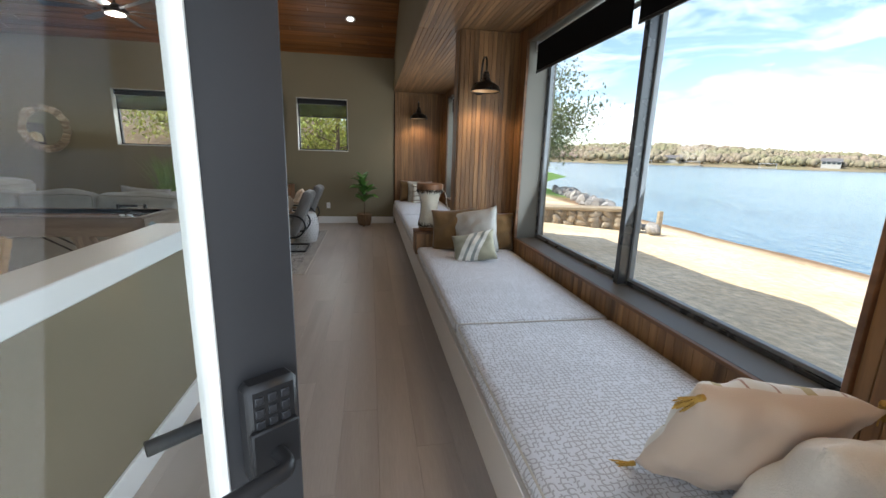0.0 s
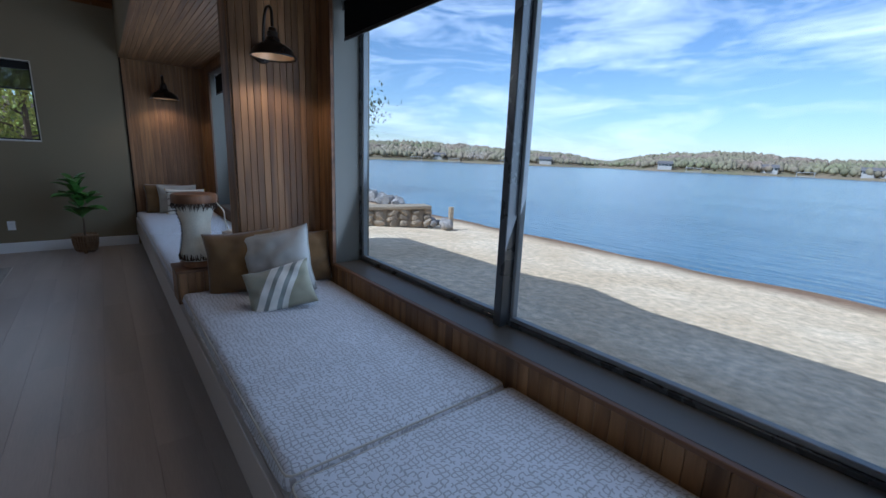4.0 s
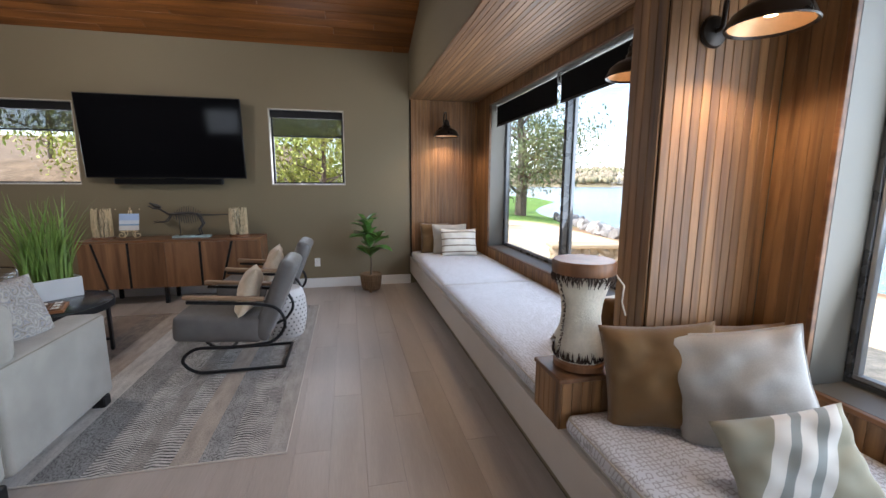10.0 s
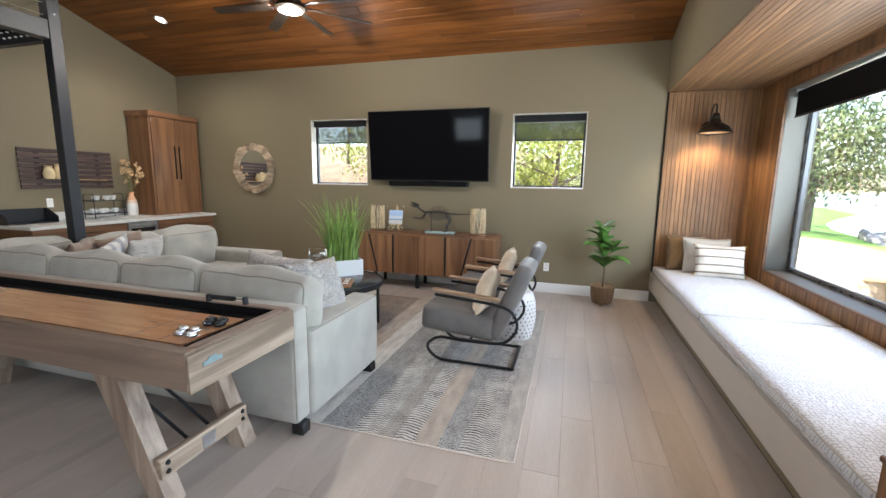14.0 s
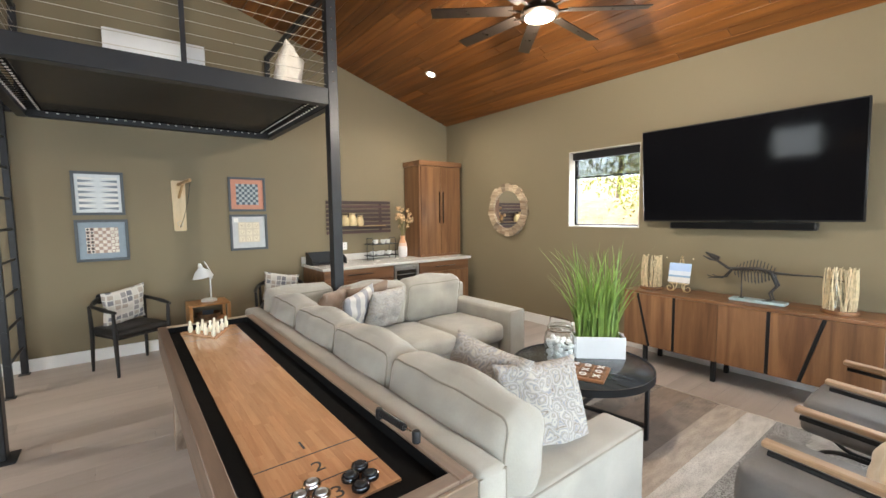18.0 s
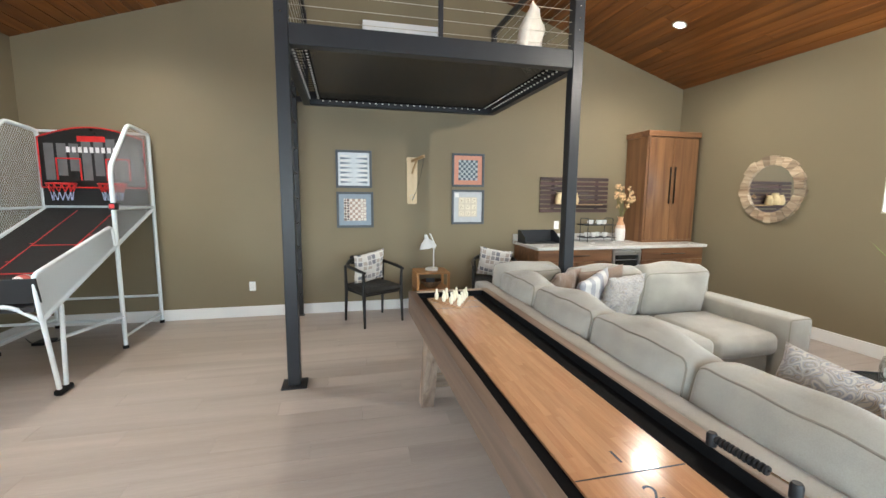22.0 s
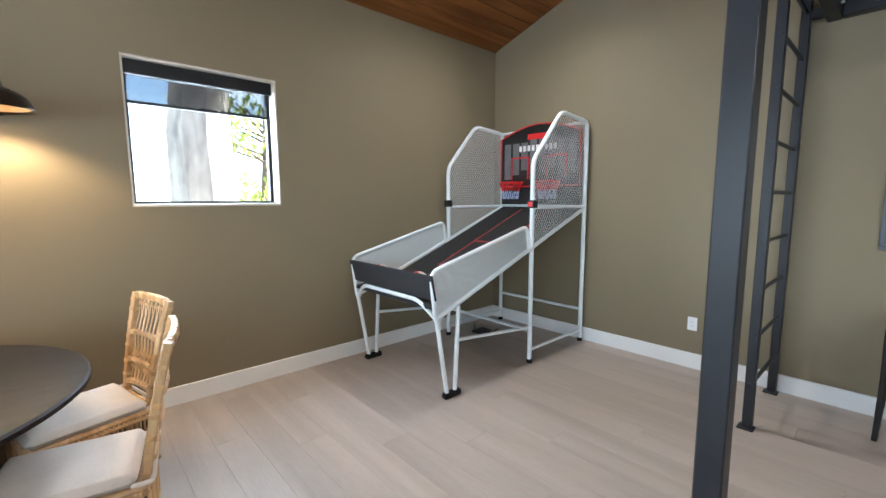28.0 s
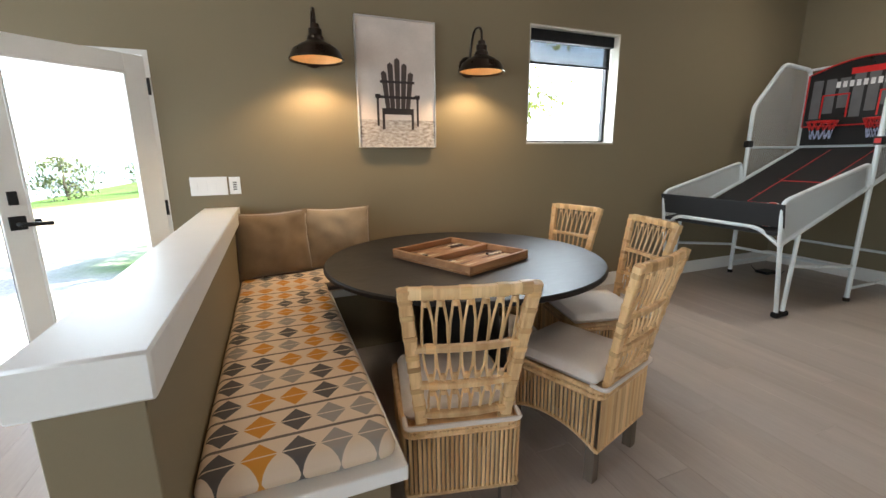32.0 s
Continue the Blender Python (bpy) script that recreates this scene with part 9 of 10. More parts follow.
def diamond_cloth(name):
    ma, ns, ln, bsdf = shader(name)
    co, sp, cb = ns.new("ShaderNodeTexCoord"), ns.new("ShaderNodeSeparateXYZ"), ns.new("ShaderNodeCombineXYZ")
    ln.new(co.outputs["Object"], sp.inputs[0])

    def math_node(op, a, b=None, c=None):
        nd = ns.new("ShaderNodeMath")
        nd.operation = op
        for i, v in enumerate((a, b, c)):
            if v is None:
                continue
            if isinstance(v, (int, float)):
                nd.inputs[i].default_value = v
            else:
                ln.new(v, nd.inputs[i])
        return nd.outputs[0]

    u = math_node("MULTIPLY", sp.outputs["X"], 1 / 0.104)
    v = math_node("MULTIPLY", sp.outputs["Y"], 1 / 0.142)
    fu = math_node("MULTIPLY_ADD", math_node("FRACT", u), 2.0, -1.0)
    fv = math_node("MULTIPLY_ADD", math_node("FRACT", v), 2.0, -1.0)
    au, av = math_node("ABSOLUTE", fu), math_node("ABSOLUTE", fv)
    dia = math_node("LESS_THAN", math_node("ADD", math_node("MULTIPLY", au, 1.08), math_node("MULTIPLY", av, 1.22)), 1.0)
    gap = math_node("GREATER_THAN", av, 0.035)
    mask = math_node("MULTIPLY", dia, gap)
    line = math_node("GREATER_THAN", av, 0.91)
    ln.new(math_node("FLOOR", u), cb.inputs["X"])
    ln.new(math_node("FLOOR", v), cb.inputs["Y"])
    wh = ns.new("ShaderNodeTexWhiteNoise")
    ln.new(cb.outputs[0], wh.inputs["Vector"])
    rp = ns.new("ShaderNodeValToRGB")
    rp.color_ramp.interpolation = "CONSTANT"
    el = rp.color_ramp.elements
    el.new(0.66)
    for e, p, c in zip(el, (0.0, 0.36, 0.68), ((0.56, 0.24, 0.03), (0.30, 0.27, 0.24), (0.095, 0.085, 0.08))):
        e.position, e.color = p, rgb(c)
    ln.new(wh.outputs["Value"], rp.inputs["Fac"])
    m1, m2 = ns.new("ShaderNodeMix"), ns.new("ShaderNodeMix")
    m1.data_type = m2.data_type = "RGBA"
    m1.inputs["A"].default_value = (0.66, 0.53, 0.40, 1)
    ln.new(mask, m1.inputs["Factor"])
    ln.new(rp.outputs["Color"], m1.inputs["B"])
    m2.inputs["B"].default_value = (0.15, 0.12, 0.10, 1)
    ln.new(line, m2.inputs["Factor"])
    ln.new(m1.outputs["Result"], m2.inputs["A"])
    ln.new(m2.outputs["Result"], bsdf.inputs["Base Color"])
    bsdf.inputs["Roughness"].default_value = 0.92
    nz, bp = ns.new("ShaderNodeTexNoise"), ns.new("ShaderNodeBump")
    nz.inputs["Scale"].default_value = 420
    ln.new(co.outputs["Object"], nz.inputs["Vector"])
    bp.inputs["Strength"].default_value, bp.inputs["Distance"].default_value = 0.3, 0.003
    ln.new(nz.outputs["Fac"], bp.inputs["Height"])
    ln.new(bp.outputs["Normal"], bsdf.inputs["Normal"])
    return ma


DIAMOND = diamond_cloth("orange_grey_diamond_cloth")
bq = thing("banquette", "white-topped built-in corner banquette beside the half wall", "bench")
part("base", one((-1.44, Y0 + 0.001, 0.0), (-0.931, 2.53, 0.415), 0.003), WALL, bq)
part("base", one((-2.70, Y0 + 0.001, 0.0), (-1.441, 0.80, 0.415), 0.003), WALL, bq)
part("seat_board", one((-1.485, Y0 + 0.001, 0.416), (-0.931, 2.575, 0.466), 0.004), WHITE, bq, "white painted seat edge")
part("seat_board", one((-2.745, Y0 + 0.001, 0.4162), (-1.4855, 0.845, 0.4658), 0.004), WHITE, bq, "white painted seat edge")
for lo, hi, lab in (((-1.46, 0.86, 0.4665), (-0.938, 2.535, 0.54), "diamond-patterned seat cushion along the half wall"), ((-2.70, 0.33, 0.4665), (-0.938, 0.852, 0.54), "diamond-patterned seat cushion along the back wall")):
    c = thing("banquette_cushion", lab, "cushion", group="banquette cushions")
    part("cover", soft_box(bmesh.new(), lo, hi, 0.028, 0.006, 12, None, 0.004), DIAMOND, c)
TAN = surface("tan_faux_suede", (0.19, 0.13, 0.072), 0.8, var=0.18, scale=5, bump=0.2, bump_scale=260, sheen=0.4)
scatter("throw_pillow", 0.50, 0.46, 0.16, pose(-1.16, 0.52, 0.755, 16, 0, 8), TAN, "tan suede throw pillow in the banquette corner", 22, TAN, group="banquette pillows")
scatter("throw_pillow", 0.50, 0.46, 0.16, pose(-1.60, 0.47, 0.755, 14, 0, -4), surface("pale_tan_suede", (0.27, 0.205, 0.13), 0.8, var=0.15, scale=5, bump=0.2, bump_scale=260, sheen=0.4), "pale tan suede throw pillow against the back wall", 23, TAN, group="banquette pillows")

# ---- round table and rattan chairs ----
tb = thing("round_dining_table", "round black oak dining table on a broad pedestal", "table", pose(-2.20, 1.40, 0))
lathe(bm := bmesh.new(), [(0.0, 0.725), (0.77, 0.725), (0.80, 0.735), (0.80, 0.752), (0.792, 0.76), (0.0, 0.76)], 72)
part("tabletop", bm, BLACK_OAK, tb)
lathe(bm := bmesh.new(), [(0.0, 0.0), (0.34, 0.0), (0.345, 0.02), (0.30, 0.06), (0.22, 0.35), (0.20, 0.55), (0.26, 0.7245), (0.0, 0.7245)], 40)
part("pedestal", bm, BLACK_OAK, tb)

CUSH = surface("off_white_seat_cloth", (0.68, 0.62, 0.56), 0.85, var=0.06, scale=5, bump=0.2, bump_scale=300)
GREY_LEG = wood("grey_brown_leg", (0.15, 0.115, 0.085), (0.09, 0.065, 0.045), "z", 0.55, 0.1)


RATTAN_WRAP = wood("darker_cane_wrap", (0.63, 0.42, 0.20), (0.42, 0.24, 0.10), "x", 0.45, 0.25, False, 14.0)


def rattan_chair(m):
    """Faces local +y; the back stands at -y."""
    th = thing("rattan_dining_chair", "honey rattan dining chair with woven lattice back and pale cushion", "chair", m, "rattan chairs")
    for x, y in ((-0.168, -0.20), (0.168, -0.20), (-0.185, 0.20), (0.185, 0.20)):
        bm = bmesh.new()
        prism(bm, [(x - 0.021, y - 0.021), (x + 0.021, y - 0.021), (x + 0.021, y + 0.021), (x - 0.021, y + 0.021)], 0.0, 0.42, "z")
        part("leg", bm, GREY_LEG, th)
    bm = bmesh.new()
    for z in (0.43, 0.405):
        tube(bm, rounded([(-0.202, -0.235, z), (0.202, -0.235, z), (0.218, 0.235, z), (-0.218, 0.235, z)], 0.03, 3, True), 0.012, 7, True)
    part("seat_frame", bm, RATTAN, th)
    part("seat_deck", one((-0.19, -0.225, 0.415), (0.19, 0.225, 0.435), 0.004), RATTAN, th)
    n = 24
    for side_k in range(4):
        for k in range(n):
            u = -0.228 + 0.456 * (k + 0.5) / n
            f = abs(u) / 0.228
            x, y = ((u * 0.86, -0.238), (0.205 + 0.034 * (u + 0.23), u), (u * 0.92, 0.238), (-0.205 - 0.034 * (u + 0.23), u))[side_k]
            drop = (0.165 + 0.07 * (1 - f ** 2.2)) if side_k in (1, 2, 3) else 0.165
            part("skirt_rod", tube(bmesh.new(), [(x, y, 0.43), (x * 0.985, y * 0.985, drop)], 0.0062, 5), RATTAN, th)
    bm = bmesh.new()
    for side_k in range(4):
        pts = []
        for k in range(13):
            u = -0.235 + 0.47 * k / 12
            f = abs(u) / 0.235
            x, y = ((u * 0.86, -0.236), (0.203 + 0.034 * (u + 0.23), u), (u * 0.92, 0.236), (-0.203 - 0.034 * (u + 0.23), u))[side_k]
            pts.append((x * 0.99, y * 0.99, (0.165 + 0.07 * (1 - f ** 2.2)) if side_k else 0.165))
        tube(bm, pts, 0.009, 6)
    part("skirt_edge", bm, RATTAN, th)
    part("seat_cushion", soft_box(bmesh.new(), (-0.196, -0.20, 0.437), (0.196, 0.235, 0.482), 0.02, 0.01, 8, None, 0.004), CUSH, th, "off-white seat cushion")
    part("cushion_tie", (lambda b: (tube(b, rounded([(-0.202, -0.19, 0.447), (-0.202, -0.255, 0.447), (0.202, -0.255, 0.447), (0.202, -0.19, 0.447)], 0.02, 3), 0.009, 6), b)[1])(bmesh.new()), CUSH, th)

    def bk(u, z):
        f = (z - 0.44) / 0.56
        return Vector((u * (0.76 + 0.32 * f), -0.232 - 0.085 * f - 0.03 * f * f, z))

    def ribbon(pts, w, h, side):
        """A squared cane rail through points; side: the way its width runs."""
        bm = bmesh.new()
        rings = []
        for i, p in enumerate(pts):
            way = (pts[min(i + 1, len(pts) - 1)] - pts[max(i - 1, 0)]).normalized()
            a = (side - way * side.dot(way)).normalized()
            b = way.cross(a)
            c = 0.3
            rings.append([bm.verts.new(p + a * (w / 2 * u) + b * (h / 2 * v)) for u, v in ((-1, -1 + c), (-1 + c, -1), (1 - c, -1), (1, -1 + c), (1, 1 - c), (1 - c, 1), (-1 + c, 1), (-1, 1 - c))])
        for a, b in zip(rings, rings[1:]):
            for j in range(8):
                bm.faces.new((a[j], a[(j + 1) % 8], b[(j + 1) % 8], b[j]))
        bm.faces.new(rings[0][::-1])
        bm.faces.new(rings[-1])
        bmesh.ops.recalc_face_normals(bm, faces=bm.faces[:])
        return bm

    for s in (-1, 1):
        part("back_post", ribbon([bk(s * 0.19, 0.40 + 0.565 * k / 8) for k in range(9)], 0.040, 0.032, Vector((1, 0, 0))), RATTAN, th)
        for z in (0.455, 0.53, 0.60, 0.685, 0.73, 0.80, 0.875, 0.93):
            part("wrap", ribbon([bk(s * 0.19, z + d) for d in (-0.009, 0.0, 0.009)], 0.044, 0.036, Vector((1, 0, 0))), RATTAN_WRAP, th)
    for z, h in ((0.952, 0.036), (0.755, 0.022), (0.613, 0.022), (0.495, 0.022)):
        pts = []
        for k in range(11):
            u = -0.178 + 0.356 * k / 10
            pts.append(bk(u, z) + Vector((0, -0.018 * (1 - (u / 0.19) ** 2), 0)))
        part("back_rail", ribbon(pts, h, 0.028, Vector((0, 0, 1))), RATTAN, th)
        for k in (1, 9) if z < 0.9 else (1, 4, 7, 9):
            part("wrap", ribbon([pts[k].lerp(pts[k + 1], f) for f in (0.0, 0.5, 0.9)], h + 0.004, 0.032, Vector((0, 0, 1))), RATTAN_WRAP, th)
    for z0, z1, flip in ((0.767, 0.934, 1), (0.625, 0.743, 0), (0.507, 0.601, 1)):
        n = 7
        for k in range(n):
            uc = -0.155 + 0.31 * (k + 0.5) / n
            wide, d = 0.31 / n * 0.48, 0.006
            for s in (-1, 1):
                lo_u, hi_u = (uc + s * wide, uc + s * d) if flip else (uc + s * d, uc + s * wide)
                p, q = bk(lo_u, z0), bk(hi_u, z1)
                mid = (p + q) / 2 + Vector((s * 0.004, -0.014, 0))
                part("lattice_rod", tube(bmesh.new(), [p + Vector((0, -0.008, 0)), mid, q + Vector((0, -0.008, 0))], 0.0045, 5), RATTAN, th)
            zk = z1 - 0.018 if flip else z0 + 0.018
            part("binding", lathe(bmesh.new(), [(0.0, -0.010), (0.011, -0.008), (0.0125, 0.0), (0.011, 0.008), (0.0, 0.010)], 8, bk(uc, zk) + Vector((0, -0.009, 0))), RATTAN, th)
    return th


ch1 = rattan_chair(pose(-1.783, 2.19, 0, 0, 0, 167.4))
for m in (pose(-2.421, 2.165, 0, 0, 0, 198.6), pose(-2.917, 1.726, 0, 0, 0, -101.1), pose(-2.955, 1.147, 0, 0, 0, -76.2)):
    copy_thing(ch1, m)

bg = thing("backgammon_set", "open wooden backgammon case with counters on the table", "board game", pose(-2.16, 1.43, 0.7605, 0, 0, 24))
CASE = wood("tan_game_case", (0.42, 0.22, 0.10), (0.28, 0.13, 0.055), "x", 0.45, 0.1)
part("base", one((-0.255, -0.30, 0.0), (0.255, 0.30, 0.012), 0.003), CASE, bg)
for lo, hi in (((-0.255, -0.30, 0.0125), (-0.237, 0.30, 0.05)), ((0.237, -0.30, 0.0125), (0.255, 0.30, 0.05)), ((-0.2365, -0.30, 0.0125), (0.2365, -0.282, 0.05)), ((-0.2365, 0.282, 0.0125), (0.2365, 0.30, 0.05)), ((-0.2365, -0.018, 0.0125), (0.2365, 0.018, 0.048))):
    part("side", one(lo, hi, 0.003), CASE, bg)
for nm, col, par in (("dark_point", (0.10, 0.035, 0.02), 0), ("pale_point", (0.55, 0.42, 0.26), 1)):
    ma = surface(nm + "_veneer", col, 0.5, bump=0.0)
    for half in (-0.15, 0.15):
        for k in range(6):
            if k % 2 != par:
                continue
            y = half - 0.125 + 0.25 * k / 6
            d = 0.25 / 6
            for s in (-1, 1):
                part(nm, prism(bmesh.new(), [(s * 0.235, y), (s * 0.03, y + d / 2), (s * 0.235, y + d)], 0.0125, 0.0135, "z"), ma, bg)
for nm, col, sd in (("dark_counter", (0.03, 0.015, 0.012), 2), ("pale_counter", (0.72, 0.63, 0.48), 3)):
    ma = surface(nm + "_paint", col, 0.35, bump=0.0)
    for k in range(12):
        part(nm, lathe(bmesh.new(), [(0.0, 0.0), (0.017, 0.0), (0.018, 0.003), (0.017, 0.008), (0.0, 0.008)], 14, ((-1 if k % 2 else 1) * (0.215 - 0.037 * (k // 4)), (-1) ** (k // 2) * (0.06 + 0.042 * (k % 4) + 0.02 * (sd - 2)), 0.0137)), ma, bg)

# ---- outside: ground, lake, far shore, trees ----
def smooth(a, b, x):
    t = max(0.0, min(1.0, (x - a) / (b - a)))
    return t * t * (3 - 2 * t)


def ground_z(x, y):
    shore = 2.5 * smooth(18, 30, y) + 16 * smooth(28, 62, y)
    z = -0.14 - 0.079 * max(0.0, x - 2.3 - shore)
    z = max(z, -3.0)
    z += smooth(16, 30, y) * smooth(14, 6, x) * 0.25
    if y > 9.2:
        z += smooth(9.8, 16.0, y) * smooth(-0.8, -3.2, x) * 2.2
        z += smooth(20, 60, y) * smooth(6, -10, x) * 4
    z += 0.012 * noise.noise(Vector((x * 1.3, y * 1.3, 0))) + (0.03 * noise.noise(Vector((x * 0.4, y * 0.4, 3))) if x > 2.5 else 0)
    if X0 - 0.3 < x < 1.95 and Y0 - 0.3 < y < Y1 + 0.3:
        z = min(z, -0.2)
    return z


def ground_material():
    """Sand by the lake, lawn farther off, leaf litter on the bank and pale paving by the entrance."""
    ma, ns, ln, bsdf = shader("beach_lawn_and_bank")
    co, sp = ns.new("ShaderNodeTexCoord"), ns.new("ShaderNodeSeparateXYZ")
    ln.new(co.outputs["Object"], sp.inputs[0])
    wob = ns.new("ShaderNodeTexNoise")
    wob.inputs["Scale"].default_value, wob.inputs["Detail"].default_value = 0.5, 4
    ln.new(co.outputs["Object"], wob.inputs["Vector"])

    def step(axis, a, b, amount=2.0):
        ad = ns.new("ShaderNodeMath")
        ad.operation = "MULTIPLY_ADD"
        ad.inputs[1].default_value = amount
        ln.new(wob.outputs["Fac"], ad.inputs[0])
        ln.new(sp.outputs[axis], ad.inputs[2])
        mr = ns.new("ShaderNodeMapRange")
        mr.inputs["From Min"].default_value, mr.inputs["From Max"].default_value = a + amount / 2, b + amount / 2
        ln.new(ad.outputs[0], mr.inputs["Value"])
        return mr.outputs["Result"]

    def times(a, b):
        m = ns.new("ShaderNodeMath")
        m.operation = "MULTIPLY"
        ln.new(a, m.inputs[0])
        ln.new(b, m.inputs[1])
        return m.outputs[0]

    def tone(c1, c2, s1, s2):
        a, b, mx, m2 = ns.new("ShaderNodeTexNoise"), ns.new("ShaderNodeTexNoise"), ns.new("ShaderNodeMix"), ns.new("ShaderNodeMix")
        a.inputs["Scale"].default_value, b.inputs["Scale"].default_value = s1, s2
        a.inputs["Detail"].default_value = b.inputs["Detail"].default_value = 6
        ln.new(co.outputs["Object"], a.inputs["Vector"])
        ln.new(co.outputs["Object"], b.inputs["Vector"])
        mr = ns.new("ShaderNodeMapRange")
        mr.inputs["From Min"].default_value, mr.inputs["From Max"].default_value = 0.35, 0.65
        ln.new(a.outputs["Fac"], mr.inputs["Value"])
        mx.data_type = m2.data_type = "RGBA"
        mx.inputs["A"].default_value, mx.inputs["B"].default_value = rgb(c1), rgb(c2)
        ln.new(mr.outputs["Result"], mx.inputs["Factor"])
        m2.blend_type = "MULTIPLY"
        m2.inputs["Factor"].default_value = 0.7
        rp = ns.new("ShaderNodeMapRange")
        rp.inputs["From Min"].default_value, rp.inputs["From Max"].default_value = 0.3, 0.7
        rp.inputs["To Min"].default_value, rp.inputs["To Max"].default_value = 0.6, 1.25
        ln.new(b.outputs["Fac"], rp.inputs["Value"])
        ln.new(mx.outputs["Result"], m2.inputs["A"])
        ln.new(rp.outputs["Result"], m2.inputs["B"])
        return m2.outputs["Result"]

    def over(base, top, mask):
        mx = ns.new("ShaderNodeMix")
        mx.data_type = "RGBA"
        ln.new(mask, mx.inputs["Factor"])
        ln.new(base, mx.inputs["A"])
        ln.new(top, mx.inputs["B"])
        return mx.outputs["Result"]

    col = tone((0.80, 0.635, 0.43), (0.68, 0.51, 0.32), 0.6, 9.0)
    wet = tone((0.28, 0.17, 0.10), (0.22, 0.14, 0.08), 2.0, 14.0)
    col = over(col, wet, step("X", 9.5, 10.4, 0.5))
    lawn = tone((0.16, 0.26, 0.06), (0.10, 0.19, 0.04), 0.8, 30.0)
    col = over(col, lawn, times(step("Y", 21.5, 23.5, 3.0), step("X", 40.0, 34.0, 1.0)))
    litter = tone((0.20, 0.14, 0.09), (0.12, 0.085, 0.055), 3.0, 25.0)
    col = over(col, litter, times(step("Y", 8.9, 9.2, 0.2), step("X", 0.4, -1.0, 1.5)))
    pave = tone((0.55, 0.53, 0.49), (0.48, 0.46, 0.43), 0.8, 40.0)
    col = over(col, pave, times(step("Y", 0.6, 0.3, 0.1), step("X", 4.0, 2.5, 0.5)))
    col = over(col, lawn, times(times(step("Y", -2.6, -3.4, 1.2), step("X", 1.6, 0.6, 2.0)), step("Y", -7.0, -6.2, 0.6)))
    col = over(col, lawn, step("Y", -16.0, -17.5, 3.0))
    ln.new(col, bsdf.inputs["Base Color"])
    bsdf.inputs["Roughness"].default_value = 0.95
    bsdf.inputs["Specular IOR Level"].default_value = 0.15
    hb, bp = ns.new("ShaderNodeTexNoise"), ns.new("ShaderNodeBump")
    hb.inputs["Scale"].default_value, hb.inputs["Detail"].default_value = 6.0, 8
    ln.new(co.outputs["Object"], hb.inputs["Vector"])
    bp.inputs["Strength"].default_value, bp.inputs["Distance"].default_value = 0.9, 0.05
    ln.new(hb.outputs["Fac"], bp.inputs["Height"])
    ln.new(bp.outputs["Normal"], bsdf.inputs["Normal"])
    return ma


xs = [-400, -200, -100, -60, -40, -30, -24, -20, -17, -14, -12, -10, -9, -8] + [X0 - 0.3] + [-6.5 + 0.8 * k for k in range(11)] + [1.95] + [2.2 + 0.35 * k for k in range(30)] + [13.5, 15, 18, 24, 40]
ys = [-400, -200, -120, -80, -50, -35, -25, -20, -16] + [-13 + 0.8 * k for k in range(17)] + [0.0] + [0.6 + 0.6 * k for k in range(15)] + [9.2] + [9.6 + 0.6 * k for k in range(30)] + [29, 32, 36, 42, 50, 65, 90, 150, 300]
bm = bmesh.new()
grid = [[bm.verts.new((x, y, ground_z(x, y))) for y in ys] for x in xs]
for i in range(len(xs) - 1):
    for j in range(len(ys) - 1):
        bm.faces.new((grid[i][j], grid[i + 1][j], grid[i + 1][j + 1], grid[i][j + 1]))
structure("ground", bm, ground_material(), "pale sandy beach running down to the lake", "ground")


def water_material():
    ma, ns, ln, bsdf = shader("rippled_lake_water")
    bsdf.inputs["Base Color"].default_value = (0.07, 0.135, 0.19, 1)
    bsdf.inputs["Roughness"].default_value = 0.16
    bsdf.inputs["IOR"].default_value = 1.33
    co, mp = ns.new("ShaderNodeTexCoord"), ns.new("ShaderNodeMapping")
    mp.inputs["Scale"].default_value = (2.2, 0.55, 1)
    mp.inputs["Rotation"].default_value = (0, 0, 0.5)
    ln.new(co.outputs["Object"], mp.inputs["Vector"])
    a, b = ns.new("ShaderNodeTexNoise"), ns.new("ShaderNodeTexNoise")
    a.inputs["Scale"].default_value, a.inputs["Detail"].default_value = 1.6, 5
    b.inputs["Scale"].default_value, b.inputs["Detail"].default_value = 0.06, 3
    ln.new(mp.outputs["Vector"], a.inputs["Vector"])
    ln.new(mp.outputs["Vector"], b.inputs["Vector"])
    ad = ns.new("ShaderNodeMath")
    ad.operation = "MULTIPLY"
    ln.new(a.outputs["Fac"], ad.inputs[0])
    ln.new(b.outputs["Fac"], ad.inputs[1])
    bp = ns.new("ShaderNodeBump")
    bp.inputs["Strength"].default_value, bp.inputs["Distance"].default_value = 0.8, 0.12
    ln.new(ad.outputs[0], bp.inputs["Height"])
    ln.new(bp.outputs["Normal"], bsdf.inputs["Normal"])
    return ma


bm = bmesh.new()
vs = [bm.verts.new(p) for p in ((9.0, -1500, -0.80), (2500, -1500, -0.80), (2500, 1500, -0.80), (9.0, 1500, -0.80))]
bm.faces.new(vs)
structure("water", bm, water_material(), "wide rippled blue lake", "water")


def bearing(deg, r):
    return Vector((r * math.sin(radians(deg)), r * math.cos(radians(deg)), 0))


def hill(deg):
    """Height of the far woods above the water along the compass."""
    h = 13 + 11 * math.exp(-((deg - 36) / 12) ** 2) + 9 * math.exp(-((deg - 72) / 8) ** 2) + 8 * math.exp(-((deg - 97) / 9) ** 2) - 9 * math.exp(-((deg - 59.5) / 2.6) ** 2)
    return max(4.0, h + 2.5 * noise.noise(Vector((deg * 0.5, 1.0, 0))))


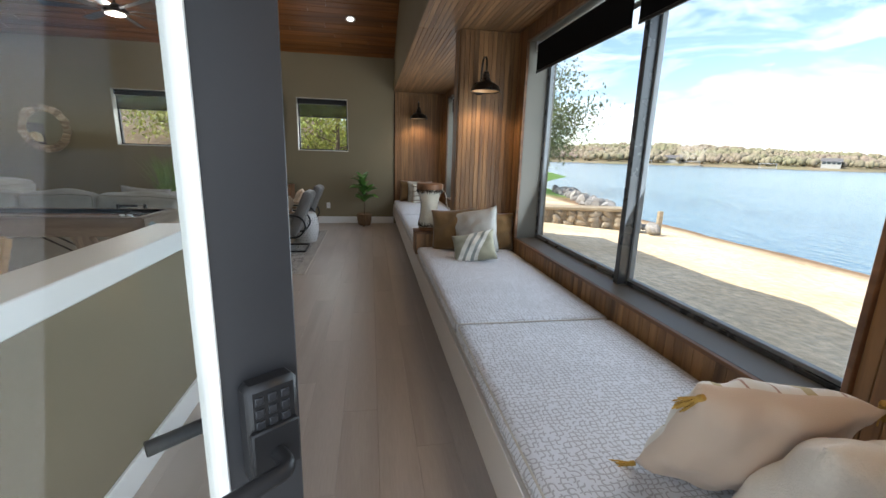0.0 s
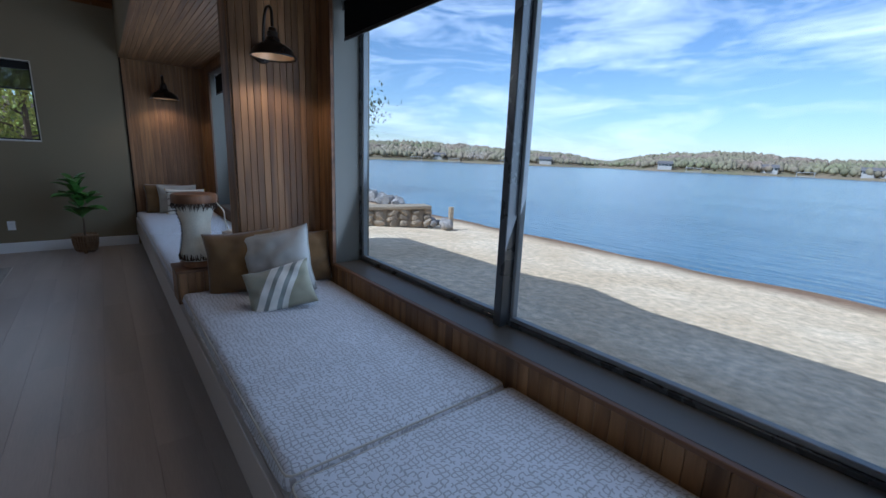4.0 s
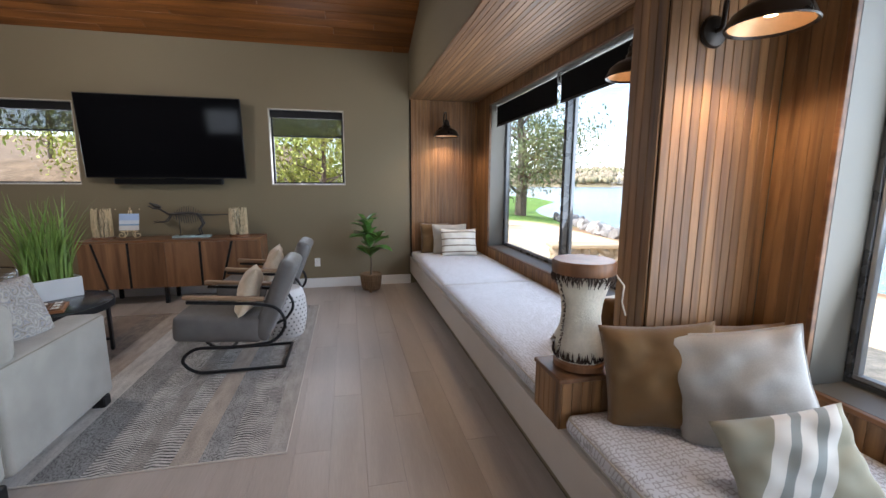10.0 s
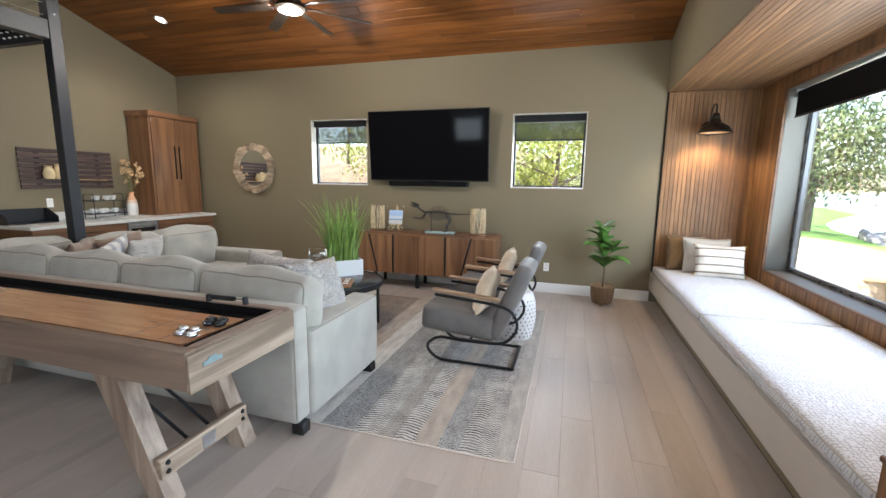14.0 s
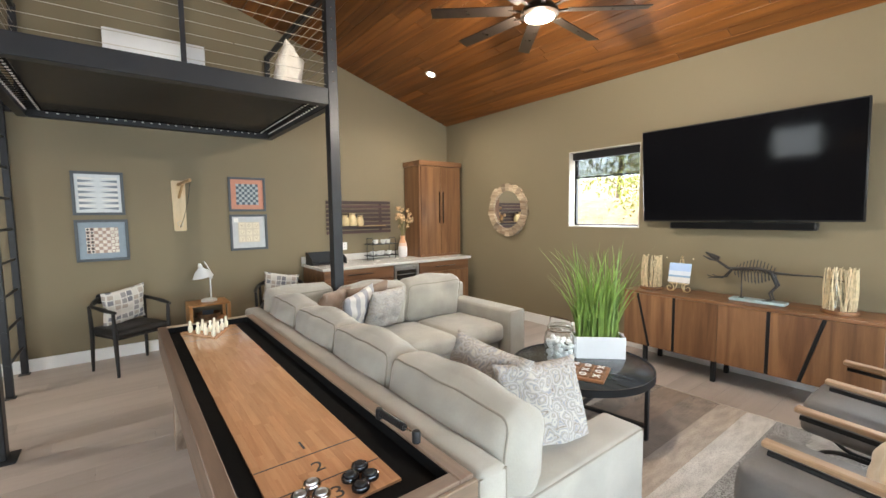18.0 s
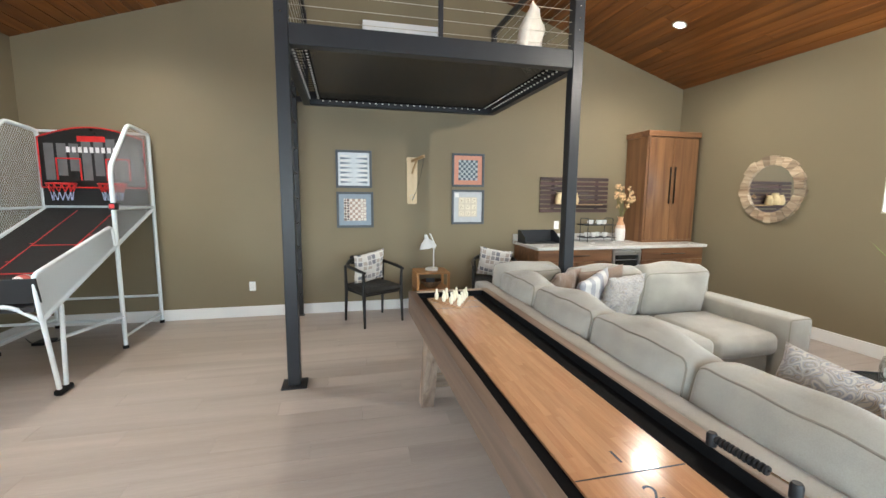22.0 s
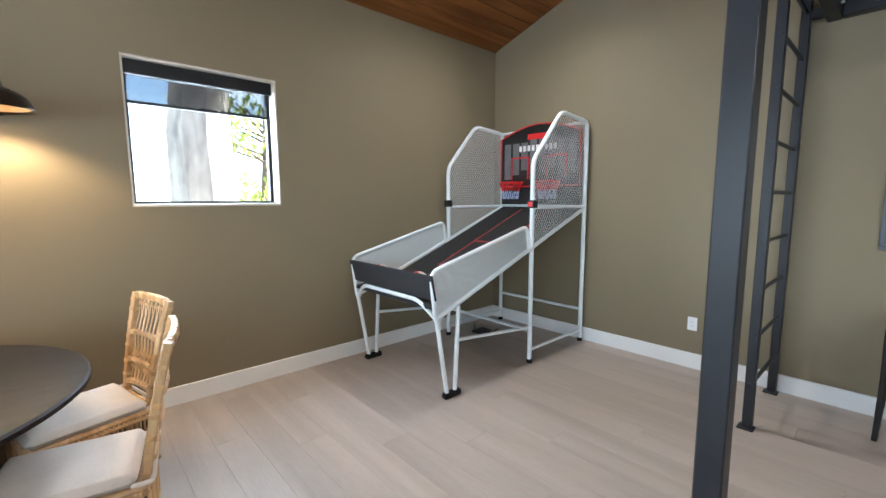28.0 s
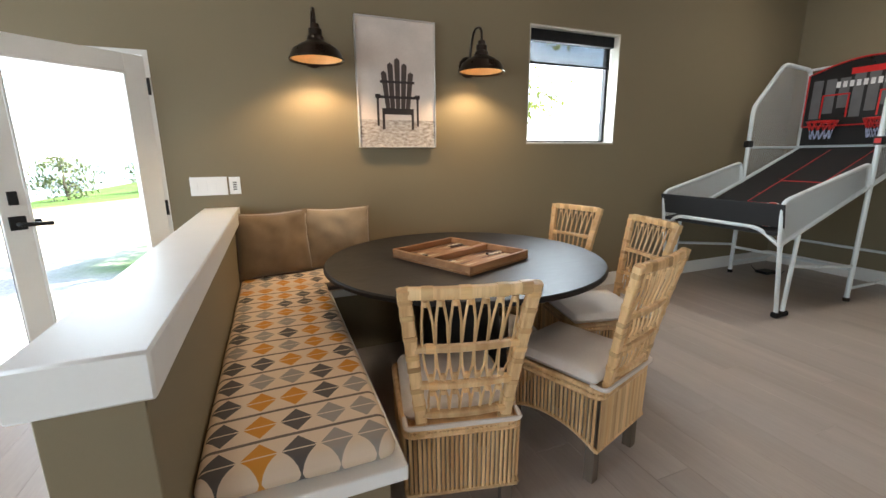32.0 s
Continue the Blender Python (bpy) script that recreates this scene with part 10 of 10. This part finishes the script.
bm = bmesh.new()
prev = None
for k in range(150):
    deg = 5 + k * 0.9
    r = 300 + 22 * noise.noise(Vector((deg * 0.12, 5.0, 0))) + 60 * math.exp(-((deg - 59.5) / 4) ** 2)
    row = [bm.verts.new(bearing(deg, r + d) + Vector((0, 0, z))) for d, z in ((0, -1.2), (6, 0.2), (30, 2.2), (90, hill(deg) * 0.35), (200, hill(deg) * 0.5))]
    if prev:
        for j in range(4):
            bm.faces.new((prev[j], row[j], row[j + 1], prev[j + 1]))
    prev = row
structure("backdrop", bm, surface("far_bank", (0.20, 0.18, 0.09), 0.95, var=0.3, scale=0.05, col2=(0.26, 0.19, 0.12)), "low far bank of the lake", "backdrop")
WOODS = surface("far_spring_woods", (0.21, 0.21, 0.11), 0.95, var=0.3, scale=0.03, bump=0.0, rand=0.2, island=True, col2=(0.27, 0.20, 0.155))
rng = random.Random(77)
verts, faces = [], []
ico = bmesh.new()
bmesh.ops.create_icosphere(ico, subdivisions=1, radius=1.0)
ico.verts.ensure_lookup_table()
ico_v = [v.co.copy() for v in ico.verts]
ico_f = [[v.index for v in f.verts] for f in ico.faces]
ico.free()
for k in range(11000):
    deg = rng.uniform(6, 138)
    depth = rng.uniform(8, 150)
    r = 300 + 22 * noise.noise(Vector((deg * 0.12, 5.0, 0))) + 60 * math.exp(-((deg - 59.5) / 4) ** 2) + depth
    h = rng.uniform(0.8, 2.2) * (0.7 + 0.5 * hill(deg) / 20)
    base = bearing(deg, r) + Vector((0, 0, hill(deg) * 0.5 * min(1, depth / 110) + 0.5))
    wide = h * rng.uniform(0.55, 1.0)
    n0 = len(verts)
    for c in ico_v:
        j = 1 + 0.6 * noise.noise(c * 2.4 + base * 0.7)
        verts.append((base.x + c.x * wide * j, base.y + c.y * wide * j, base.z + h * 0.9 + c.z * h * j))
    faces += [[n0 + i for i in f] for f in ico_f]
me = bpy.data.meshes.new("far_woods")
me.from_pydata(verts, [], faces)
me.materials.append(WOODS)
me.shade_smooth()
tagged(new("far_woods", me), "bare and budding spring woods along the far shore", "woods", "", "stuff")

PALE = surface("pale_siding", (0.40, 0.38, 0.35), 0.7)
ROOF_GREY = surface("grey_shingle_roof", (0.14, 0.13, 0.13), 0.9)
DARK_PANE = surface("dark_far_pane", (0.03, 0.04, 0.05), 0.2)


def house(m, w, d, h, label, wall=None):
    th = thing("lake_house", label, "house", m, "far lake houses")
    part("wall", one((-w / 2, -d / 2, -1.5), (w / 2, d / 2, h), 0.02), wall or PALE, th)
    bm = bmesh.new()
    prism(bm, [(-d / 2 - 0.6, h), (d / 2 + 0.6, h), (0, h + d * 0.35)], -w / 2 - 0.5, w / 2 + 0.5, "x")
    part("roof", bm, ROOF_GREY, th)
    for k in range(4):
        x = -w / 2 + w * (k + 0.5) / 4
        part("window", one((x - 0.7, -d / 2 - 0.06, h * 0.4), (x + 0.7, -d / 2 - 0.01, h * 0.8), 0.01), DARK_PANE, th)


rng = random.Random(9)
for deg, w in ((38, 9), (52, 8), (66, 8), (76, 8), (84, 10), (97, 12)):
    r = 312 + 22 * noise.noise(Vector((deg * 0.12, 5.0, 0)))
    p = bearing(deg, r)
    house(pose(p.x, p.y, 1.6, 0, 0, -deg), w, 5, 2.4, rng.choice(("small pale house among trees on the far shore", "low grey-roofed house near the far waterline")))
for deg in (35, 40, 47, 69, 79, 90, 100):
    r = 296 + 22 * noise.noise(Vector((deg * 0.12, 5.0, 0)))
    p = bearing(deg, r)
    dk = thing("boat_dock", "white roofed boat dock standing in the far shallows", "dock", pose(p.x, p.y, -0.8, 0, 0, -deg), "far docks")
    part("deck", one((-4, -3, 0.3), (4, 3, 0.6), 0.02), PALE, dk)
    part("canopy", one((-4.2, -3.2, 2.6), (4.2, 3.2, 2.9), 0.02), PALE, dk)
    for x in (-3.8, 3.8):
        for y in (-2.8, 2.8):
            part("pile", one((x - 0.12, y - 0.12, -1.5), (x + 0.12, y + 0.12, 2.6), 0.02), PALE, dk)

bu = thing("mooring_buoy", "round red mooring buoy floating on the lake", "buoy", pose(24.9, 2.45, -0.78))
bm = bmesh.new()
bmesh.ops.create_icosphere(bm, subdivisions=3, radius=0.17, matrix=Matrix.Translation((0, 0, 0.06)))
part("float", bm, RED, bu)
lathe(bm := bmesh.new(), [(0.0, 0.22), (0.045, 0.22), (0.045, 0.26), (0.0, 0.26)], 12)
part("cap", bm, WHITE_PLASTIC, bu)

# low stone wall with a timber cap
ROCK = surface("weathered_rock", (0.30, 0.24, 0.17), 0.9, var=0.35, scale=2.5, bump=0.8, bump_scale=8, rand=0.3)
ROCK_GREY = surface("grey_riprap", (0.26, 0.24, 0.22), 0.9, var=0.35, scale=2.5, bump=0.8, bump_scale=8, rand=0.3)
TIMBER = wood("grey_timber", (0.40, 0.32, 0.22), (0.26, 0.20, 0.13), "x", 0.85, 0.15)


def rock_mesh(seed, ma):
    bm = bmesh.new()
    bmesh.ops.create_icosphere(bm, subdivisions=2, radius=1.0)
    for v in bm.verts:
        v.co *= 1 + 0.35 * noise.noise(v.co * 1.3 + Vector((seed * 3.1, 0, 0)))
    return finish("stone", bm, ma)


rocks = [rock_mesh(k, ROCK) for k in range(4)]
greys = [rock_mesh(k + 9, ROCK_GREY) for k in range(4)]
sw = thing("stone_wall", "low rubble stone wall with a timber cap on the beach", "wall", pose(6.0, 11.3, ground_z(6.0, 11.3), 0, 0, -12))
part("timber_cap", one((-1.7, -0.28, 0.44), (1.7, 0.28, 0.54), 0.02), TIMBER, sw)
part("core", one((-1.62, -0.18, -0.3), (1.62, 0.18, 0.44), 0.02), ROCK, sw)
rng = random.Random(2)
for k in range(30):
    ob = new("stone", rocks[k % 4])
    ob.parent = sw
    ob.matrix_basis = pose(-1.6 + 3.2 * (k % 10) / 9 + rng.uniform(-0.05, 0.05), -0.17, 0.06 + 0.15 * (k // 10), rng.uniform(0, 360), rng.uniform(0, 360), 0) @ Matrix.Diagonal((rng.uniform(0.14, 0.2), rng.uniform(0.1, 0.14), rng.uniform(0.08, 0.11), 1))
for k in range(10):
    ob = new("stone", greys[k % 4])
    ob.parent = sw
    ob.matrix_basis = pose(1.75 + rng.uniform(0, 0.55), -0.25 + rng.uniform(-0.3, 0.3), 0.02, rng.uniform(0, 360), 0, rng.uniform(0, 360)) @ Matrix.Scale(rng.uniform(0.08, 0.17), 4)
part("post", one((2.25, -0.35, -0.2), (2.37, -0.23, 0.5), 0.01), TIMBER, sw)
rr = thing("riprap", "slope of grey boulders along the water's edge", "rocks")
for k in range(70):
    f = rng.random()
    x, y = 10.7 + 2.2 * f + rng.uniform(-0.5, 0.5), 17.5 + 9 * f + rng.uniform(-0.5, 0.5)
    ob = new("boulder", greys[k % 4])
    ob.parent = rr
    ob.matrix_basis = pose(x, y, ground_z(x, y) + 0.08, rng.uniform(0, 360), rng.uniform(0, 360), 0) @ Matrix.Diagonal((rng.uniform(0.2, 0.5), rng.uniform(0.2, 0.4), rng.uniform(0.15, 0.3), 1))

BARK = surface("furrowed_bark", (0.13, 0.095, 0.07), 0.95, var=0.35, scale=8, stretch=(1, 1, 0.25), bump=0.9, bump_scale=24)


def tree(m, height, spread, label, leaf, seed, low=0.3, trunk_r=0.16, leaves=2600, size=0.11, name="tree", bark=None):
    """A tapered trunk, forked limbs, and a crown of many small leaf sprays round the limb ends."""
    th = thing(name, label, "tree", m)
    rng = random.Random(seed)
    wood_bm = bmesh.new()
    top = Vector((rng.uniform(-0.3, 0.3), rng.uniform(-0.3, 0.3), height * 0.86))
    spine = [Vector((0, 0, -0.3)), Vector((0.1, 0.05, height * 0.3)), Vector((top.x * 0.5, top.y * 0.6, height * 0.6)), top]
    tube(wood_bm, spine, trunk_r, 9, False, [trunk_r * 1.25, trunk_r, trunk_r * 0.6, trunk_r * 0.15])
    tips = []
    for k in range(22):
        f = rng.uniform(low, 0.95)
        q = k * 2.4 + rng.uniform(-0.4, 0.4)
        i = min(2, int(f / 0.34))
        s = Vector((spine[i].x * 0.6, spine[i].y * 0.6, height * f * 0.86))
        reach = spread * (1.05 - 0.55 * abs(f - 0.45) * 2) * rng.uniform(0.6, 1.0)
        e = s + Vector((math.cos(q) * reach, math.sin(q) * reach, height * rng.uniform(0.02, 0.14)))
        mid = (s + e) / 2 + Vector((0, 0, height * 0.03))
        tube(wood_bm, [s, mid, e], 0.05, 6, False, [trunk_r * 0.35, trunk_r * 0.2, trunk_r * 0.05])
        tips += [mid.lerp(e, g) for g in (0.0, 0.35, 0.65, 1.0)] + [e + Vector((rng.gauss(0, 0.25), rng.gauss(0, 0.25), rng.gauss(0, 0.2))) * spread * 0.4 for _ in range(3)]
    part("trunk", wood_bm, bark or BARK, th)
    lv, lf = [], []
    for k in range(leaves):
        c = rng.choice(tips) + Vector((rng.gauss(0, 0.16), rng.gauss(0, 0.16), rng.gauss(0, 0.11))) * spread
        q = Euler((rng.uniform(0, 6.28), rng.uniform(0, 6.28), rng.uniform(0, 6.28))).to_matrix()
        s = size * rng.uniform(0.6, 1.3)
        n0 = len(lv)
        lv += [c + q @ Vector(p) * s for p in ((-1, 0, 0), (0, -0.45, 0.1), (1, 0, 0), (0, 0.45, 0.1))]
        lf.append([n0, n0 + 1, n0 + 2, n0 + 3])
    me = bpy.data.meshes.new("crown")
    me.from_pydata([tuple(v) for v in lv], [], lf)
    me.materials.append(leaf)
    ob = new("crown", me)
    ob.parent = th
    return th


def leaf_stuff(name, col, col2):
    ma = surface(name, col, 0.6, var=0.3, scale=0.8, bump=0.0, rand=0.4, island=True, col2=col2)
    b = ma.node_tree.nodes["Principled BSDF"]
    b.inputs["Subsurface Weight"].default_value = 0.0
    return ma


OAK_LEAF = leaf_stuff("dark_evergreen_leaves", (0.10, 0.14, 0.05), (0.16, 0.17, 0.07))
SPRING_LEAF = leaf_stuff("yellow_green_spring_leaves", (0.28, 0.36, 0.06), (0.40, 0.38, 0.08))
tree(pose(10.2, 27.0, ground_z(10.2, 27)), 9.5, 4.2, "large dark evergreen tree at the edge of the lake", OAK_LEAF, 1, 0.12, 0.3, 11000, 0.11)
tree(pose(5.2, 34.0, ground_z(5.2, 34)), 8.0, 3.4, "dark green tree on the far lawn", OAK_LEAF, 2, 0.2, 0.22, 6000, 0.11)
for k, (x, y, h, s) in enumerate(((-5.0, 13.6, 3.6, 1.9), (-3.0, 14.0, 3.8, 1.9), (-0.8, 13.0, 3.8, 1.8), (0.6, 14.4, 4.2, 1.9), (-5.6, 17.5, 4.5, 2.0), (-3.4, 18.6, 4.8, 2.1), (-7.6, 19.0, 5.5, 2.4), (-1.6, 15.6, 5.2, 2.0), (0.9, 16.6, 5.6, 2.2), (-0.2, 21.0, 6.0, 2.5), (2.9, 20.0, 5.0, 2.0), (-5.0, 23.0, 6.5, 2.8), (-10.0, 20.0, 6.0, 2.8))):
    tree(pose(x, y, ground_z(x, y)), h, s, "young tree with fresh yellow-green leaves behind the house", SPRING_LEAF, 20 + k, 0.08, 0.07, 5000 if y < 15 else 3000, 0.05 if y < 15 else 0.07)
# by the entrance side
# shaggy bark with the sun's glare on the trunk put into a lighter colour
SUNLIT_BARK = surface("sunlit_shaggy_bark", (0.50, 0.43, 0.35), 0.95, var=0.3, scale=5, stretch=(1, 1, 0.35), col2=(0.20, 0.17, 0.15), bump=0.9, bump_scale=16)
tree(pose(-4.6, -3.2, ground_z(-4.6, -3.2)), 8.5, 2.6, "shaggy-barked tree, its bark coloured as sunlit, close outside the small window", SPRING_LEAF, 40, 0.5, 0.42, 1800, 0.1, bark=SUNLIT_BARK)
tree(pose(-7.5, -9.0, ground_z(-7.5, -9)), 5.0, 2.2, "leafy green tree beyond the drive", SPRING_LEAF, 41, 0.15, 0.12, 2200, 0.1)
for k, (x, y) in enumerate(((1.5, -21), (4.5, -23), (-1.5, -22), (-5, -24), (8, -22))):
    tree(pose(x, y, ground_z(x, y)), 2.2, 1.4, "low green shrub beyond the lawn", OAK_LEAF, 50 + k, 0.05, 0.06, 900, 0.1, "shrub")
fe = thing("yard_fence", "dark metal picket fence beyond the drive", "fence")
for x in range(-14, -3):
    part("post", one((x - 0.04, -10.04, -0.3), (x + 0.04, -9.96, 1.1), 0.006), BLACK_METAL, fe)
for z in (0.15, 0.95):
    part("rail", one((-14, -10.02, z), (-4, -9.98, z + 0.04), 0.004), BLACK_METAL, fe)
pk = finish("picket", one((-0.01, -0.01, -0.2), (0.01, 0.01, 1.05), 0.002), BLACK_METAL)
for k in range(80):
    ob = new("picket", pk)
    ob.parent = fe
    ob.location = (-13.94 + k * 0.125, -10.0, 0)

# ---- beadboards and floor planks, piece by piece ----
bead_run(panel_north, (X1 + 0.02, Y1 - 0.014), (XW, Y1 - 0.014), 0.40, SOFFIT - 0.002, (0, -1))
bead_run(panel_south, (X1 + 0.02, Y0 + 0.014), (XW, Y0 + 0.014), 0.40, SOFFIT - 0.002, (0, 1))
bead_run(pier, (1.112, 4.424), (XW, 4.424), 0.40, SOFFIT - 0.002, (0, -1))
bead_run(pier, (1.112, 4.628), (XW, 4.628), 0.40, SOFFIT - 0.002, (0, 1))
bead_run(pier, (1.112, 4.424), (1.112, 4.628), 0.40, SOFFIT - 0.002, (-1, 0))
for ya, yb in ((Y0 + 0.026, 1.078), (4.172, 4.412), (4.640, 4.878), (8.292, Y1 - 0.026)):
    bead_run(panel_east, (XW + 0.0115, ya), (XW + 0.0115, yb), 0.40, SOFFIT - 0.002, (-1, 0))
for ya, yb in ((1.078, 4.172), (4.878, 8.292)):
    bead_run(panel_east, (XW + 0.0115, ya), (XW + 0.0115, yb), 0.40, 0.597, (-1, 0), 0.062)
    bead_run(panel_east, (XW + 0.0115, ya), (XW + 0.0115, yb), 2.492, SOFFIT - 0.002, (-1, 0), 0.2)

rng = random.Random(11)
PLANK_W, PLANK_L = 0.19, 1.52
plank_mesh = {}
count = 0
col = 0
x = X0
while x < 0.80:
    x2 = min(x + PLANK_W, 0.80)
    y = Y0 - 0.19 - ((col * 0.61) % 1.0) * PLANK_L
    while y < Y1:
        a, b = max(y, Y0 - 0.19 if -0.6 < x < 0.6 else Y0), min(y + PLANK_L, Y1)
        if b - a > 0.03:
            key = (round(x2 - x, 3), round(b - a, 3))
            if key not in plank_mesh:
                plank_mesh[key] = finish("plank", one((0.0004, 0.0004, -0.006), (x2 - x - 0.0004, b - a - 0.0004, 0.0), 0.0007), FLOOR_WOOD)
            ob = new("plank", plank_mesh[key])
            ob.parent = floor
            ob.location = (x, a, 0)
            count += 1
        y += PLANK_L
    x = x2
    col += 1
